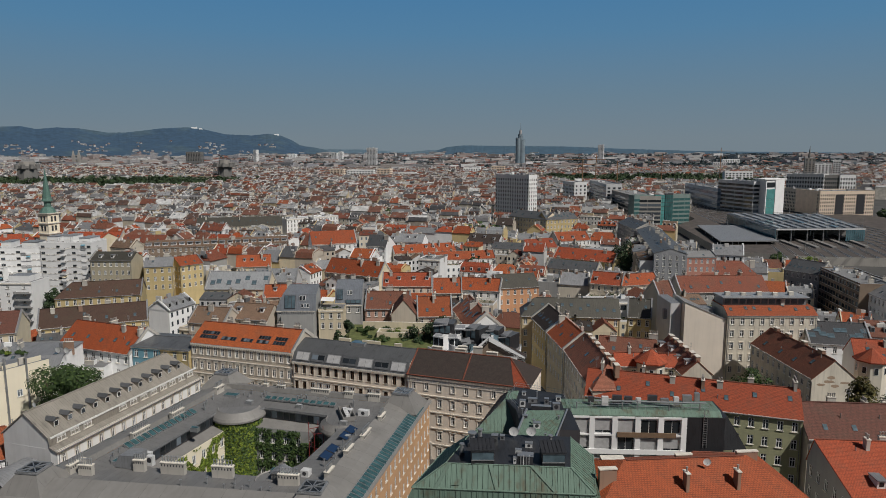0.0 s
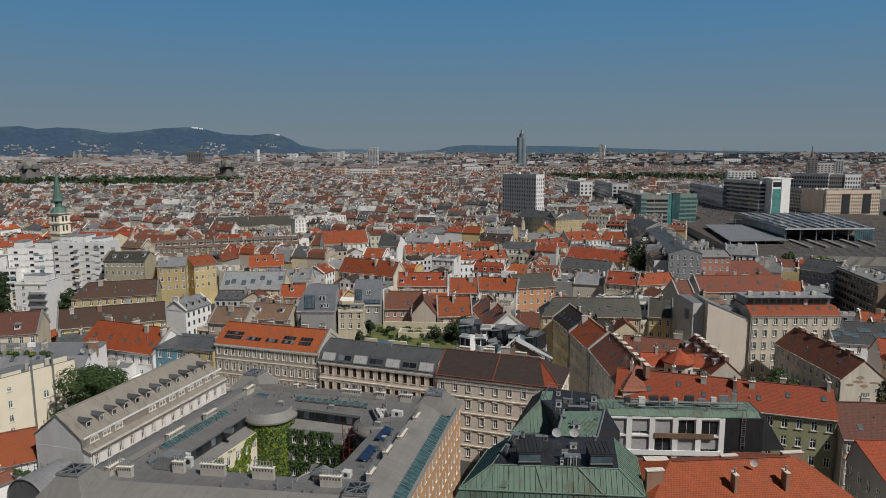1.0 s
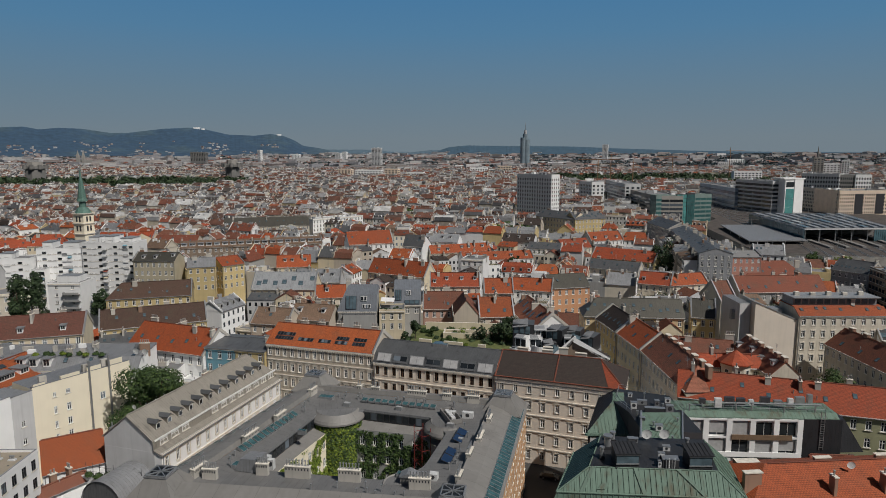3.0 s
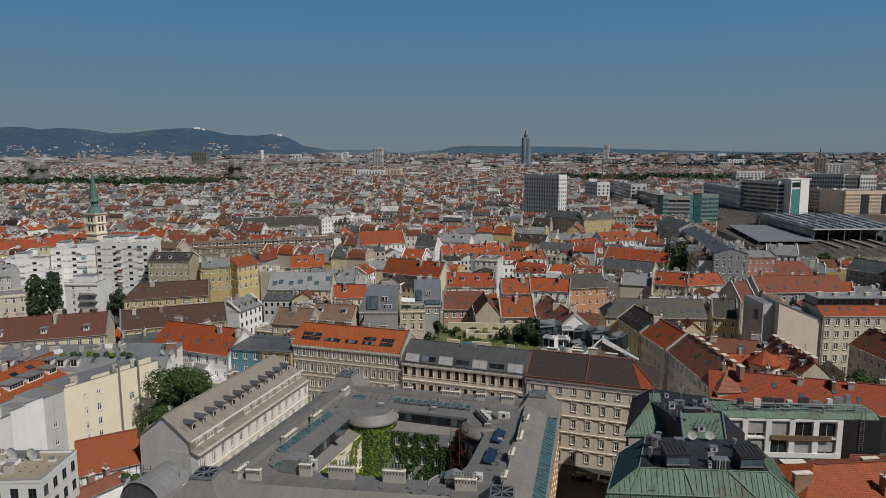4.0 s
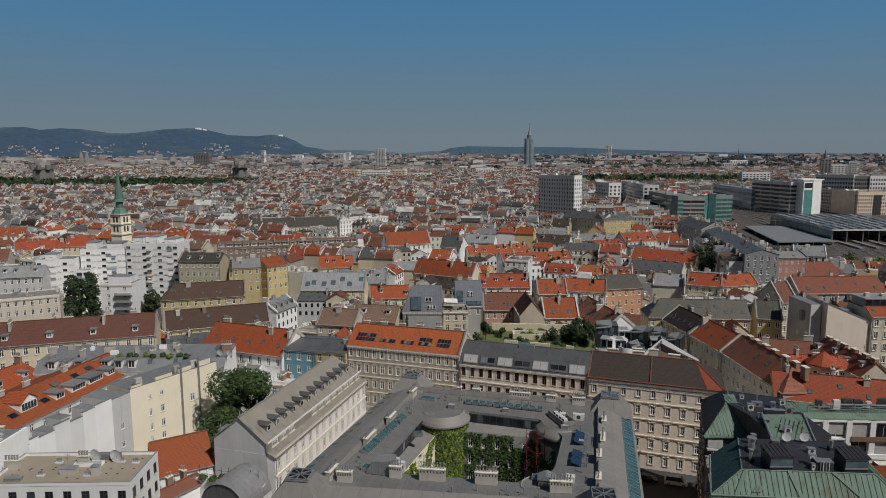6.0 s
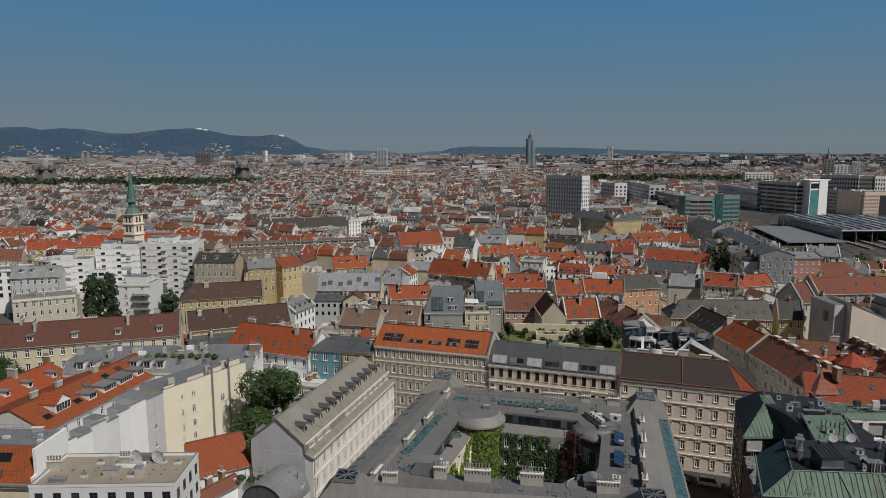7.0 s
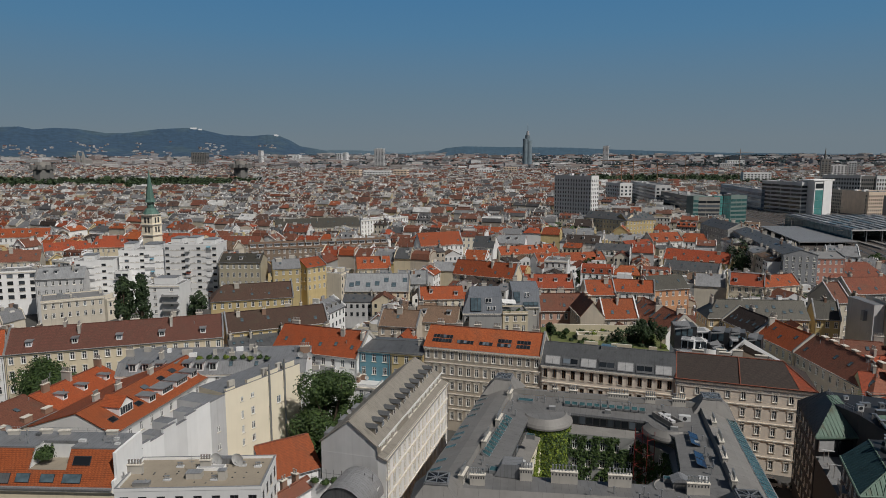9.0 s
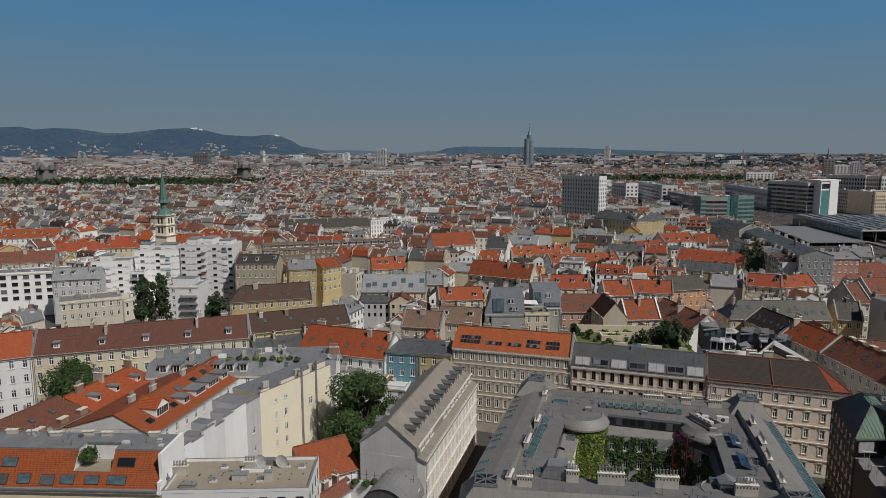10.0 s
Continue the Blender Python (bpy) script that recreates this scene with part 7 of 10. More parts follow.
def firewalls():
    ob = thing("firewall_house", pose(-112, 135, 0), "white and pale yellow windowless firewalls of stepped height", "house")
    p0, p1, p2, p3 = Vector((-118.4, 113.2)), Vector((-111.9, 134.0)), Vector((-110.2, 138.6)), Vector((-98.2, 158.0))
    back = Matrix.Translation((112, -135, 0))

    def add(name, g, label=""):
        me = g.mesh(name)
        me.transform(back)
        return part(name, me, ob, label)
    u = (p1 - p0).normalized()
    L = (p1 - p0).length
    yaw = math.degrees(math.atan2(u.y, u.x))
    steps = [(0.0, 0.11, 20.6), (0.11, 0.2, 21.4), (0.2, 0.36, 21.0), (0.36, 0.52, 21.9), (0.52, 0.66, 21.2), (0.66, 0.8, 21.9), (0.8, 1.0, 22.2)]
    for a, b, z in steps:
        g = Geo()
        m = pose(p0.x, p0.y, 0, 0, 0, yaw)
        g.box((a * L, 0, 0), (b * L, 0.5, z), W["white"], None, m)
        g.box((a * L, -0.06, z), (b * L, 0.56, z + 0.1), T["zinc"], None, m)
        add("firewall", g, "white rendered firewall")
    for a, z in ((0.05, 21.2), (0.3, 21.4), (0.45, 22.6), (0.72, 22.4)):
        g = Geo()
        m = pose(p0.x, p0.y, 0, 0, 0, yaw)
        g.box((a * L, 0.55, 18), (a * L + 2.6, 4.2, z - 0.4), W["lightgrey"], T["zinc"], m)
        add("stair_head", g)
    g = Geo()
    g.box((0, 0.5, 0), (L, 7.4, 17.4), W["white"], T["felt"], pose(p0.x, p0.y, 0, 0, 0, yaw))
    add("low_wing", g)
    # grey return wall with two windows, then the yellow walls
    for q0, q1, mat, zt, wins in ((p1, p2, "lightgrey", 21.8, ((2.4, 15.2), (2.4, 11.2))), (p2, p3, "lemon", 22.4, ())):
        u = (q1 - q0).normalized()
        L = (q1 - q0).length
        yaw = math.degrees(math.atan2(u.y, u.x))
        m = pose(q0.x, q0.y, 0, 0, 0, yaw)
        holes = []
        if mat == "lemon":
            holes = [(x - w / 2, x + w / 2, z - h / 2, z + h / 2) for x, z, w, h in ((4.6, 19.4, 0.7, 1.1), (4.6, 15.8, 0.7, 1.8), (4.6, 12.4, 0.7, 1.7), (4.6, 9.4, 0.7, 1.6), (15.6, 15.8, 1.3, 1.8), (7.6, 19.4, 1.0, 1.1), (7.6, 15.8, 1.0, 1.8), (7.6, 12.4, 1.0, 1.7), (7.6, 9.4, 1.0, 1.6))]
        else:
            holes = [(x - 0.5, x + 0.5, z - 0.7, z + 0.7) for x, z in wins]
        g = Geo()
        wall_face(g, (q0.x, q0.y, 0), (u.x, u.y, 0), (u.y, -u.x, 0), L, 0, zt, holes, W[mat])
        add("wall", g)
        for h in holes:
            wm, pm = window_meshes(h[1] - h[0], h[3] - h[2], "plain")
            p = q0 + u * ((h[0] + h[1]) / 2)
            wn = part("window", wm, ob, m=back @ pose(p.x, p.y, (h[2] + h[3]) / 2, 0, 0, yaw))
            part("pane", pm, wn)
        g = Geo()
        g.box((0, 0.25, zt - 6), (L, 8.5, zt - 0.3), W[mat], T["zinc"], m)
        g.box((-0.05, -0.05, zt), (L + 0.05, 0.5, zt + 0.14), T["zinc"], None, m)
        add("roof_block", g)
    u = (p3 - p2).normalized()
    m = pose(p2.x, p2.y, 0, 0, 0, math.degrees(math.atan2(u.y, u.x)))
    for x0, x1, z in ((0.3, 2.8, 23.0), (6.2, 10.5, 23.3), (12.2, 15.6, 23.5), (17.6, 21.0, 23.8)):
        g = Geo()
        g.box((x0, 0, 22.5), (x1, 0.55, z), W["lemon"], T["zinc"], m)
        add("firewall_step", g)
    for x in (12.6, 17.4):
        g = Geo()
        g.tube(m @ Vector((x, -0.25, 4)), m @ Vector((x, -0.25, 25.2)), 0.24, 0.24, STEEL, 8)
        for z in range(6, 24, 3):
            g.box((x - 0.3, -0.3, z), (x + 0.3, -0.003, z + 0.12), STEEL, None, m)
        add("flue_pipe", g, "tall steel flue pipe")
    for x in (2.2, 12.0, 16.5):
        g = Geo()
        g.box((x, 1.2, 22.1), (x + 1.6, 1.9, 23.9), CHIM, None, m)
        add("chimney", g)


firewalls()


def tan_roof_house():
    A, B = (-115.8, 100.8), (-92.9, 101.4)
    ob = house("white flat-roofed house with a tan gravel roof", A, B, 11.0, 20.3, 0, flat=True, roof="gravel", wall="white", rows=3, sides="fr", win=(1.3, 1.9), storey=3.4, style="dark", bands=False, fine=True)
    for x, y, w, d, h in ((13.0, 7.0, 4.6, 1.3, 0.5), (15.0, 9.2, 4.6, 1.0, 1.0)):
        g = Geo()
        g.box((x - w / 2, y - d / 2, 20.2), (x + w / 2, y + d / 2, 20.3 + h), W["white"] if h < 0.8 else T["zinc"])
        fr = part("rooflight", g, ob)
        if h < 0.8:
            g = Geo()
            g.box((x - w / 2 + 0.15, y - d / 2 + 0.15, 20.802), (x + w / 2 - 0.15, y + d / 2 - 0.15, 20.83), BLIND)
            part("pane", g, fr)
    for x, y in ((7.5, 8.0), (7.0, 3.4), (14.6, 3.2), (18.0, 8.0), (20.6, 7.6)):
        g = Geo()
        g.box((x - 0.6, y - 0.35, 20.2), (x + 0.6, y + 0.35, 20.5), W["lightgrey"])
        for k in range(3):
            vent(g, x - 0.3 + 0.3 * k, y, 20.5, 0.5, 0.1)
        part("vent", g, ob)
    rng = random.Random(3)
    for k in range(22):
        g = Geo()
        x, y = 2 + (k % 11) * 1.9, 5.4 if k < 11 else rng.uniform(2, 9)
        g.box((x, y, 20.27), (x + 0.25, y + 0.2, 20.36), FRAME_DARK)
        part("paver", g, ob)
    dish((-102.4, 109.4, 20.3), -15, 1.15)
    dish((-98.8, 109.2, 20.3), -15, 1.15)


tan_roof_house()


def gable_house():
    ob = house("long white house with a grey dormered metal roof", (-74.6, 120.0), (-62.2, 162.0), 13.2, 16.2, 6.6, roof="drab", wall="white", rows=4, bays=14, style="arched", win=(0.95, 2.1), storey=3.9, fine=True,
               prof=[(-0.4, 15.9), (1.5, 16.7), (1.6, 18.5), (7.4, 23.0), (13.5, 18.2)], sides="f", top=1.2, clutter=False, hip=(0, 3.5))
    L = 43.8
    for k in range(12):
        u = 3.0 + k * 3.3
        part("dormer", dormer_mesh(1.35, 1.3, 2.3, T["pewter"], T["drab"], False), ob, m=pose(u, 2.9, 18.5 + 1.3 * 4.5 / 5.8 + 0.05))
    g = Geo()
    for k in range(13):
        if k in (3, 4):
            continue
        part("attic_window", window_whole(2.1, 1.1, "plain"), ob, m=pose(2.7 + k * 3.25, 1.46, 17.55))
    g = Geo()
    g.box((0, 1.34, 18.25), (L, 1.5, 18.62), FRAME)
    part("white_band", g, ob)
    g = Geo()
    q = [(-0.02, 1.6, 16.2), (-0.02, 13.2, 16.2), (-0.02, 13.2, 18.1), (-0.02, 7.4, 22.7), (-0.02, 1.6, 18.2)]
    g.face([Vector(p) for p in q][::-1], W["lightgrey"])
    g.box((-0.05, 1.6, 0), (-0.021, 13.2, 16.2), W["lightgrey"])
    part("gable", g, ob, "plain light grey rendered gable wall")
    for k in range(4):
        g = Geo()
        g.tube((2 + k * 6.5, 13.0, 18.6), (2 + k * 6.5, 13.0, 20.2), 0.12, 0.12, STEEL, 6)
        g.box((1.4 + k * 6.5, 12.4, 18.3), (4.4 + k * 6.5, 13.3, 19.2), T["zinc"])
        part("ventilation_box", g, ob)
    dish((-82.0, 126.0, 22.6), -20, 0.5)


gable_house()


def yard():
    # low orange roof between the houses
    house("low annexe with a bright orange tiled roof", (-96.8, 118.8), (-87.6, 124.6), 7.0, 12.6, 4.2, roof="bright", wall="white", ridge=0.95, rows=0, bands=False, clutter=False)
    house("low workshop under old brown tiles", (-93.6, 110.0), (-88.0, 119.0), 3.2, 11.8, 1.2, roof="brown", wall="white", rows=0, bands=False)
    ob = thing("barrel_roof_hall", pose(-81.8, 111.0, 0, 0, 0, -18), "low hall with a curved grey metal barrel roof", "hall")
    g = Geo()
    n, r = 14, 4.6
    for k in range(n):
        a, b = math.pi * k / n, math.pi * (k + 1) / n
        g.face([(r * math.cos(a), 0, 10.6 + r * math.sin(a)), (r * math.cos(a), 8.5, 10.6 + r * math.sin(a)), (r * math.cos(b), 8.5, 10.6 + r * math.sin(b)), (r * math.cos(b), 0, 10.6 + r * math.sin(b))], T["zinc"])
    part("roof", g, ob)
    g = Geo()
    g.face([(r * 0.96 * math.cos(math.pi * k / n), 0.25, 10.6 + r * 0.96 * math.sin(math.pi * k / n)) for k in range(n + 1)], T["pewter"])
    g.box((-r, 0.3, 0), (r, 8.4, 10.6), W["lightgrey"])
    part("wall", g, ob)
    ob = thing("pergola", pose(-88.8, 106.8, 0, 0, 0, -14), "steel pergola with a glazed grid roof", "pergola")
    for k in range(9):
        g = Geo()
        g.box((-3.6 + k * 0.9, -2.4, 12.4 + 0.03 * k), (-3.5 + k * 0.9, 2.6, 12.5 + 0.03 * k), STEEL)
        part("beam", g, ob)
    for k in range(6):
        g = Geo()
        g.box((-3.6, -2.4 + k, 12.5), (3.7, -2.32 + k, 12.6), STEEL)
        part("rail", g, ob)
    g = Geo()
    g.box((-3.6, -2.4, 12.35), (3.7, 2.6, 12.38), PANE_BLUE)
    part("glazing", g, ob)
    g = Geo()
    g.box((-3.4, -2.2, 0), (3.5, 2.4, 9.5), W["white"], T["rust"])
    part("lower_storey", g, ob)
    for k, (x, y) in enumerate(((-87.6, 118.0), (-85.6, 117.4), (-84.0, 118.0), (-78.6, 116.8), (-77.0, 116.4))):
        shrub(x, y, 12.6, 0.9, 60 + k)
    fence = thing("roof_fence", pose(-88.4, 118.7, 0, 0, 0, -13), "dark steel fence with climbing plants before a grey gable", "fence")
    for k in range(9):
        g = Geo()
        g.tube((k * 1.5, 0, 12.5), (k * 1.5, 0, 15.2), 0.05, 0.05, FRAME_DARK, 6)
        part("post", g, fence)
    for z in (13.4, 14.4):
        g = Geo()
        g.tube((0, 0, z), (12, 0, z), 0.03, 0.03, FRAME_DARK, 5)
        part("rail", g, fence)
    g = Geo()
    g.box((-2, -0.4, 0), (13, 1.2, 12.5), W["lightgrey"])
    part("plinth", g, fence)


yard()


def grey_terraces():
    """Stepped grey metal roofs with glass dormers behind the orange roofs."""
    ob = house("grey metal-roofed house with glazed roof terraces", (-143.0, 158.0), (-97.5, 160.5), 13, 19.6, 2.6, roof="zinc", wall="white", prof=[(-0.2, 19.4), (2.6, 21.8), (13.2, 22.2)], rows=2, win=(1.0, 1.8), seams=0.7)
    for k in range(7):
        part("dormer", dormer_mesh(1.8, 1.9, 2.6, T["zinc"], W["white"], True), ob, m=pose(4.0 + k * 3.2, 0.6, 20.2))
    rng = random.Random(12)
    for k in range(16):
        g = Geo()
        x, y = rng.uniform(2, 43), rng.uniform(4, 12)
        w, h = rng.uniform(0.8, 2.6), rng.uniform(0.7, 1.6)
        g.box((x, y, 22.0), (x + w, y + 0.8, 22.1 + h), rng.choice((T["zinc"], CHIM, W["white"], STEEL)))
        part("roof_box", g, ob)
    for k in range(9):
        shrub(-124 + k * 2.1, 162.5 + (k % 2), 22.0, 0.9, 80 + k, IVY if k % 3 == 0 else LEAF)
    for x, y in ((-112, 164), (-109.5, 164.4), (-99, 163.5), (-96.5, 163.0)):
        dish((x, y, 22.2), -15, 0.8)


grey_terraces()


def penthouse_cluster():
    """White and black stepped penthouses behind the dark corner roof."""
    ob = thing("penthouse", pose(-4.0, 163.6, 0, 0, 0, -12), "white and black stepped modern penthouse among old roofs", "house")
    g = Geo()
    g.box((0, 0, 0), (23, 12, 22.4), W["white"], T["felt"])
    part("wall", g, ob)
    # x, y, base, width, depth, height, dark
    for x, y, z, w, d, h, dark in ((0.2, 6.0, 22.4, 5.5, 5.5, 6.0, 1), (1.2, 1.6, 22.4, 3.0, 2.6, 4.0, 0), (4.8, 3.4, 22.4, 3.4, 3.0, 3.2, 0), (5.8, 7.2, 22.4, 4.0, 4.5, 4.6, 0), (9.0, 5.0, 22.4, 4.2, 5.0, 5.6, 1), (8.8, 1.6, 22.4, 3.2, 2.6, 2.6, 1),
                                 (13.6, 3.2, 22.4, 3.0, 3.4, 3.9, 0), (13.4, 7.0, 22.4, 4.2, 4.6, 5.0, 1), (17.8, 5.4, 22.4, 3.2, 5.5, 4.0, 1)):
        g = Geo()
        g.box((x, y, z), (x + w, y + d, z + h), T["black"] if dark else W["white"], T["pewter"] if dark else T["whiteflat"])
        turn = pose(x, y, 0, 0, 0, 22 * math.sin(x * 2.1 + y)) @ pose(-x, -y, 0)
        b = part("roof_block", g, ob, m=turn)
        for k in range(max(1, int(w / 1.5))):
            g = Geo()
            g.box((x + 0.25 + k * 1.5, y - 0.06, z + h - 2.4), (x + 1.45 + k * 1.5, y - 0.003, z + h - 0.5), PANE if not dark else PANE_BLUE)
            part("pane", g, b)
        g = Geo()
        q = [(x - 0.1, y - 0.5, z + h - 0.3 - 0.5 * dark), (x + w * 0.7, y - 0.5, z + h - 0.3), (x + w * 0.7, y + d * 0.6, z + h + 0.15 + 0.6 * dark), (x - 0.1, y + d * 0.6, z + h + 0.15)]
        g.hexa([Vector(i) for i in q] + [Vector(i) + Vector((0, 0, 0.16)) for i in q], T["zinc"] if dark else T["silver"])
        part("canopy", g, b)
    # curved and slanting parapets, glazed slopes
    for x0, x1, y, z0, z1, mt in ((0.0, 5.0, 0.2, 22.4, 23.8, W["white"]), (5.4, 9.6, 0.8, 22.4, 24.6, W["white"]), (4.2, 8.0, 6.4, 22.4, 26.0, W["white"]), (10.0, 13.0, 4.4, 22.4, 24.4, T["silver"])):
        g = Geo()
        n = 8
        for k in range(n):
            f0, f1 = k / n, (k + 1) / n
            c = lambda f: (x0 + (x1 - x0) * f, y - 0.9 * math.sin(math.pi * f))
            (a, b), (d, e) = c(f0), c(f1)
            q = [Vector((a, b, z0)), Vector((d, e, z0)), Vector((d, e + 0.2, z0)), Vector((a, b + 0.2, z0))]
            g.hexa(q + [p + Vector((0, 0, z1 - z0 - 0.5 * f0)) for p in q], mt)
        part("parapet", g, ob)
    for x, y, z in ((10.0, 2.8, 23.2), (12.2, 1.8, 23.0), (16.6, 5.0, 25.6)):
        g = Geo()
        m = pose(x, y, z, 40, 20, 10)
        g.box((-1.3, -1.2, -0.1), (1.3, 1.2, 0.1), T["pewter"], PANE_BLUE, m)
        part("glazed_slope", g, ob)
    # white slabs along the gable of the rear wing
    base = pose(-4.0, 163.6, 0, 0, 0, -12).inverted()
    a, b, c = (base @ Vector(p) for p in ((6.2, 161.0, 22.4), (11.6, 160.6, 27.4), (20.6, 159.6, 22.2)))
    for m, n in ((a, b), (b, c)):
        g = Geo()
        dn, bk = Vector((0, 0, -1.3)), Vector((0, 0.45, 0))
        g.hexa([m + dn, n + dn, n + dn + bk, m + dn + bk, m, n, n + bk, m + bk], W["white"], T["silver"])
        part("gable_slab", g, ob, "white gable-shaped wall slab")
    g = Geo()
    top, bk = Vector((0, 0, -1.3)), Vector((0, 4.0, 0))
    for m, n in ((a, b), (b, c)):
        g.hexa([m + top * 2.2, n + top * 1.2, n + top * 1.2 + bk, m + top * 2.2 + bk, m + top * 1.1, n + top * 0.3, n + top * 0.3 + bk, m + top * 1.1 + bk], T["umber"])
    g.face([a + top * 2 + Vector((0, 0.2, 0)), c + top * 2 + Vector((0, 0.2, 0)), b + top + Vector((0, 0.2, 0))], W["brown"])
    part("wing_roof", g, ob, "dark tiled roof of the rear wing")
    for x in (9.8, 13.6):
        part("chimney", chimney_mesh(2.2, 0.7, 1.0, 0), ob, m=pose(x, -3.2, 24.4))


penthouse_cluster()


def blank_house():
    """A blank lit firewall with a falling top edge, its shaded side and a grey attic behind."""
    ob = thing("house", pose(74.69, 198.00, 0), "pale house with a tall blank firewall beneath a grey attic", "house", "houses of the old town")
    w, zl, zr = 12.50, 27.59, 22.27
    g = Geo()
    g.hexa([Vector(p) for p in ((0, 0, 0), (w, -1.2, 0), (w, 13, 0), (1.0, 14, 0), (0, 0, zl), (w, -1.2, zr), (w, 13, zr), (1.0, 14, zl))], W["peach"], T["felt"])
    part("wall", g, ob)
    g = Geo()
    g.hexa([Vector(p) for p in ((-0.1, -0.15, zl), (w, -1.35, zr), (w, -0.9, zr), (-0.1, 0.3, zl), (-0.1, -0.15, zl + 0.25), (w, -1.35, zr + 0.25), (w, -0.9, zr + 0.25), (-0.1, 0.3, zl + 0.25))], T["silver"])
    part("coping", g, ob)
    # the shaded side is set off by grey paint against the peach front
    g = Geo()
    g.box((-3.4, 3.0, 0), (-0.02, 16, zl - 1.0), W["lightgrey"], T["zinc"])
    part("side_wing", g, ob, "side wing with its shade put into grey paint")
    FOOT.append((Vector((74.69 - 5.5, 198.00)), Vector((74.69 + w, 198.00 - 1.2)), 14))
    for x, y, ww, d, h in ((-4.5, 6, 2.4, 1.4, 1.6), (2.0, 5.5, 3.0, 4.0, 2.4), (7.5, 5.0, 3.4, 4.0, 2.2)):
        g = Geo()
        g.box((x, y, zr - 1.5), (x + ww, y + d, zr + h), T["silver"], T["zinc"])
        part("roof_box", g, ob)
    at = thing("roof_attic", pose(87.5, 200.2, 26.0), "grey metal attic storey with glazed front on a flat roof", "attic")
    g = Geo()
    g.box((0, 0.6, 0), (26, 7.0, 2.5), T["zinc"], T["silver"])
    part("wall", g, at)
    for k in range(11):
        g = Geo()
        g.box((0.6 + k * 2.3, 0.54, 0.5), (2.4 + k * 2.3, 0.597, 2.0), PANE_BLUE)
        part("pane", g, at)
    g = Geo()
    g.box((-0.4, -0.8, 2.5), (26.4, 7.2, 2.72), T["silver"])
    part("roof", g, at)
    for k in range(5):
        g = Geo()
        g.box((1.5 + k * 5, 2.5, 2.72), (3.0 + k * 5, 3.6, 3.9 - 0.3 * (k % 2)), CHIM, STONE)
        part("chimney", g, at)


blank_house()


def balcony_house():
    ob = house("white flat-roofed house with grey balconies", (-180.0, 261.5), (-166.9, 261.5), 12, 21, 0, roof="felt", wall="white", flat=True, rows=5, storey=3.0, bays=2, win=(1.2, 1.4))
    L = 13.14
    for r in range(5):
        z = 16.6 - r * 2.9
        g = Geo()
        g.box((L * 0.48, -1.5, z), (L * 0.98, -0.003, z + 0.18), T["zinc"])
        g.box((L * 0.48, -1.5, z + 0.18), (L * 0.98, -1.4, z + 1.0), W["grey"])
        g.box((L * 0.48, -1.4, z + 0.18), (L * 0.5, -0.003, z + 1.0), W["grey"])
        part("balcony", g, ob, "grey balcony")
    g = Geo()
    g.box((2, 3, 20.9), (L - 2.5, 10, 23.4), W["white"], T["silver"])
    part("stair_head", g, ob)


balcony_house()


def roof_garden():
    ob = thing("roof_garden", pose(-33.0, 183.0, 0, 0, 0, -5), "roof garden with pale parapets and a small basin", "garden")
    g = Geo()
    g.box((0, 0, 0), (36, 34, 15.6), W["cream"], TURF)
    part("base", g, ob)
    for x0, y0, x1, y1, z in ((0, 0, 36, 0.4, 16.4), (11, 19, 27, 19.5, 17.3), (11, 24, 30, 24.6, 17.0), (27, 19.5, 27.5, 24, 17.3), (10.5, 19, 11, 24, 17.3), (4, 29, 34, 29.6, 18.0)):
        g = Geo()
        g.box((x0, y0, 15.5), (x1, y1, z), W["cream"], STONE)
        part("parapet", g, ob)
    g = Geo()
    g.box((11.2, 19.6, 15.5), (26.8, 23.9, 15.8), W["grey"], T["pewter"])
    part("basin", g, ob)
    g = Geo()
    for k in range(7):
        g.box((24 + k * 0.9, 16, 18.0), (24.12 + k * 0.9, 18.6, 18.12), FRAME_BROWN)
    for x, y in ((24, 16), (29.5, 16), (24, 18.5), (29.5, 18.5)):
        g.box((x, y, 15.6), (x + 0.14, y + 0.14, 18.0), FRAME_BROWN)
    part("pergola", g, ob, "brown wooden pergola")
    rng = random.Random(8)
    for k in range(30):
        x, y = rng.uniform(0.5, 35.5), rng.choice((rng.uniform(8, 18.5), rng.uniform(25, 33), rng.uniform(5, 33)))
        p = ob.matrix_basis @ Vector((x, y, 15.6))
        shrub(p.x, p.y, p.z, rng.uniform(0.8, 1.9), 100 + k, rng.choice((LEAF, LEAF_DARK, IVY, LEAF)))
    for k, (x, y, h, r) in enumerate(((29.5, 14.0, 7.5, 2.2), (32.0, 17.0, 8.0, 2.4), (34.0, 12.0, 7.0, 2.2), (30.5, 22.0, 6.5, 2.0), (2.0, 17.0, 6.0, 1.8))):
        p = ob.matrix_basis @ Vector((x, y, 15.6))
        tree(p.x, p.y, 15.6, h, r, LEAF_DARK, "small dark conifer in a roof garden", 60 + k, 900, 1.3, 0.3)


TURF = plain("roof_turf", (0.13, 0.15, 0.05), 0.95, 0, 0.4, 0.8)
roof_garden()
for k, (x, y, r) in enumerate(((-41.8, 218.9, 0.6), (-40.2, 218.7, 0.7), (-38.9, 218.9, 0.5), (-37.4, 219.4, 0.7), (-36.6, 221.6, 0.6), (-35.2, 219.2, 0.5))):
    shrub(x, y, 20.3, r, 150 + k, LEAF_DARK)


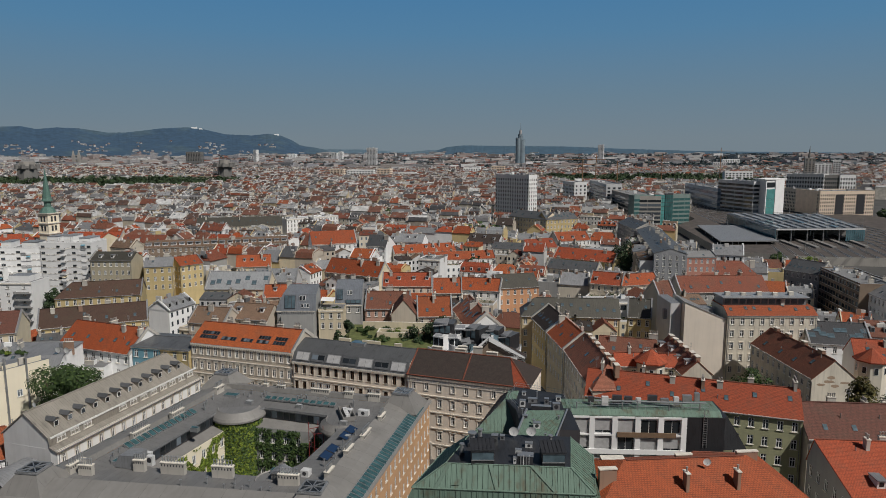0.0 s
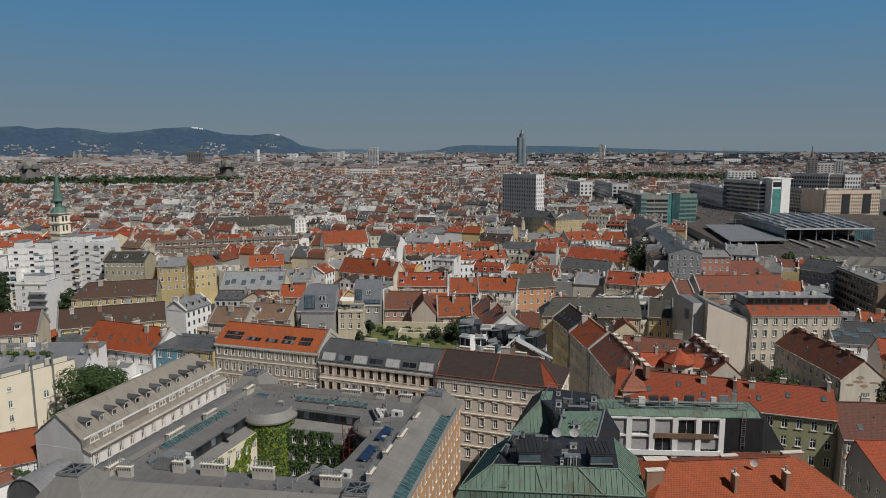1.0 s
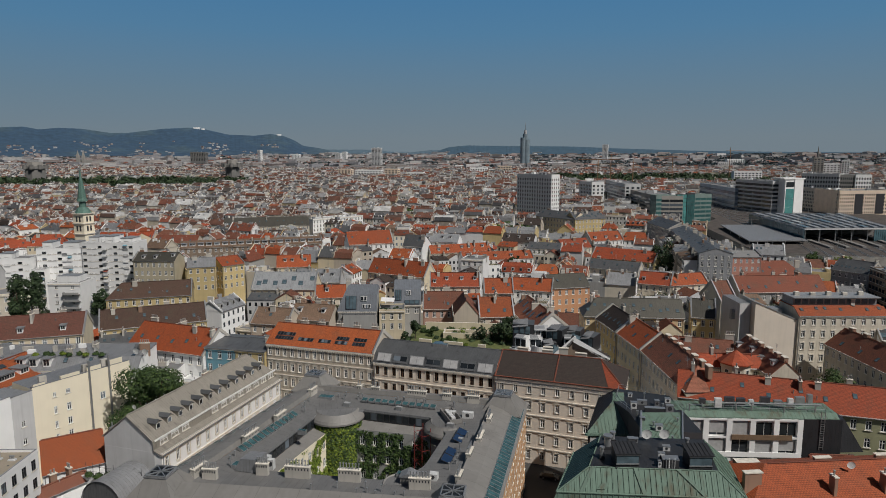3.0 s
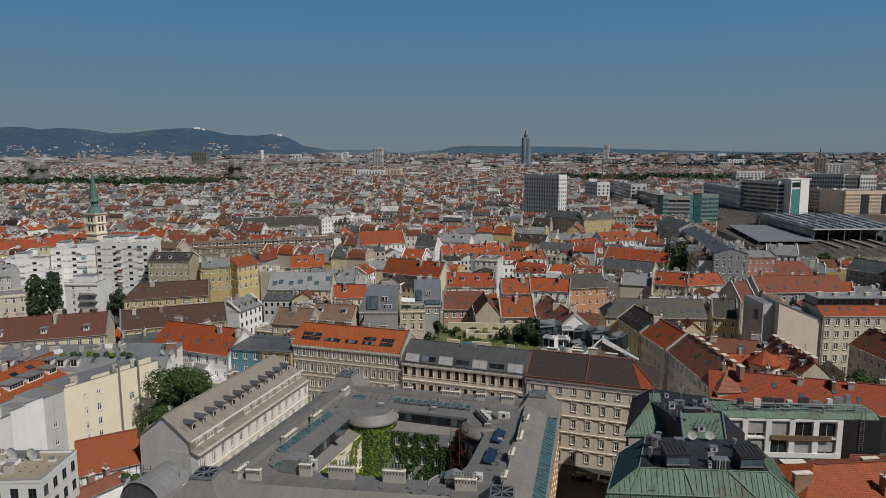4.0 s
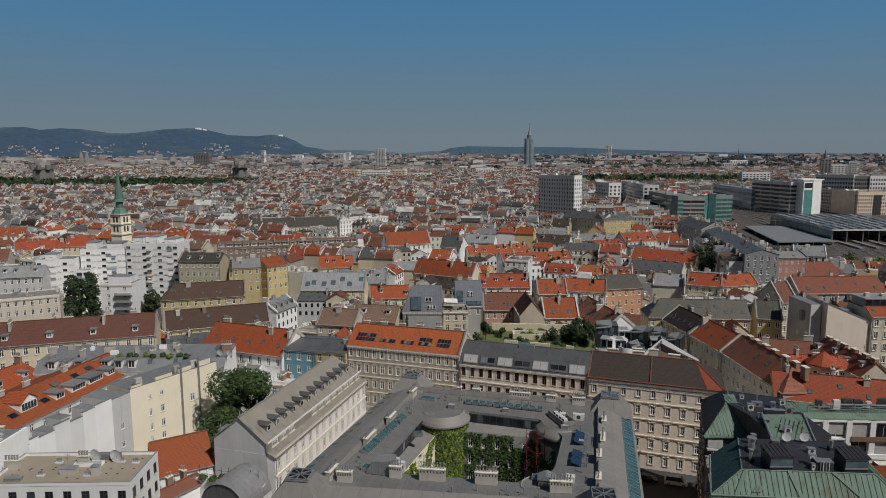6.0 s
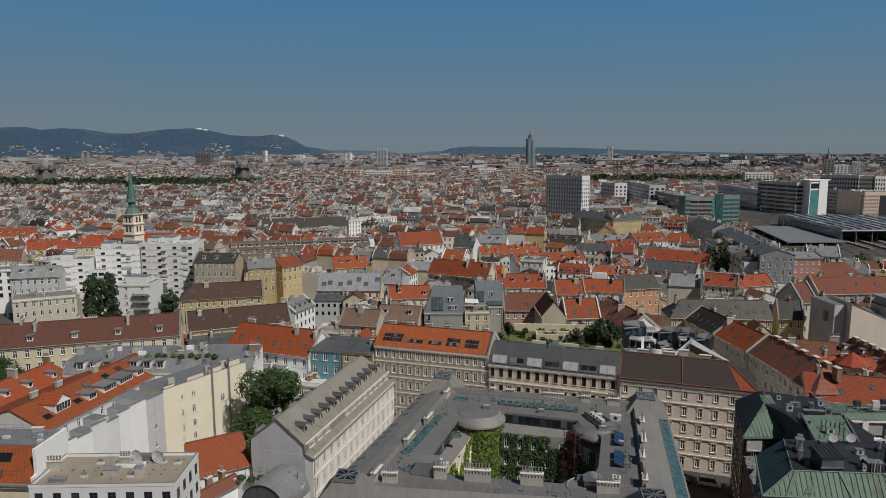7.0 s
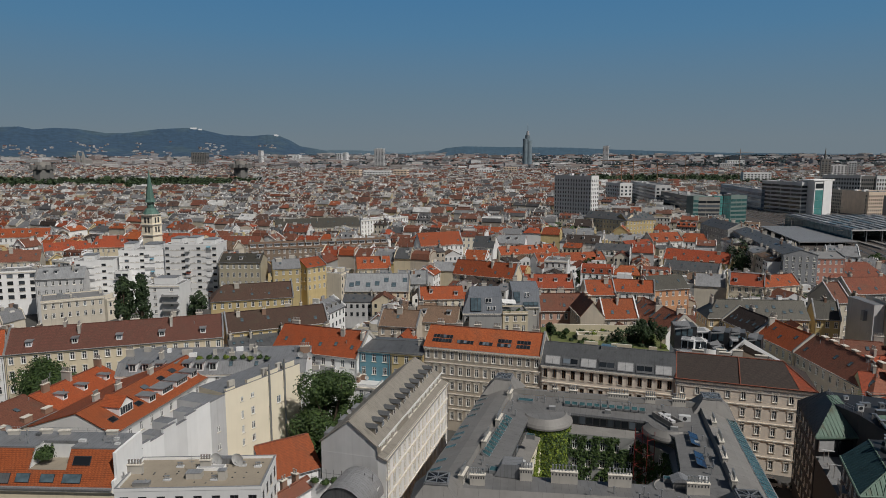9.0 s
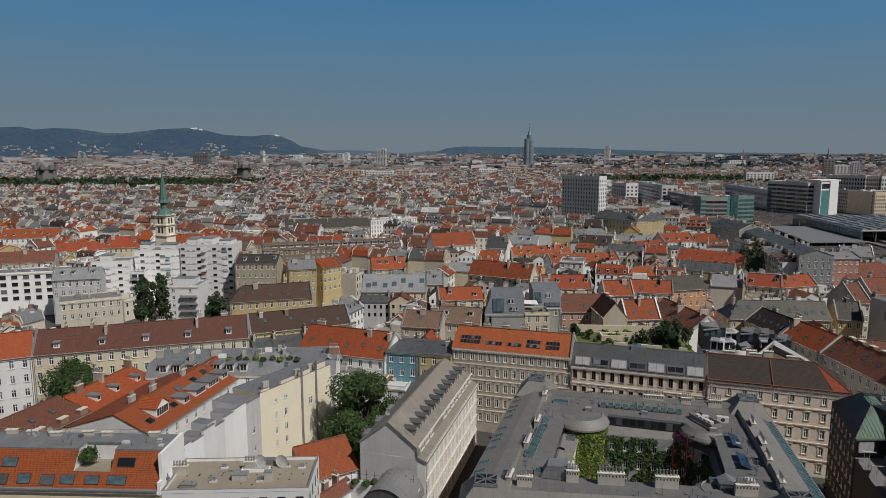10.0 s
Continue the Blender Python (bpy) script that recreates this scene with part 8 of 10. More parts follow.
# ---- street with parked cars ----
def car(x, y, yaw, paint, label, van=False):
    ob = thing("car", pose(x, y, 0.0, 0, 0, yaw), label, "car", "cars parked in the street")
    L, Wd, hb, ht = (4.9, 1.9, 1.15, 2.0) if van else (4.4, 1.78, 0.85, 1.45)
    g = Geo()
    b = [(-L / 2, 0.30), (-L / 2, hb * 0.92), (-L / 2 + 0.25, hb), (L / 2 - 1.2, hb), (L / 2 - 0.15, hb * 0.82), (L / 2, 0.35)]
    for s in (-1, 1):
        pts = [(p[0], s * Wd / 2, p[1]) for p in b]
        g.face(pts if s > 0 else pts[::-1], paint)
    for (a, c), (d, e) in zip(b, b[1:] + b[:1]):
        g.face([(a, -Wd / 2, c), (a, Wd / 2, c), (d, Wd / 2, e), (d, -Wd / 2, e)], paint)
    part("body", g, ob)
    g = Geo()
    x0, x1 = (-L / 2 + 0.2, L / 2 - 1.3) if van else (-L / 2 + 0.5, L / 2 - 1.4)
    q = [(x0, -Wd / 2 + 0.1, hb), (x1 + 0.5, -Wd / 2 + 0.1, hb), (x1 + 0.5, Wd / 2 - 0.1, hb), (x0, Wd / 2 - 0.1, hb), (x0 + 0.35, -Wd / 2 + 0.28, ht), (x1 - 0.2, -Wd / 2 + 0.28, ht), (x1 - 0.2, Wd / 2 - 0.28, ht), (x0 + 0.35, Wd / 2 - 0.28, ht)]
    g.hexa([Vector(i) for i in q], PANE, paint)
    part("cabin", g, ob)
    for sx in (-1, 1):
        for sy in (-1, 1):
            g = Geo()
            c = Vector((sx * L * 0.31, sy * (Wd / 2 - 0.2), 0.32))
            g.tube(c, c + Vector((0, sy * 0.22, 0)), 0.32, 0.32, FRAME_DARK, 12)
            w = part("wheel", g, ob)
            g = Geo()
            g.tube(c + Vector((0, sy * 0.22, 0)), c + Vector((0, sy * 0.235, 0)), 0.19, 0.19, STEEL, 10)
            part("rim", g, w)


PAINT_W = plain("white_car_paint", (0.7, 0.7, 0.7), 0.25)
PAINT_D = plain("dark_car_paint", (0.03, 0.032, 0.036), 0.2)
PAINT_G = plain("grey_car_paint", (0.25, 0.26, 0.27), 0.25, 0.4)
car(3.2, 141.2, -19, PAINT_D, "dark grey estate car parked by a beige house")
car(8.9, 139.4, -19, PAINT_W, "white van parked by a beige house", True)
car(14.0, 137.2, -19, PAINT_G, "grey car parked by a beige house")
car(-24.0, 150.6, -19, PAINT_W, "white car parked along the street")
car(-56.0, 165.0, -19, PAINT_G, "grey car parked along the street")


# ---- octagonal turret with a red roof ----
def turret(x, y, label):
    ob = thing("turret", pose(x, y, 0, 0, 0, 10), label, "turret")
    n = 8
    g = Geo()
    g.tube((0, 0, 0), (0, 0, 20.4), 3.6, 3.6, W["pale"], n)
    part("wall", g, ob)
    g = Geo()
    g.tube((0, 0, 20.3), (0, 0, 20.6), 4.3, 4.3, T["red"], n)
    g.tube((0, 0, 20.6), (0, 0, 23.4), 4.3, 0.2, T["red"], n)
    part("roof", g, ob, "red tiled eight-sided roof")
    for k in range(n):
        g = Geo()
        a = math.pi * 2 * (k + 0.5) / n
        m = pose(3.33 * math.cos(a), 3.33 * math.sin(a), 18.2, 0, 0, math.degrees(a) + 90)
        g.box((-0.55, -0.08, -0.9), (0.55, 0.1, 0.9), FRAME, None, m)
        g.box((-0.45, -0.10, -0.8), (0.45, -0.081, 0.8), PANE, None, m)
        part("window", g, ob)


turret(53.2, 162.4, "octagonal stair turret with a red tiled roof")
turret(110.5, 163.5, "octagonal corner turret with a red tiled roof")


# ---- ground and far distance ----
def land(d):
    """The ground lies level near by and rises gently towards the hills."""
    return 0.0 if d < 2000 else (d - 2000) * 62.0 / 2800


def ground():
    g = Geo()
    n, rings = 64, (0.0, 2000.0, 4990.0)
    for k in range(n):
        a, b = 2 * math.pi * k / n, 2 * math.pi * (k + 1) / n
        for r0, r1 in zip(rings, rings[1:]):
            q = [(r0 * math.cos(a), r0 * math.sin(a), land(r0)), (r1 * math.cos(a), r1 * math.sin(a), land(r1)), (r1 * math.cos(b), r1 * math.sin(b), land(r1)), (r0 * math.cos(b), r0 * math.sin(b), land(r0))]
            g.face(q if r0 else q[1:], GROUND)
    tagged(new("ground", g.mesh("ground")), "grey asphalt and paving between the houses", "ground", kind="structure")


GROUND = plain("ground_mix", (0.085, 0.083, 0.078), 0.95, 0, 0.5, 0.03)
ground()


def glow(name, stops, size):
    """A far backdrop shell: sky and haze painted as an emission gradient, graded by height."""
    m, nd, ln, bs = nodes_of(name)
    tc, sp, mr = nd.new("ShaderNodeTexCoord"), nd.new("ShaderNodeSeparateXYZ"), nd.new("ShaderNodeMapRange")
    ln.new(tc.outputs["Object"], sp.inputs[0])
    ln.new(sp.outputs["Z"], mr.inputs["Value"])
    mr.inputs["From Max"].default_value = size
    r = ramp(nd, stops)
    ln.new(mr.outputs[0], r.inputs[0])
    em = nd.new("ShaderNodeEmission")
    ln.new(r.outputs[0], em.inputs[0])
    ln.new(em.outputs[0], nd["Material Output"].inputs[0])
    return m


def backdrop():
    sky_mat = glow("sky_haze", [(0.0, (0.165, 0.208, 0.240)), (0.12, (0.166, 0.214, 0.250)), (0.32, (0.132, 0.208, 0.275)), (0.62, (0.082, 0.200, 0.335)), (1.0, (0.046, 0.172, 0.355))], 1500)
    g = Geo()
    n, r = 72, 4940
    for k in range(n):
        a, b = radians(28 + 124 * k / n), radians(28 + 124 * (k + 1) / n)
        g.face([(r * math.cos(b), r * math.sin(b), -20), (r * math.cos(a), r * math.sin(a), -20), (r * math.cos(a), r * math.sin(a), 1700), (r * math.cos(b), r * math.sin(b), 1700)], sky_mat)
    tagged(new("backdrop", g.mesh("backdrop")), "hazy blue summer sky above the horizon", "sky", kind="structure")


backdrop()


def crest_at(crest, a):
    for (p, h), (q, k) in zip(crest, crest[1:]):
        if p <= a <= q:
            return h + (k - h) * (a - p) / (q - p)
    return crest[0][1] if a < crest[0][0] else crest[-1][1]


def slope_point(crest, dist, a, t):
    """A point on a hill's face: bearing a, and t from the foot (0) to the crest (1)."""
    top, foot = crest_at(crest, a), dist - 1150
    d = foot + 1150 * t ** 0.85
    z = land(foot) - 4 + (top - land(foot) + 4) * (0.35 * t + 0.65 * t ** 2.2)
    z += (10 * noise.noise(Vector((a * 0.5, t * 3, 2.0))) + 5 * noise.noise(Vector((a * 1.7, t * 6, 7.0)))) * t * (1 - t) * 2.2
    return Vector((d * math.sin(radians(a)), d * math.cos(radians(a)), z + 2.0 * noise.noise(Vector((a * 5, 1.0, 5.0))) * t))


def hills(name, dist, crest, label, mat):
    """A wooded ridge: crest is (bearing in degrees, height), the slope runs forward from it."""
    g = Geo()
    a0, a1 = crest[0][0], crest[-1][0]
    n, rows = 300, 14
    grid = [[slope_point(crest, dist, a0 + (a1 - a0) * i / n, j / (rows - 1)) for j in range(rows)] for i in range(n + 1)]
    for i in range(n):
        for j in range(rows - 1):
            g.face([grid[i][j], grid[i + 1][j], grid[i + 1][j + 1], grid[i][j + 1]], mat)
    tagged(new(name, g.mesh(name)), label, "hills", kind="structure")


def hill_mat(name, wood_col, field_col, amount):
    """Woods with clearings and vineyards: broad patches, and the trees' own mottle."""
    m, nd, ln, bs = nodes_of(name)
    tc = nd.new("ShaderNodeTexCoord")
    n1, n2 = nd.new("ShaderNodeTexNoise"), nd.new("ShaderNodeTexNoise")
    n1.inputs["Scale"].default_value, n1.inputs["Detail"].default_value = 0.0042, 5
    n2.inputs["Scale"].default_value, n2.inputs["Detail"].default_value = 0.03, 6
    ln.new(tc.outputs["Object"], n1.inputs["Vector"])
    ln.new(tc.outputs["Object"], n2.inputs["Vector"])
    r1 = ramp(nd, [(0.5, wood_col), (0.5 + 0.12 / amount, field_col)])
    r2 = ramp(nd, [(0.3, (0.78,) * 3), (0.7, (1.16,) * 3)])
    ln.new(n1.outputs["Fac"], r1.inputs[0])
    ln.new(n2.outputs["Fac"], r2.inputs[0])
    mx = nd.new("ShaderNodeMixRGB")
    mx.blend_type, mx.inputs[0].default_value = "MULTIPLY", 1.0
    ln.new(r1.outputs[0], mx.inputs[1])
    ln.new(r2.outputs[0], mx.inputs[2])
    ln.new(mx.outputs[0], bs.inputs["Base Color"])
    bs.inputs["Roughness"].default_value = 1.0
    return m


# Distance haze is put into these colours: bluer woods, paler with each ridge.
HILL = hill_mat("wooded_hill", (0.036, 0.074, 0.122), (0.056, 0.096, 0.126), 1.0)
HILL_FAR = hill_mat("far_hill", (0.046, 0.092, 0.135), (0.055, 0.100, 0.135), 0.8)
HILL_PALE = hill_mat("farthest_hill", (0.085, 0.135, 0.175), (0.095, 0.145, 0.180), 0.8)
# bearings clockwise from +y
WEST = [(-40.3, 220), (-34.0, 233), (-32.3, 240), (-31.4, 224), (-30.1, 236), (-28.6, 232), (-26.7, 208), (-25.4, 210), (-23.0, 239), (-20.9, 250), (-19.6, 235), (-18.1, 205), (-16.0, 198), (-14.7, 211), (-13.7, 199), (-12.8, 167), (-12.1, 130), (-10.9, 114), (-9.5, 90), (-8.0, 65), (-6.6, 40)]
NORTH = [(-2.4, 39), (-1.7, 60), (-0.7, 90), (0.3, 119), (1.8, 132), (4.7, 128), (10.5, 123), (15.2, 106), (19.7, 93), (23.9, 85), (34.0, 76), (39.7, 73)]
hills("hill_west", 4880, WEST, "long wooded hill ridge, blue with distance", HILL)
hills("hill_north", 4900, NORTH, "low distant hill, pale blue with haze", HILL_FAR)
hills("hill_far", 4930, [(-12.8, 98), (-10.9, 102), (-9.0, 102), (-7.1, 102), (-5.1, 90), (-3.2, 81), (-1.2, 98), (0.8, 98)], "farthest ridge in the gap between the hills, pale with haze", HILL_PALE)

# ---- landmarks ----
# Tower glass has a lightened base colour that stands in for haze.
GLASS_TOWER = plain("tower_glass", (0.22, 0.28, 0.32), 0.35, 0.0, 0.2, 0.05)
CONCRETE = plaster("concrete", (0.36, 0.34, 0.31))
CONCRETE_DARK = plaster("dark_concrete", (0.20, 0.195, 0.185))
COPPER = plain("green_spire_copper", (0.105, 0.20, 0.165), 0.7, 0, 0.3)
TEAL_GLASS = plain("teal_facade_glass", (0.10, 0.30, 0.29), 0.15, 0.0, 0.2, 0.2)
TEAL_DARK = plain("dark_teal_glass", (0.05, 0.13, 0.13), 0.12, 0.0, 0.3, 0.2)
CRANE = plain("crane_paint", (0.26, 0.14, 0.07), 0.6)
GREY_FACADE = plaster("grey_facade", (0.40, 0.40, 0.41))
GREEN_BAND = plaster("pale_green_bands", (0.23, 0.30, 0.28))
BLUE_FACADE = plain("blue_metal_facade", (0.30, 0.38, 0.46), 0.4, 0.1, 0.12, 0.1)
BLUE_PANE = plain("blue_facade_glass", (0.16, 0.22, 0.29), 0.2, 0.0, 0.3, 0.1)
SAND_FACADE = plaster("sand_facade", (0.76, 0.62, 0.49))


def high_tower():
    ob = thing("skyscraper", pose(311, 2683, 0), "slender glass skyscraper with rounded twin shafts and a mast", "tower")
    for x, r, h in ((-7, 11, 136), (8, 12, 128), (1, 10, 150)):
        g = Geo()
        g.tube((x, 0 if x else -4, 0), (x, 0 if x else -4, h), r, r, GLASS_TOWER, 24)
        for z in range(10, h, 12):
            g.tube((x, 0 if x else -4, z), (x, 0 if x else -4, z + 1.2), r + 0.5, r + 0.5, GLASS_TOWER, 24, cap=False)
        part("shaft", g, ob)
    g = Geo()
    g.tube((1, -4, 150), (1, -4, 166), 6.5, 4.5, GREY_FACADE, 14)
    g.tube((1, -4, 166), (1, -4, 196), 0.9, 0.4, STEEL, 8)
    part("mast", g, ob)


high_tower()


def office(label, A, B, depth, h, wall, rows=7, cols=12, band=0.55, roofmat=None, extra=None, name="office_block", pane=None, side=True, z0=1.5, top=2.0):
    """A block with ribbon or grid windows on the front A-B and its right side."""
    A, B = Vector(A), Vector(B)
    L = (B - A).length
    ob = thing(name, pose(A.x, A.y, 0, 0, 0, math.degrees(math.atan2(B.y - A.y, B.x - A.x))), label, "building")
    g = Geo()
    g.box((0, 0, 0), (L, depth, h), wall, roofmat or T["felt"])
    g.box((0.4, 0.4, h), (L - 0.4, depth - 0.4, h + 0.03), roofmat or T["felt"])
    for q in ((0, 0, L, 0.4), (0, depth - 0.4, L, depth), (0, 0.4, 0.4, depth - 0.4), (L - 0.4, 0.4, L, depth - 0.4)):
        g.box((q[0], q[1], h + 0.002), (q[2], q[3], h + 0.9), wall)
    part("wall", g, ob)
    st = (h - z0 - top) / rows
    for r in range(rows):
        z = z0 + r * st + st * 0.25
        g = Geo()
        for k in range(cols):
            x, w = (k + 0.5) * L / cols, L / cols * band
            g.box((x - w / 2, -0.12, z), (x + w / 2, -0.003, z + st * 0.55), pane or PANE)
        tagged(part("window_row", g, ob), kind="stuff")
        if side:
            g = Geo()
            n = max(2, int(cols * depth / L))
            for k in range(n):
                y, w = (k + 0.5) * depth / n, depth / n * band
                g.box((L + 0.003, y - w / 2, z), (L + 0.12, y + w / 2, z + st * 0.55), pane or PANE)
            tagged(part("window_row", g, ob), kind="stuff")
    rng = random.Random(int(A.x))
    for k in range(4):
        g = Geo()
        x, y = rng.uniform(0.1, 0.8) * L, rng.uniform(0.2, 0.6) * depth
        g.box((x, y, h), (x + rng.uniform(2, 5), y + rng.uniform(2, 4), h + rng.uniform(1.2, 3)), rng.choice((T["silver"], GREY_FACADE, W["white"])))
        part("roof_plant", g, ob)
    FOOT.append((A, B, depth))
    return ob


office("pale grey slab tower with a bright white narrow side", (51.0, 638.0), (79.0, 607.0), 12, 52.5, W["white"], 13, 14, 0.32)
office("grey apartment slab with a white end wall", (192.0, 864.0), (184.0, 742.0), 17.5, 38, W["lightgrey"], 9, 26, 0.5)
office("pale apartment slab behind the railway", (151.0, 830.0), (158.0, 792.0), 16, 38, W["white"], 8, 8, 0.4)
office("dark office wing with concrete bands", (189.5, 739.0), (184.2, 634.0), 26, 31.5, CONCRETE, 7, 3, 0.97)
teal = office("office with green glass bands and a teal centre", (184.0, 632.0), (244.5, 650.0), 10, 32.3, GREEN_BAND, 7, 10, 0.94, pane=TEAL_DARK)
for x0, x1, y0, z1, mt in ((22.0, 33.0, -1.6, 33.5, TEAL_GLASS), (33.003, 42.0, -2.2, 34.5, TEAL_DARK)):
    g = Geo()
    g.box((x0, y0, 2), (x1, -0.15, z1), FRAME_DARK)
    gf = part("glass_front", g, teal, "teal glass entrance front")
    for r in range(8):
        for k in range(4):
            g = Geo()
            w = (x1 - x0) / 4
            g.box((x0 + k * w + 0.12, y0 - 0.1, 3 + r * 3.8), (x0 + (k + 1) * w - 0.12, y0 - 0.003, 3 + r * 3.8 + 3.5), mt)
            part("pane", g, gf)
office("long bluish office hall beyond the tracks", (353.0, 960.0), (334.8, 802.0), 20, 29.5, BLUE_FACADE, 4, 24, 0.9, pane=BLUE_PANE)
office("grey office with banded curved windows", (337.3, 808.0), (349.8, 742.0), 22, 41, W["lightgrey"], 8, 4, 0.96)
def green_front_tower():
    ob = thing("office_block", pose(359.5, 733, 0), "white tower block with a tall green glass front", "building")
    back = Matrix.Translation((-359.5, -733, 0))
    poly = [(359.5, 733.0), (384.0, 742.0), (378.0, 760.0), (355.5, 751.0)]

    def add(name, g, label=""):
        me = g.mesh(name)
        me.transform(back)
        return part(name, me, ob, label)
    g = Geo()
    strip(g, poly, 0, 44.0, W["white"])
    g.face([(*p, 44.0) for p in poly], T["silver"])
    add("wall", g)
    a, b = Vector(poly[0]), Vector(poly[1])
    m = pose(a.x, a.y, 0, 0, 0, math.degrees(math.atan2(b.y - a.y, b.x - a.x)))
    for k, (z0, z1) in enumerate(((4, 13), (13.3, 22.3), (22.6, 33.5), (35.5, 41))):
        g = Geo()
        g.box((1.2, -0.3, z0), (12.6, -0.003, z1), TEAL_GLASS if k < 3 else PANE, None, m)
        add("glass_front", g, "tall green glass front")
    g = Geo()
    g.hexa([m @ Vector(q) for q in ((13.0, -0.8, 2), (26.6, -0.8, 2), (26.6, 0.3, 2), (13.0, 0.3, 2), (13.0, -0.8, 45), (25.6, -0.8, 45), (25.6, 0.3, 45), (13.0, 0.3, 45))], W["white"])
    add("fin", g, "bright white flaring wall slab")
    g = Geo()
    g.hexa([Vector((*p, 44.002)) for p in ((357, 731), (387, 742), (380, 763), (353, 752))] + [Vector((*p, 45.2)) for p in ((357, 731), (387, 742), (380, 763), (353, 752))], W["white"])
    add("roof", g)
    FOOT.append((a, b, 34))


green_front_tower()
sand = office("sand-coloured office with square windows", (415.9, 725.0), (482.3, 735.0), 40, 31, SAND_FACADE, 7, 26, 0.45)
for k, x in enumerate((19.0, 45.0)):
    g = Geo()
    g.box((x, -0.3, 6), (x + 10, -0.13, 28), FRAME_DARK)
    part("dark_slot", g, sand)
office("shaded brown wing of the sand-coloured office", (411.0, 803.0), (415.5, 727.0), 8, 31.2, W["beige"], 7, 24, 0.45)
office("grey and white office with window rows", (483.8, 930.0), (519.0, 900.0), 30, 44, W["lightgrey"], 7, 14, 0.55)
office("white office with a dark slot", (541.5, 900.0), (562.0, 898.0), 22, 43, W["white"], 7, 6, 0.5)
office("dark glazed office between white ones", (521.0, 905.0), (541.0, 902.0), 22, 43, CONCRETE_DARK, 7, 8, 0.6)
house("long cream house with a dark grey mansard roof", (52.0, 514.0), (76.0, 484.5), 15, 24.6, 4.6, roof="pewter", wall="cream", rows=5, skylights=5, sky=(1.4, 1.8))
house("yellow-fronted house with a dark mansard and skylights", (76.6, 484.0), (101.5, 494.0), 14, 24.6, 4.6, roof="pewter", wall="yellow", rows=5, skylights=10, sky=(1.4, 1.8), storey=3.8)
office("white residential block with balconies", (95.0, 640.0), (150.0, 618.0), 14, 22, W["white"], 5, 12, 0.45)
office("tall pale twin tower in the distance", (-296.0, 2570.0), (-260.0, 2562.0), 24, 94, W["lightgrey"], 20, 6, 0.5)
office("pale tower far behind the railway", (700.0, 3000.0), (722.0, 2990.0), 20, 111, W["lightgrey"], 20, 4, 0.35)
for x0, y0, w, d, h, m in ((-290, 1700, 34, 22, 33, SAND_FACADE), (-245, 1690, 68, 22, 31, W["white"]), (-168, 1680, 34, 22, 34, SAND_FACADE), (-110, 1660, 40, 22, 26, W["white"]),
                          (-1062, 2740, 64, 26, 79, CONCRETE_DARK), (-829, 2900, 15, 15, 88, W["white"]), (-734, 3140, 36, 24, 70, W["white"]), (-522, 3100, 26, 20, 76, W["white"]), (-492, 3120, 18, 18, 80, W["white"]),
                          (862, 1577, 20, 18, 62, CONCRETE), (884, 1590, 46, 20, 48, W["lightgrey"]), (931, 1580, 14, 16, 56, W["white"]), (640, 1500, 60, 20, 32, W["white"]), (60, 1950, 50, 22, 31, W["white"]), (150, 2050, 40, 22, 34, SAND_FACADE),
                          (400, 2650, 60, 22, 38, W["white"]), (1180, 2800, 70, 24, 48, W["white"]), (1020, 2500, 50, 20, 40, W["lightgrey"])):
    office("pale high block far across the city", (x0, y0), (x0 + w, y0 - 8), d, h, m, max(4, h // 5), max(3, int(w / 7)), 0.5)


def spire_pair():
    ob = thing("far_church", pose(-1460, 2640, land(3000)), "pale stone church with two slim towers far across the city", "church")
    for x in (-11, 11):
        g = Geo()
        g.box((x - 5, -5, 0), (x + 5, 5, 40), CONCRETE)
        part("tower", g, ob)
        g = Geo()
        g.hexa([Vector(q) for q in ((x - 5, -5, 40), (x + 5, -5, 40), (x + 5, 5, 40), (x - 5, 5, 40), (x - 0.4, -0.4, 64), (x + 0.4, -0.4, 64), (x + 0.4, 0.4, 64), (x - 0.4, 0.4, 64))], CONCRETE)
        part("spire", g, ob)
    g = Geo()
    g.box((-14, 5, 0), (14, 60, 26), CONCRETE, T["pewter"])
    part("nave", g, ob)
    mast = thing("radio_mast", pose(884, 1600, 0), "slim dark mast on a far tower block", "mast")
    g = Geo()
    g.tube((0, 0, 0), (0, 0, 74), 3.2, 2.6, CONCRETE_DARK, 8)
    g.tube((0, 0, 74), (0, 0, 90), 1.8, 0.4, CONCRETE_DARK, 6)
    part("shaft", g, mast)


spire_pair()


def flak_tower(x, y, r, h, bulge, label):
    ob = thing("flak_tower", pose(x, y, 0, 0, 0, 12), label, "tower")
    g = Geo()
    g.tube((0, 0, 0), (0, 0, h * 0.72), r, r, CONCRETE_DARK, 8)
    part("shaft", g, ob)
    g = Geo()
    g.tube((0, 0, h * 0.72), (0, 0, h * 0.82), r * bulge, r * bulge, CONCRETE_DARK, 8)
    part("gallery", g, ob)
    for k in range(8):
        a = math.pi / 4 * k
        g = Geo()
        g.tube((r * bulge * 0.95 * math.cos(a), r * bulge * 0.95 * math.sin(a), h * 0.70), (r * bulge * 0.95 * math.cos(a), r * bulge * 0.95 * math.sin(a), h * 0.88), r * 0.24, r * 0.24, CONCRETE_DARK, 8)
        part("platform", g, ob)
    g = Geo()
    g.tube((0, 0, h * 0.82), (0, 0, h), r * 0.8, r * 0.78, CONCRETE, 8)
    part("top_storey", g, ob)
    FOOT.append((Vector((x - r, y - r)), Vector((x + r, y - r)), 2 * r))


flak_tower(-943, 1500, 21, 55, 1.1, "massive round concrete flak tower above the park trees")
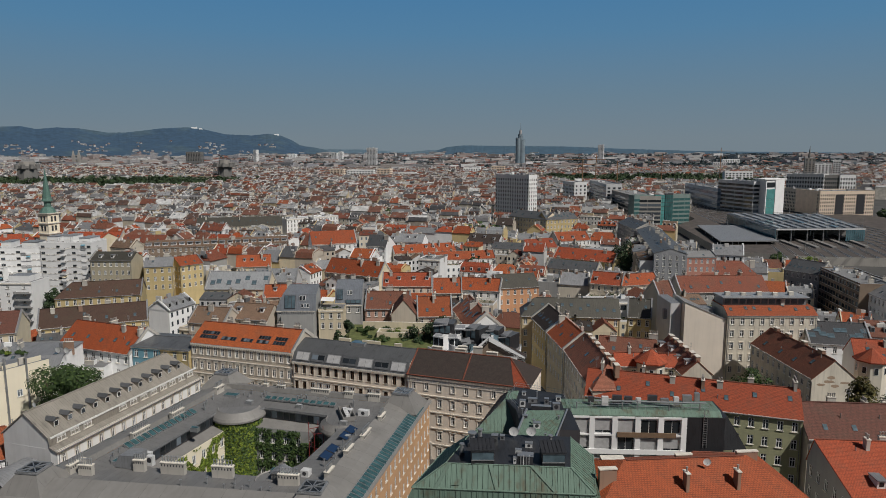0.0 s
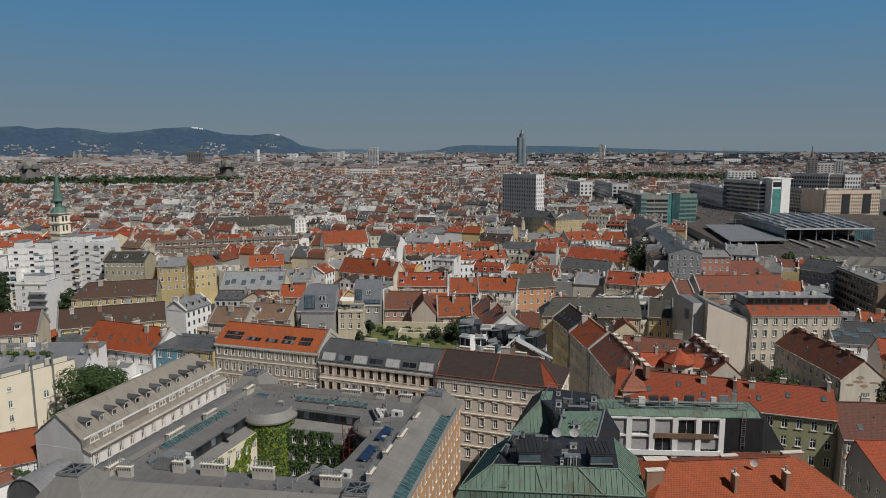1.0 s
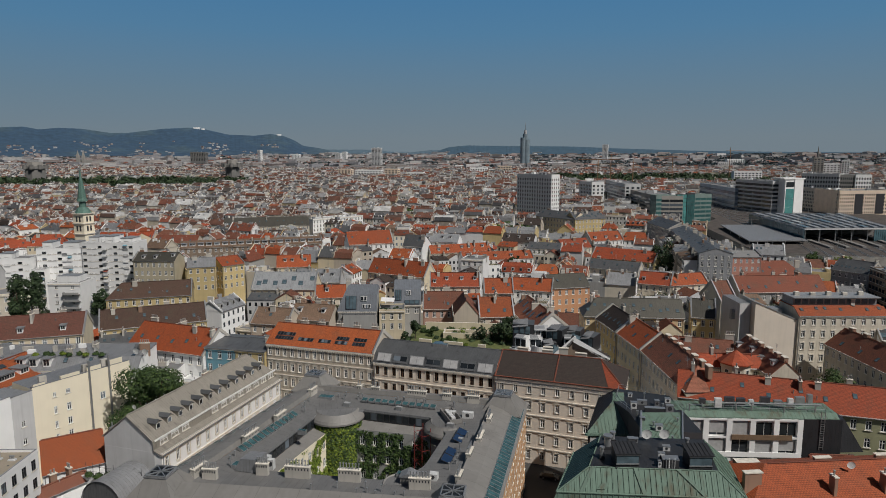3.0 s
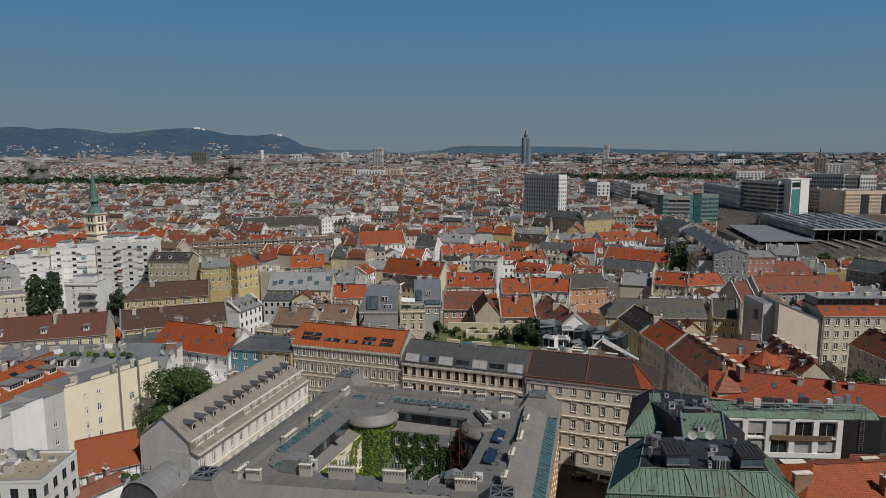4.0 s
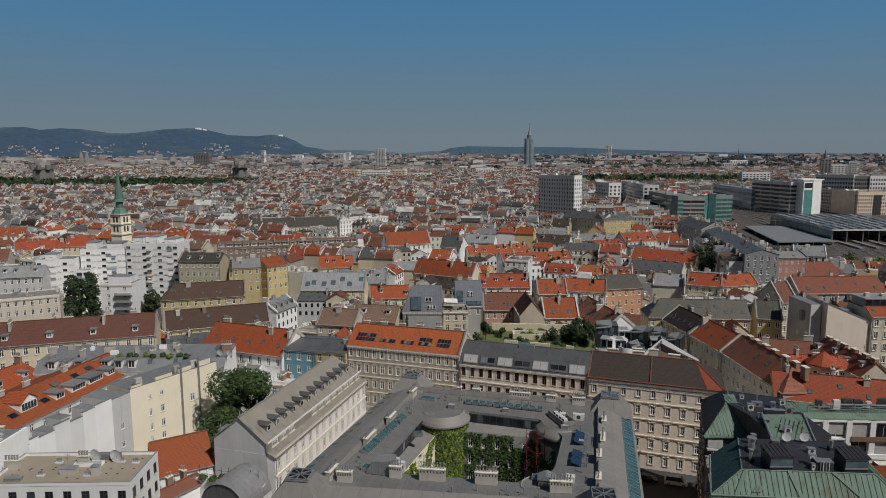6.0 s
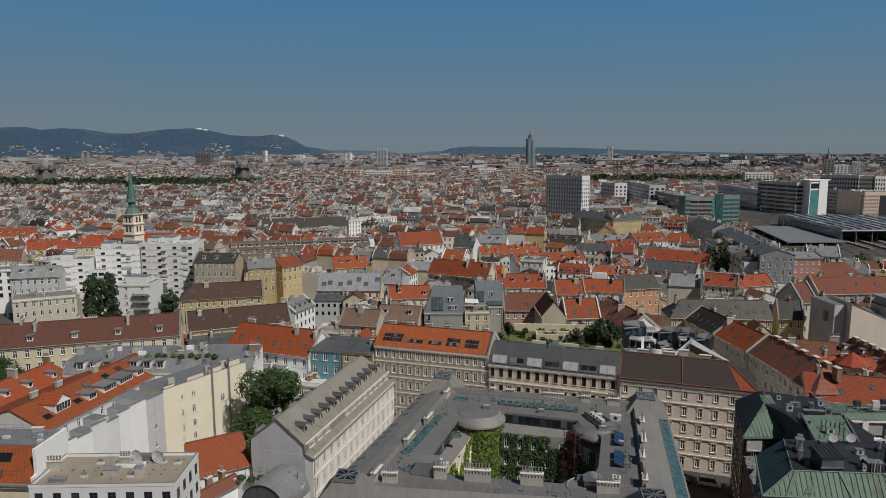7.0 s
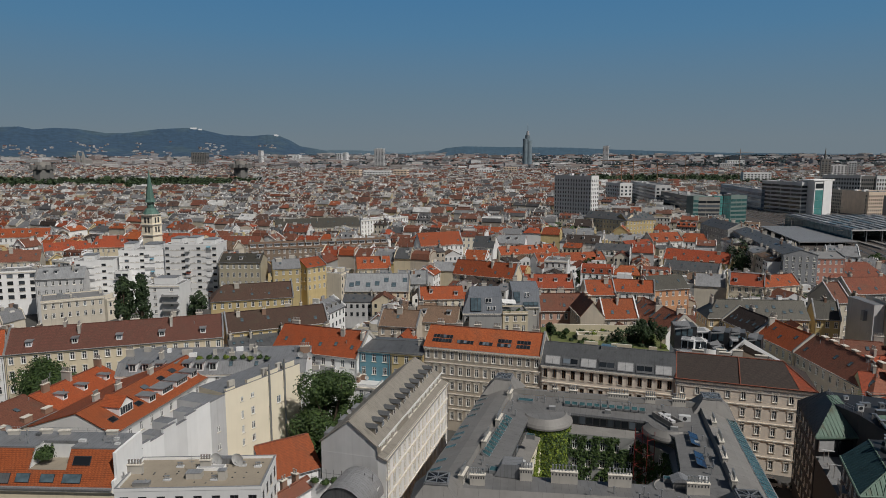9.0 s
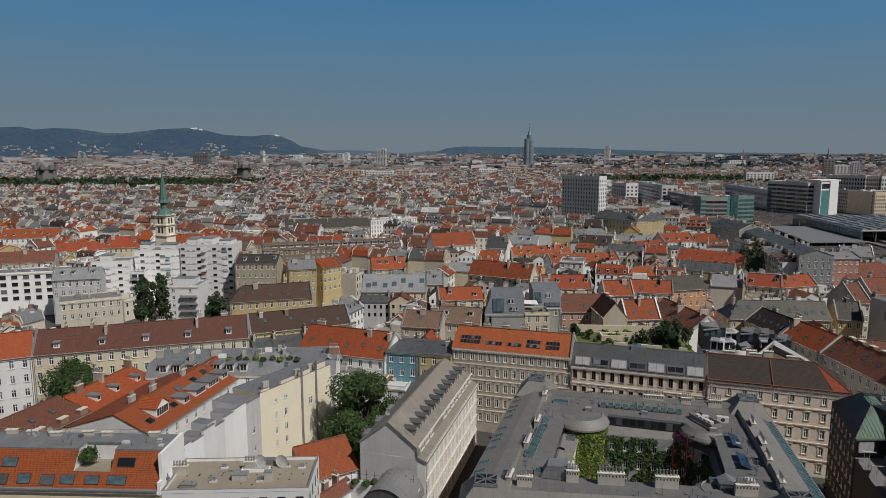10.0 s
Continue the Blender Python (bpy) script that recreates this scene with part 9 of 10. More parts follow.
flak_tower(-538, 1630, 17, 57, 1.35, "narrow concrete flak tower with jutting platforms")


def church():
    ob = thing("church", pose(-222.4, 369, 0, 0, 0, -18), "cream church tower with a slim green copper spire", "church")
    g = Geo()
    w = 3.6
    g.box((-w, -w, 0), (w, w, 39.5), W["lemon"])
    part("tower", g, ob)
    for z, t in ((28.2, 0.5), (34.0, 0.5), (39.5, 0.7)):
        g = Geo()
        g.box((-w - t, -w - t, z), (w + t, w + t, z + 0.5), STONE)
        part("cornice", g, ob)
    for rot in (0, 90, 180, -90):
        for x in (-1.1, 1.1):
            for z in (30.0, 35.2):
                g = Geo()
                m = pose(0, 0, 0, 0, 0, rot)
                g.box((x - 0.55, -w - 0.08, z), (x + 0.55, -w - 0.003, z + 3.0), FRAME_DARK, None, m)
                part("belfry_opening", g, ob)
    g = Geo()
    for (r0, z0), (r1, z1) in (((4.4, 40.0), (2.9, 42.5)), ((2.9, 42.5), (2.2, 43.2)), ((1.8, 43.2), (1.8, 46.5)), ((2.9, 46.5), (2.3, 48.0)), ((2.3, 48.0), (0.15, 64.0))):
        g.tube((0, 0, z0), (0, 0, z1), r0, r1, COPPER, 8)
    part("spire", g, ob, "green copper spire")
    g = Geo()
    g.tube((0, 0, 64), (0, 0, 66.4), 0.12, 0.12, STEEL, 6)
    g.box((-0.7, -0.08, 65.2), (0.7, 0.08, 65.4), STEEL)
    part("cross", g, ob)
    FOOT.append((Vector((-228, 362)), Vector((-215, 360)), 16))
    house("cream church nave under a red tiled roof", (-226, 380), (-205, 374), 34, 18, 8, roof="red", wall="cream", rows=1)


church()


def station():
    """Hall roof over the tracks, the low canopy beside it, the embankment with its tracks and masts."""
    roof = [Vector(p) for p in ((254.5, 498.5), (325.0, 502.0), (360.0, 622.0), (273.0, 629.0))]

    def on(s, t, z):
        p = roof[0].lerp(roof[1], s).lerp(roof[3].lerp(roof[2], s), t)
        return Vector((p.x, p.y, z))
    ob = thing("railway_station", pose(254.5, 498.5, 0), "long steel and glass station hall with a ribbed grey roof", "station")
    back = Matrix.Translation((-254.5, -498.5, 0))

    def add(name, g, label="", parent=None, to=None):
        me = g.mesh(name)
        me.transform(to or back)
        return part(name, me, parent or ob, label)

    def slab(s0, s1, t0, t1, z0, z1, mat, top=None):
        g = Geo()
        q = [(s0, t0), (s1, t0), (s1, t1), (s0, t1)]
        g.hexa([on(*k, z0) for k in q] + [on(*k, z1) for k in q], mat, top)
        return g
    add("roof", slab(0, 1, 0, 1, 14.9, 16.0, W["lightgrey"], T["pewter"]))
    rng = random.Random(4)
    for k in range(9):
        s0 = 0.03 + k * 0.108
        t = 0.02
        while t < 0.9:
            ln = rng.uniform(0.12, 0.3)
            add("rooflight", slab(s0, s0 + 0.05, t, min(0.98, t + ln), 16.003, 16.7, T["silver"], rng.choice((PANE_BLUE, T["silver"], T["silver"], T["zinc"]))))
            t += ln + rng.uniform(0.02, 0.08)
    for k in range(26):
        s0 = 0.0
        t0, t1 = k / 26, (k + 0.92) / 26
        add("glass_panel", slab(-0.006, -0.001, t0, t1, 6.2, 14.9, STATION_GLASS))
    for k in range(9):
        add("glass_panel", slab(0.78 + k * 0.024, 0.80 + k * 0.024, -0.006, -0.001, 6.2, 14.9, STATION_GLASS))
    for s0 in (0.02, 0.18, 0.36, 0.54, 0.72, 0.99):
        for t0 in (0.015, 0.25, 0.5, 0.75):
            g = Geo()
            g.tube(on(s0, t0, 6), on(s0, t0, 15), 0.5, 0.35, STEEL, 8)
            add("column", g)
    for t0 in (0.3, 0.62):
        add("inner_wall", slab(0.12, 0.97, t0, t0 + 0.01, 6, 14.8, CONCRETE_DARK))
    for k in range(5):
        add("platform", slab(0.06 + k * 0.19, 0.11 + k * 0.19, -0.28, 1.0, 5.9, 7.0, PAVE))
    low = thing("station_canopy", pose(205, 482, 0), "low wide grey canopy before the station hall", "canopy")
    lb = Matrix.Translation((-205, -482, 0))
    quad = [Vector(p) for p in ((205, 482), (250, 484), (266, 592), (230, 592))]
    g = Geo()
    g.hexa([Vector((*p, 8.2)) for p in quad] + [Vector((*p, 8.9)) for p in quad], T["zinc"])
    add("roof", g, "", low, lb)
    for k in range(16):
        s0, t0 = (k % 4) / 3.3 + 0.03, (k // 4) / 3.3 + 0.03
        p = quad[0].lerp(quad[1], s0).lerp(quad[3].lerp(quad[2], s0), t0)
        g = Geo()
        g.tube((*p, 3.0), (*p, 8.2), 0.35, 0.35, STEEL, 6)
        add("column", g, "", low, lb)
    FOOT.append((Vector((168, 396)), Vector((420, 380)), 360))
    # embankment, tracks and masts
    em = thing("railway_embankment", pose(300, 560, 0), "raised ballast bed with many railway tracks", "railway", kind="structure")
    eb = Matrix.Translation((-300, -560, 0))
    g = Geo()
    poly = [(196, 452), (236, 430), (420, 398), (470, 700), (352, 980), (318, 980), (262, 680), (222, 620)]
    for a, b in zip(poly, poly[1:] + poly[:1]):
        g.face([(*a, 0), (*b, 0), (*b, 5.8), (*a, 5.8)], CONCRETE)
    g.face([(*p, 5.8) for p in poly], BALLAST)
    add("ballast", g, "", em, eb)
    for k in range(16):
        x0 = 248 + k * 8.5
        for r in (0.0, 1.5):
            g = Geo()
            pts = [Vector((x0 + r - 26, 420 + 0.1 * k, 5.85)), Vector((x0 + r, 500, 5.85)), Vector((x0 + r + 20, 640, 5.85)), Vector((x0 * 0.35 + r + 235, 950, 5.85))]
            for p, q in zip(pts, pts[1:]):
                w = Vector((0.16, 0, 0))
                u = Vector((0, 0, 0.16))
                g.hexa([p - w, p + w, q + w, q - w, p - w + u, p + w + u, q + w + u, q - w + u], STEEL)
            add("rail", g, "", em, eb)
    for k in range(26):
        x, y = 246 + (k % 4) * 38 + rng.uniform(-4, 4) + (k // 4) * 6, 436 + (k // 4) * 74
        ms = thing("catenary_mast", pose(x, y, 5.8), "slim grey steel mast over the tracks", "mast", "masts over the tracks")
        g = Geo()
        g.tube((0, 0, 0), (0, 0, 9.5), 0.2, 0.14, STEEL, 6)
        part("pole", g, ms)
        g = Geo()
        g.tube((-6, 0, 8.4), (6, 0, 8.4), 0.12, 0.12, CONCRETE_DARK, 5)
        part("arm", g, ms)
    # pale wall and shrubs below the embankment
    wl = thing("retaining_wall", pose(190, 400, 0), "pale concrete wall below the railway", "wall")
    g = Geo()
    g.box((0, 0, 0), (44, 0.8, 5.0), CONCRETE, None, pose(0, 0, 0, 0, 0, 12))
    part("wall", g, wl)


STATION_GLASS = plain("station_glass", (0.09, 0.17, 0.20), 0.12, 0.0, 0.4, 0.12)
BALLAST = plain("track_ballast", (0.095, 0.08, 0.07), 0.95, 0, 0.4, 0.15)
station()


def crane(x, y, h, arm, yaw):
    ob = thing("tower_crane", pose(x, y, 0, 0, 0, yaw), "slim orange tower crane far off", "crane", "cranes on the skyline")
    g = Geo()
    g.box((-0.5, -0.5, 0), (0.5, 0.5, h), CRANE)
    part("mast", g, ob)
    g = Geo()
    g.box((-arm * 0.3, -0.35, h), (arm, 0.35, h + 0.8), CRANE)
    part("jib", g, ob)
    g = Geo()
    g.tube((0, 0, h), (0, 0, h + 8), 0.8, 0.3, CRANE, 5)
    part("head", g, ob)


for c in ((190, 900, 58, 40, 20), (215, 930, 64, 45, 160), (232, 880, 56, 38, 60), (430, 1300, 66, 40, 200), (620, 1480, 78, 40, 20)):
    crane(*c)


def wood(name, cells, n, size, label, mat, seed):
    """Far park trees as one mass of leaf clumps."""
    rng = random.Random(seed)
    g = Geo()
    for (x0, y0, x1, y1, h) in cells:
        for k in range(n):
            x, y = rng.uniform(x0, x1), rng.uniform(y0, y1)
            hh = h * rng.uniform(0.75, 1.1)
            for i in range(26):
                d = Vector((rng.gauss(0, 1), rng.gauss(0, 1), rng.gauss(0, 0.8))).normalized()
                p = Vector((x, y, hh * 0.62)) + Vector((d.x * 6, d.y * 6, d.z * hh * 0.38))
                leaf_patch(g, p, d, size * rng.uniform(0.7, 1.3), mat, rng)
    tagged(new(name, g.mesh(name)), label, "trees", kind="stuff")


wood("park_trees", [(-1330, 1150, -430, 1290, 15), (-1330, 1290, -430, 1440, 17), (-1330, 1440, -420, 1600, 20)], 420, 3.4, "dark belt of park trees across the city", LEAF_DARK, 1)
wood("park_trees", [(330, 1100, 900, 1350, 20), (150, 1000, 330, 1080, 20), (480, 690, 640, 730, 14)], 60, 3.2, "dark green trees behind the railway", LEAF_DARK, 2)
wood("park_trees", [(-330, 560, -300, 600, 18), (-60, 640, -30, 680, 18), (15, 470, 45, 500, 20), (-130, 430, -100, 445, 16), (10, 330, 30, 345, 17), (176, 322, 208, 352, 11)], 14, 2.0, "green trees between distant houses", LEAF, 3)
wood("park_trees", [(240, 1400, 760, 1580, 20), (240, 1580, 760, 1780, 22)], 230, 3.4, "dark green trees between cranes and tracks", LEAF_DARK, 5)


def far_woods():
    """Dark strips of trees between the far quarters, thicker towards the river in the east."""
    rng = random.Random(12)
    g = Geo()
    n = 0
    while n < 4800:
        a, d = rng.uniform(-37, 37), 2000 + 2650 * rng.random() ** 0.8
        x, y = d * math.sin(radians(a)), d * math.cos(radians(a))
        if noise.noise(Vector((x / 700, d / 150, 4.0))) < (0.2 if a < 6 else -0.06):
            continue
        n += 1
        for i in range(9):
            v = Vector((rng.gauss(0, 1), rng.gauss(0, 1), rng.gauss(0, 0.8))).normalized()
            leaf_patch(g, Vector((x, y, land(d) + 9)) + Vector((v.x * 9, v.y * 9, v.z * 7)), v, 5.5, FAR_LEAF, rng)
    tagged(new("far_trees", g.mesh("far_trees")), "dark tree belts among the far quarters, tinted blue for haze", "trees", kind="stuff")


# Leaf green shifted towards blue: the haze of distance sits in the colour.
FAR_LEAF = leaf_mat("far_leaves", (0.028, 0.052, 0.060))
far_woods()

GRID = -18.5                      # the street grid's turn
# Greyer and less orange than the near roofs, partly in place of haze.
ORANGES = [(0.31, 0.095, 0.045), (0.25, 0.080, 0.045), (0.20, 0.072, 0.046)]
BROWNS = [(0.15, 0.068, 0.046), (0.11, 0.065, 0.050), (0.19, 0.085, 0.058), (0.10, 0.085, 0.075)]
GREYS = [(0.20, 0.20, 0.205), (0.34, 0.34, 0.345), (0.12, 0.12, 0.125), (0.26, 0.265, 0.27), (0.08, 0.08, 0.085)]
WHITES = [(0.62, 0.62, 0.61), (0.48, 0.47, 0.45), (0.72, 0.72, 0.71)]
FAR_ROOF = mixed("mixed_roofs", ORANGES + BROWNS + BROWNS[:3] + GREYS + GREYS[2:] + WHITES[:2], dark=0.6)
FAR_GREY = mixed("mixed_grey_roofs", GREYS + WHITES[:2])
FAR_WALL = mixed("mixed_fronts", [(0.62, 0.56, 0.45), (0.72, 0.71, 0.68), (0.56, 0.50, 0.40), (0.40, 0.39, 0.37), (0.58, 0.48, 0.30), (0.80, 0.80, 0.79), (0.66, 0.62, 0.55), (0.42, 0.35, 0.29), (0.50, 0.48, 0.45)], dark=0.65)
# Muted greys: haze over the farthest walls is put into the paint.
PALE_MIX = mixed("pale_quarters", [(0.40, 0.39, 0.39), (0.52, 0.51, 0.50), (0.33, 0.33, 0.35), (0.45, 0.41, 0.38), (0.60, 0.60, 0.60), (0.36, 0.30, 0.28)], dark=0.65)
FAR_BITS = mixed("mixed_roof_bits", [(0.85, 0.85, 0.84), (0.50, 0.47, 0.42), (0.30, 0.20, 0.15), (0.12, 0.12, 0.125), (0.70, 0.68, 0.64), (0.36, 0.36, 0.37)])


def far_house(g, gr, m, L, D, h, rise, detail=2, flat=False, rng=random, wall=None, roof=None, base=0.0):
    """A town house of the further rows; detail 2 has windows and dormers, 1 stacks only, 0 the bare shape."""
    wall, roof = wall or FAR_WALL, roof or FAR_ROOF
    g.box((0, 0, base), (L, D, h), wall, None, m, floor=False)
    mans = not flat and rng.random() < 0.3
    V = Vector

    def slope(y):
        f = 1 - abs(2 * y / D - 1)
        return h + (rise * f if not mans else min(f * 6, 1.0) * 2.6 + rise * 0.35 * max(0.0, f - 1 / 6) * 1.2)
    if flat:
        gr.box((0.3, 0.3, h), (L - 0.3, D - 0.3, h + 0.12), roof, None, m, floor=False)
        for a, b in (((0, 0), (L, 0.3)), ((0, D - 0.3), (L, D)), ((0, 0.3), (0.3, D - 0.3)), ((L - 0.3, 0.3), (L, D - 0.3))):
            g.box((*a, h), (*b, h + 0.6), wall, None, m, floor=False)
        w = rng.uniform(0.25, 0.5) * L
        x = rng.uniform(0.1, 0.9) * (L - w)
        g.box((x, D * 0.3, h), (x + w, D * 0.75, h + rng.uniform(1.6, 3.2)), wall, FAR_GREY, m, floor=False)
    else:
        hp = 0.0 if mans else rng.choice((-0.3, -0.3, -0.3, -0.3, 3.0))
        prof = [(-0.4, h - 0.1), (D / 2, h + rise), (D + 0.4, h - 0.1)] if not mans else [(-0.3, h - 0.1), (D / 12, h + 2.6), (D / 2, slope(D / 2)), (D * 11 / 12, h + 2.6), (D + 0.3, h - 0.1)]
        for (a, za), (b, zb) in zip(prof, prof[1:]):
            ea = hp * (za > h + 2.6) * (not mans)
            eb = hp * (zb > h + 2.6) * (not mans)
            gr.hexa([V((-0.1 + ea, a, za - 0.3)), V((L + 0.1 - ea, a, za - 0.3)), V((L + 0.1 - eb, b, zb - 0.3)), V((-0.1 + eb, b, zb - 0.3)), V((-0.1 + ea, a, za)), V((L + 0.1 - ea, a, za)), V((L + 0.1 - eb, b, zb)), V((-0.1 + eb, b, zb))], roof, None, m, floor=False)
        if hp <= 0:
            for x in (0.0, L - 0.35):
                for (a, za), (b, zb) in zip(prof, prof[1:]):
                    up = 0.55 if rng.random() < 0.75 else 0.05
                    if mans or detail:
                        g.hexa([V((x, a, h - 0.5)), V((x + 0.35, a, h - 0.5)), V((x + 0.35, b, h - 0.5)), V((x, b, h - 0.5)), V((x, a, za + up)), V((x + 0.35, a, za + up)), V((x + 0.35, b, zb + up)), V((x, b, zb + up))], wall, None, m, floor=False)
        else:
            for x, e in ((-0.1, hp), (L + 0.1, -hp)):
                q = [V((x, -0.4, h - 0.1)), V((x + e, D / 2, h + rise)), V((x, D + 0.4, h - 0.1))]
                gr.face([m @ p for p in (q if e < 0 else q[::-1])], roof)
    if not detail:
        return
    for k in range(rng.randint(2, 4)):
        end = rng.random() < 0.6
        x, y = (rng.choice((0.5, L - 0.5)) if end else rng.uniform(0.1, 0.9) * L), D * rng.uniform(0.3, 0.75)
        a, b = (0.35, rng.uniform(0.7, 1.5)) if end else (rng.uniform(0.6, 1.4), 0.35)
        zz = (h if flat else slope(y))
        g.box((x - a, y - b, zz - 1.0), (x + a, y + b, zz + rng.uniform(1.0, 1.9)), FAR_BITS, None, m, floor=False)
    if detail < 2:
        return
    n = max(2, int(L / 2.8))
    for r in range(4):
        z = h - 2.9 - r * 3.6
        if z < base + 2:
            break
        for k in range(n):
            x = (k + 0.5) * L / n
            g.box((x - 0.62, -0.03, z - 0.1), (x + 0.62, -0.002, z + 2.0), FRAME, None, m, floor=False)
            g.box((x - 0.48, -0.06, z), (x + 0.48, -0.032, z + 1.88), PANE, None, m, floor=False)
    g.box((-0.02, -0.28, h - 0.5), (L + 0.02, -0.002, h - 0.15), STONE, None, m, floor=False)
    if not flat:
        style = rng.random()
        step = rng.choice((2.4, 3.0, 3.6))
        if mans or style < 0.35:
            y0 = 0.25 if mans else D * 0.14
            for k in range(int(L / step)):
                x, z = (k + 0.5) * L / int(L / step), slope(y0)
                zz = h + 0.5 if mans else z
                gr.box((x - 0.62, y0 - 0.35, zz - 0.2), (x + 0.62, y0 + 2.2, zz + 1.55), rng.choice((W["white"], T["zinc"], FAR_GREY)), T["zinc"], m, floor=False)
                gr.box((x - 0.46, y0 - 0.4, zz + 0.1), (x + 0.46, y0 - 0.352, zz + 1.35), PANE, None, m, floor=False)
        elif style < 0.8:
            sl = math.degrees(math.atan2(rise, D / 2))
            for k in range(rng.randint(1, max(1, int(L / 3)))):
                x, y = rng.uniform(0.08, 0.92) * L, D / 2 * rng.choice((0.3, 0.6))
                mm = m @ pose(x, y, slope(y), sl, 0, 0)
                gr.box((-0.5, -0.7, -0.05), (0.5, 0.7, 0.1), rng.choice((PANE_BLUE, PANE_BLUE, FRAME_DARK, STEEL)), None, mm, floor=False)
    for k in range(rng.randint(2, 5)):
        x, y = rng.uniform(0.05, 0.95) * L, D * rng.uniform(0.1, 0.9)
        w, hh = rng.uniform(0.2, 0.9), rng.uniform(0.4, 1.3)
        zz = h if flat else slope(y)
        g.box((x - w, y - 0.35, zz - 0.4), (x + w, y + 0.4, zz + hh), FAR_BITS, None, m, floor=False)
    for k in range(rng.randint(1, 3)):
        x, y = rng.uniform(0.05, 0.95) * L, D * rng.uniform(0.2, 0.8)
        zz = h if flat else slope(y)
        g.tube(m @ V((x, y, zz - 0.3)), m @ V((x, y, zz + rng.uniform(1.0, 3.0))), 0.09, 0.07, STEEL, 5)


TOWN = {'felt': '%s rendered town house with a flat grey roof', 'whiteflat': '%s rendered town house with a flat white roof', 'zinc': '%s rendered town house with a grey metal roof',
        'orange': '%s rendered town house with an orange tiled roof', 'rust': '%s rendered town house with a rust-red tiled roof', 'red': '%s rendered town house with a red tiled roof',
        'brown': '%s rendered town house with a brown tiled roof', 'pewter': '%s rendered town house with a dark metal roof', 'tan': '%s rendered town house with a tan tiled roof',
        'umber': '%s rendered town house with a dark tiled roof', 'silver': '%s rendered town house with a pale metal roof', 'bright': '%s rendered town house with a bright orange tiled roof'}


def taken(m, L, D, margin=1.0):
    pts = [m @ Vector((L * i / 4, D * j / 3, 0)) for i in range(5) for j in range(4)]
    for A, B, dep in FOOT:
        u = (B - A)
        ln = u.length
        u = u / ln
        v = Vector((-u.y, u.x))
        c = A + u * ln / 2 + v * dep / 2
        if (pts[0].xy - c).length > ln + dep + L + D:
            continue
        for p in pts:
            d = p.xy - A
            if -margin < d.dot(u) < ln + margin and -margin < d.dot(v) < dep + margin:
                return True
    return False


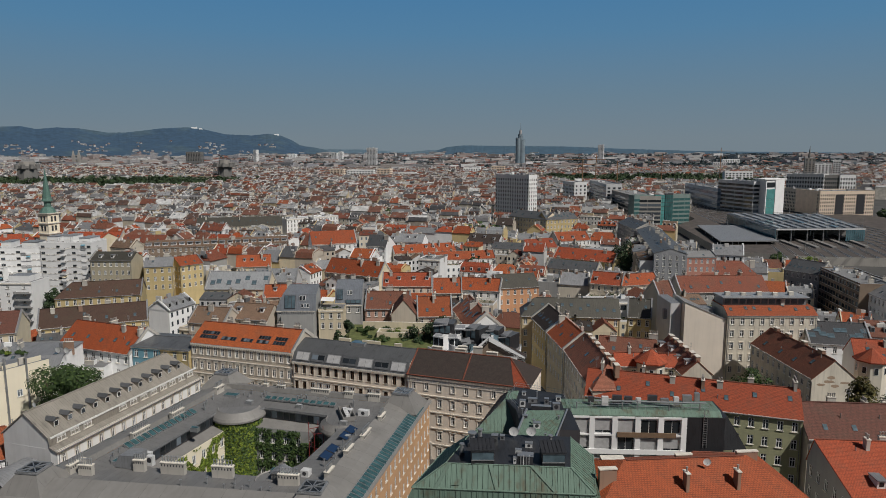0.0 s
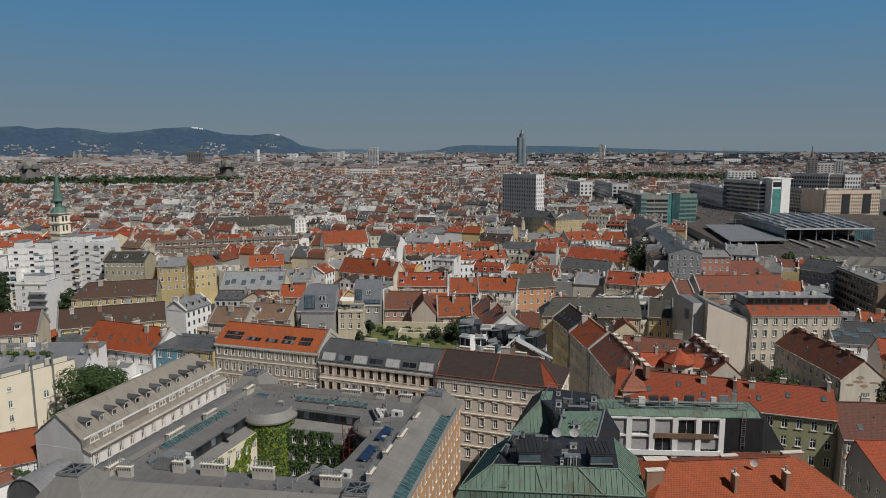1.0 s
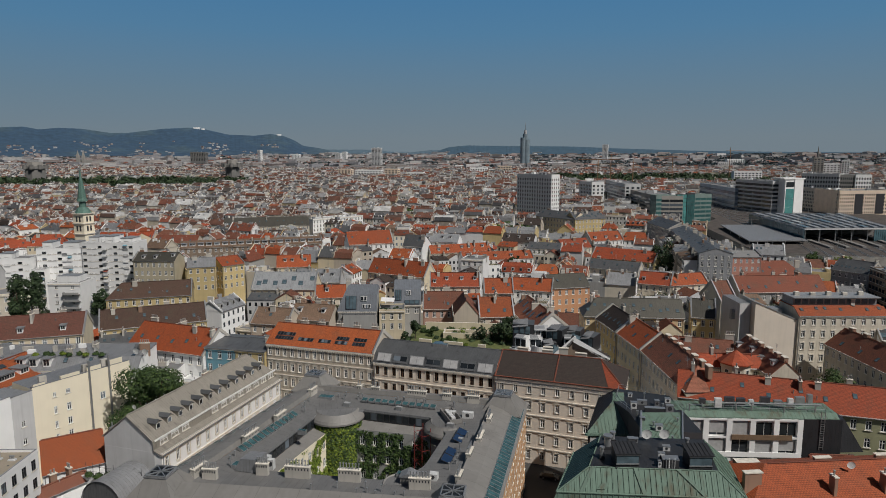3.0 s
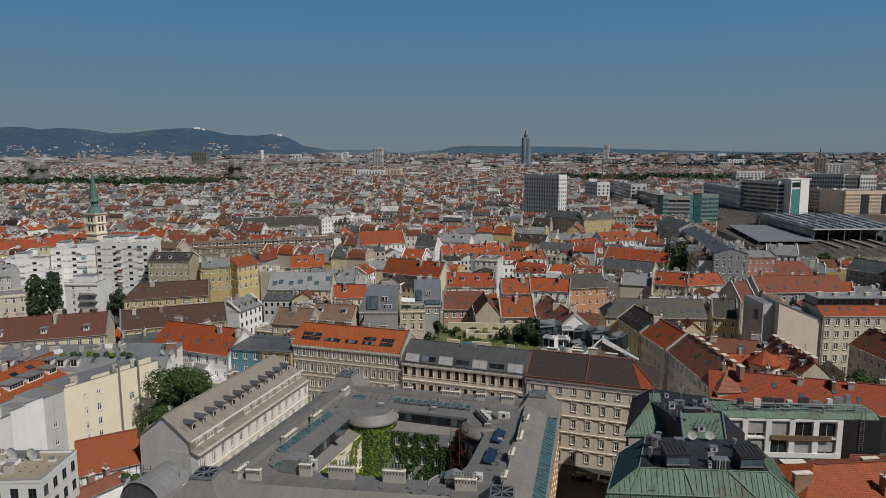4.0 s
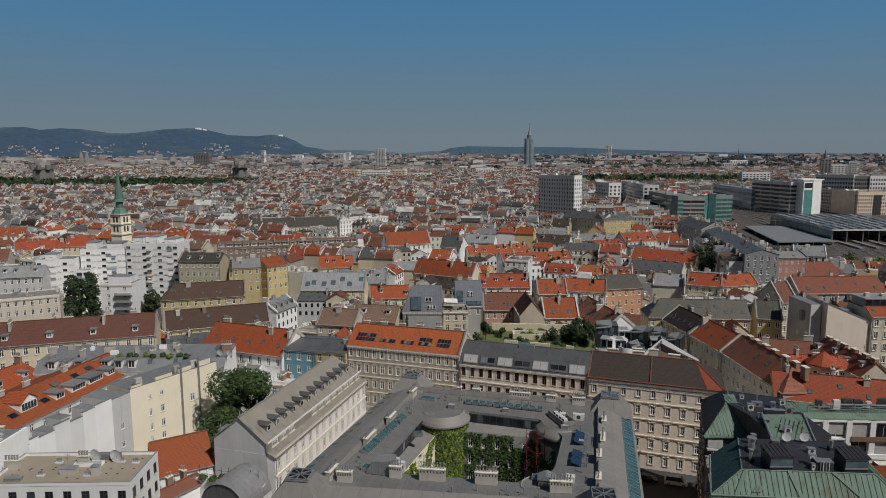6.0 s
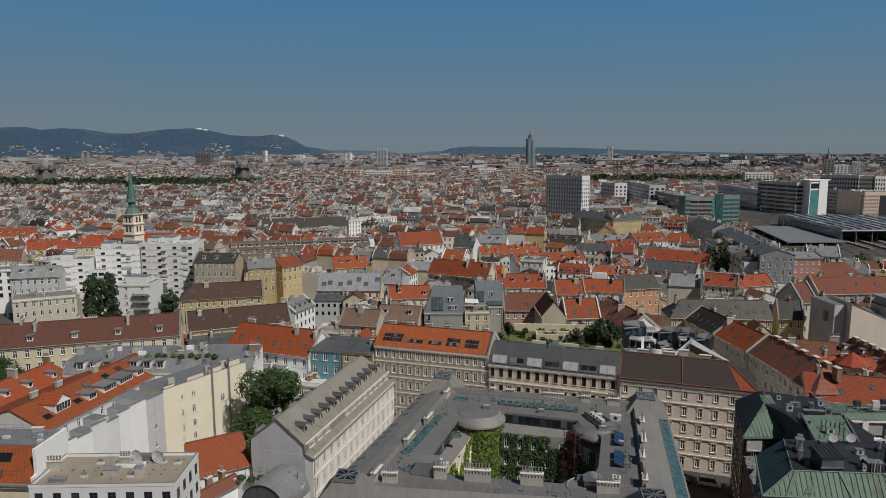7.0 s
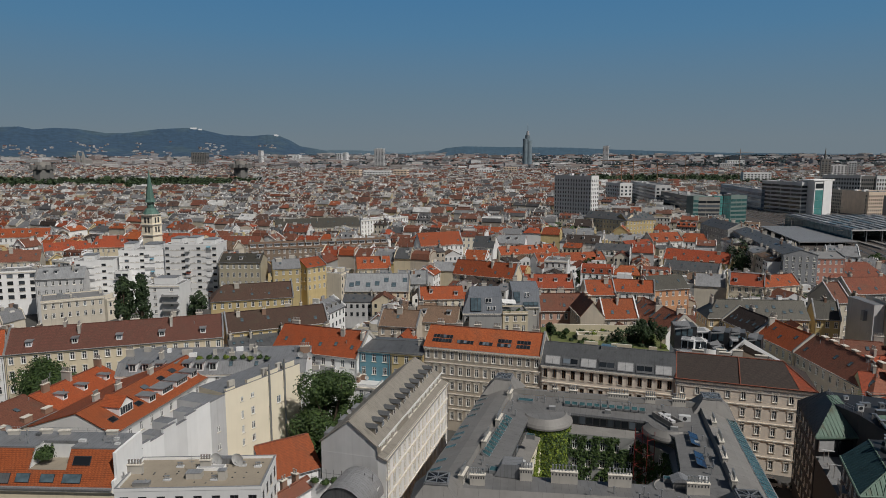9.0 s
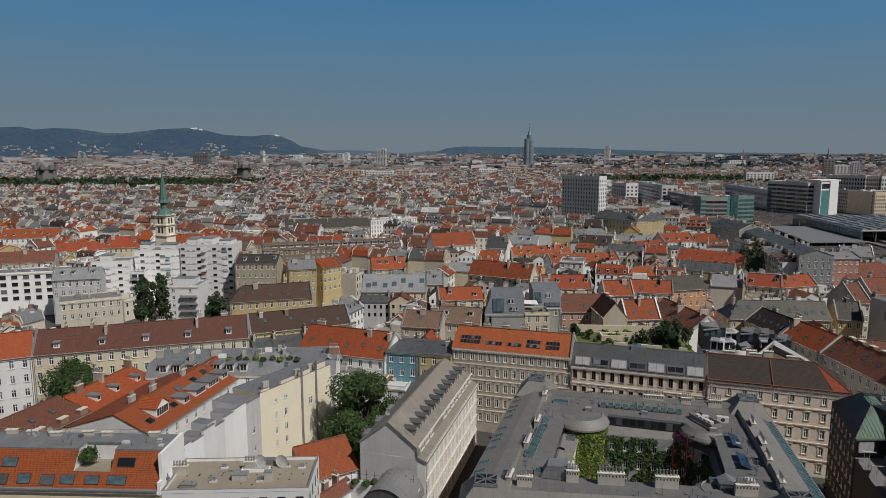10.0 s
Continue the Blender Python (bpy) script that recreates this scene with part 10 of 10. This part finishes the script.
def court_wings():
    """Lower court wings, sheds and terraces standing in front of the middle row of houses."""
    rng = random.Random(31)
    n = 0
    for A, B, depth, eave, wall, flat, rows, style in list(FRONTS):
        mid = (A + B) / 2
        if not (196 < mid.y < 440 and -125 < mid.x < 130) or abs(B.x - A.x) < 8 or style == "ornate" or wall == "salmon" or mid.x > 88 and mid.y < 215:
            continue
        ln = (B - A).length
        yaw = math.degrees(math.atan2(B.y - A.y, B.x - A.x))
        u = 0.0
        while u < ln - 4 and n < 95:
            L, D = min(rng.uniform(6, 13), ln - u), rng.uniform(5.5, 9.5)
            h = max(8.0, eave - rng.uniform(2.6, 6.0))
            m = pose(A.x, A.y, 0, 0, 0, yaw) @ pose(u, -D - 0.05, 0)
            u += L + 0.05
            if taken(m @ pose(0.4, 0, 0), L - 0.8, D - 1.2, 0.0):
                continue
            n += 1
            kind = rng.choice(("shed", "shed", "terrace", "gable"))
            wk = rng.choice(("white", "white", "cream", "lightgrey", "pale", "beige"))
            rk = rng.choice(("pewter", "pewter", "rust", "brown", "tan", "zinc", "orange", "umber")) if kind != "terrace" else "felt"
            q = m @ Vector((0, 0, 0))
            FOOT.append((Vector(q[:2]), Vector((m @ Vector((L, 0, 0)))[:2]), D))
            ob = thing("court_wing", m, {"shed": "low %s court wing with a sloping %s roof", "gable": "small %s court house with a %s gable roof", "terrace": "low %s wing with a %s roof terrace"}[kind] % (wk.replace("lightgrey", "light grey"), {"pewter": "dark metal", "zinc": "grey metal", "felt": "grey felt", "umber": "dark tiled"}.get(rk, rk + " tiled")), "house", "houses of the old town")
            g, r = Geo(), Geo()
            g.box((0, 0, 0), (L, D, h), W[wk], None, None, floor=False)
            for k in range(int(L / 2.4)):
                x = (k + 0.5) * L / int(L / 2.4)
                for z in (h - 2.6, h - 6.0):
                    g.box((x - 0.5, -0.06, z), (x + 0.5, -0.002, z + 1.6), PANE, None, None, floor=False)
                    g.box((x - 0.6, -0.1, z - 0.12), (x + 0.6, -0.002, z - 0.002), FRAME, None, None, floor=False)
            part("wall", g, ob)
            if kind == "shed":
                rise = rng.uniform(1.6, 2.6)
                r.hexa([Vector(i) for i in ((-0.1, -0.3, h), (L + 0.1, -0.3, h), (L + 0.1, D, h), (-0.1, D, h), (-0.1, -0.3, h + 0.15), (L + 0.1, -0.3, h + 0.15), (L + 0.1, D, h + rise), (-0.1, D, h + rise))], T[rk], floor=False)
                for k in range(rng.randint(1, 3)):
                    x = rng.uniform(1, L - 1)
                    z = h + 0.15 + (rise - 0.15) * 0.45
                    part("skylight", skylight_mesh(0.95, 1.4), ob, m=pose(x, D * 0.45, z + 0.05, math.degrees(math.atan2(rise, D)), 0, 0))
            elif kind == "gable":
                rise = rng.uniform(2.0, 3.2)
                for s in (0, 1):
                    e = [(-0.2, -0.2), (L / 2, 0)] if s == 0 else [(L + 0.2, -0.2), (L / 2, 0)]
                    a0, a1 = (Vector((e[0][0], -0.2, h)), Vector((e[1][0], -0.2, h + rise)))
                    b0, b1 = (Vector((e[0][0], D, h)), Vector((e[1][0], D, h + rise)))
                    low, up = ([a0, a1, b1, b0] if s == 0 else [a1, a0, b0, b1]), Vector((0, 0, 0.2))
                    r.hexa(low + [p + up for p in low], T[rk])
                r.face([(0, 0, h), (L, 0, h), (L / 2, 0, h + rise)], W[wk])
            else:
                r.box((0.2, 0.2, h), (L - 0.2, D, h + 0.06), T["gravel"], None, None, floor=False)
                for lo, hi in (((0, 0, h), (L, 0.2, h + 0.8)), ((0, 0.2, h), (0.2, D, h + 0.8)), ((L - 0.2, 0.2, h), (L, D, h + 0.8))):
                    r.box(lo, hi, W["white"], T["silver"])
                leaf = Geo()
                for k in range(220):
                    x, y = rng.uniform(0.5, L - 0.5), rng.choice((0.6, D * 0.5)) + rng.uniform(-0.3, 0.5)
                    p = Vector((x, y, h + 0.2 + 1.3 * rng.random() * abs(math.sin(x * 1.3 + y))))
                    leaf_patch(leaf, p, Vector((rng.uniform(-1, 1), rng.uniform(-1, 1), 1)).normalized(), 0.22, LEAF, rng)
                tagged(part("planting", leaf, ob, "green terrace plants"), kind="stuff")
            part("roof", r, ob)
            for k in range(rng.randint(1, 2)):
                w = rng.choice((1.2, 1.8))
                part("chimney", chimney_mesh(w, 0.65, 1.5, int(w / 0.45)), ob, m=pose(rng.choice((0.8, L - 0.8)), D * 0.85, h + (2.0 if kind == "shed" else 0.6), 0, 0, 90))


court_wings()


def in_view(x, y):
    return y > 150 and abs(x + 36) < 0.74 * y + 75


def far_city():
    rng = random.Random(7)
    chunks = {}
    c, s = math.cos(radians(GRID)), math.sin(radians(GRID))
    bw, bd = 84.0, 62.0
    count = 0
    for j in range(-6, 46):
        for i in range(-40, 50):
            gx, gy = i * bw + (j % 3) * 17, j * bd
            x, y = gx * c - gy * s, gx * s + gy * c
            if y > 2250 or not in_view(x, y):
                continue
            if -1330 < x < -470 and 1120 < y < 1580 or 180 < x < 700 and 1330 < y < 1790:
                continue
            d = math.hypot(x, y)
            twist = 34 * noise.noise(Vector((x / 500, y / 500, 1.0))) if d > 450 else 0
            sub = pose(x, y, 0, 0, 0, GRID + twist + rng.uniform(-2, 2))
            plots = []
            for yy, turn in ((3.0, 0), (bd - 16.0, 180)):
                u = 4.0
                while u < bw - 12:
                    L, D = rng.uniform(9, 19), rng.uniform(10, 13)
                    plots.append((sub @ (pose(u, yy, 0) if not turn else pose(u + L, yy + 2 + D, 0, 0, 0, 180)), L, D, rng.uniform(14.5, 21), rng.uniform(2.8, 5.2), rng.random() < 0.14))
                    u += L
            for side in (0, 1):
                v = 17.0
                while v < bd - 26:
                    L = rng.uniform(9, 16)
                    plots.append((sub @ (pose(4, v + L, 0, 0, 0, -90) if side == 0 else pose(bw - 12, v, 0, 0, 0, 90)), L, 10, rng.uniform(14, 20), rng.uniform(2.6, 4.6), rng.random() < 0.1))
                    v += L
            for k in range(5):
                L, D = rng.uniform(7, 16), rng.uniform(6, 10)
                plots.append((sub @ pose(rng.uniform(16, bw - 36), rng.uniform(16, bd - 28), 0, 0, 0, rng.choice((0, 90, 180))), L, D, rng.uniform(10, 17), rng.uniform(1.6, 3.6), rng.random() < 0.4))
            for m, L, D, h, rise, flat in plots:
                p = m.translation
                if d < 1100 and taken(m, L, D):
                    continue
                if p.y < 345:
                    h = rng.uniform(8, 12.5) if p.y < 300 else min(h, 14.5) - 0.5
                    if -205 < p.x < -108 and 212 < p.y < 309 or -4 < p.x < 24 and 192 < p.y < 240:
                        continue
                    if p.y < 172 or (p.x > 60 and p.y < 185):
                        continue
                if p.x > 190 and p.y < 1050 and p.x > 0.36 * p.y + 10:
                    continue
                near = p.y < 520 and count < 400
                if near:
                    count += 1
                    g, gr = Geo(), Geo()
                    wk = rng.choice(("cream", "pale", "white", "white", "white", "beige", "lightgrey", "yellow", "pale", "grey"))
                    rk = rng.choice(("felt", "whiteflat", "zinc")) if flat else rng.choice(("orange", "orange", "bright", "rust", "red", "brown", "brown", "zinc", "zinc", "pewter", "tan", "umber", "silver"))
                    far_house(g, gr, Matrix.Identity(4), L, D, h, rise, 2, flat, rng, W[wk], T[rk])
                    ob = thing("town_house", m, TOWN[rk] % wk.replace("lightgrey", "light grey"), "house", "houses of the old town")
                    part("wall", g, ob)
                    part("roof", gr, ob)
                else:
                    g, gr = chunks.setdefault(min(9, int(d / 420)), (Geo(), Geo()))
                    lift = Matrix.Translation((0, 0, land(d)))
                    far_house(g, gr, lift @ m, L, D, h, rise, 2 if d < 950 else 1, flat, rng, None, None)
    for k, (g, gr) in chunks.items():
        tagged(new("distant_houses", g.mesh("distant_houses")), "dense quarter of rendered town house walls", "houses", kind="stuff")
        tagged(new("distant_roofs", gr.mesh("distant_roofs")), "sea of red, brown and grey city roofs", "roofs", kind="stuff")


def horizon_city():
    """The quarters beyond two kilometres, thinning out up the slopes of the hills."""
    rng = random.Random(21)
    g, gr = Geo(), Geo()
    for k in range(9000):
        a = rng.uniform(-37, 37)
        d = 2150 + 2550 * rng.random() ** 0.9
        x, y = d * math.sin(radians(a)), d * math.cos(radians(a))
        if noise.noise(Vector((x / 420, d / 200, 9.0))) < (-0.3 if a < 8 else -0.16):
            continue
        big = rng.random() < 0.12
        L, D = rng.uniform(22, 60) * (1.4 if big else 1), rng.uniform(12, 18)
        h = rng.uniform(9, 14) + (rng.uniform(2, 16) if big else 0)
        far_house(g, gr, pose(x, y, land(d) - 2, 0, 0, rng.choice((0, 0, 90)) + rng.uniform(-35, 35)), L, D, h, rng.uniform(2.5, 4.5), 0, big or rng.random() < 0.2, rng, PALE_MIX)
    for k in range(700):
        a, t = rng.uniform(-37, -14), 0.72 * rng.random() ** 1.5
        if noise.noise(Vector((a * 0.45, t * 3, 3.0))) < 0.02:
            continue
        p = slope_point(WEST, 4880, a, t)
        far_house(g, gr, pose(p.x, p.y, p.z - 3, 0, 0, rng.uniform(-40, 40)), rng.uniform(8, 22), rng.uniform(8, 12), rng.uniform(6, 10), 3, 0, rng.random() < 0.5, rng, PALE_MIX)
    for a, ln in ((-20.7, 60), (-20.1, 34), (-14.2, 46)):
        p = slope_point(WEST, 4880, a, 0.99)
        far_house(g, gr, pose(p.x, p.y, p.z - 4, 0, 0, -a), ln * 0.7, 12, 11, 4, 0, True, rng, W["white"])
    tagged(new("distant_houses", g.mesh("distant_houses")), "far quarters at the foot of the hills, paled for haze", "houses", kind="stuff")
    tagged(new("distant_roofs", gr.mesh("distant_roofs")), "hazy far roofs at the foot of the hills", "roofs", kind="stuff")


far_city()
horizon_city()
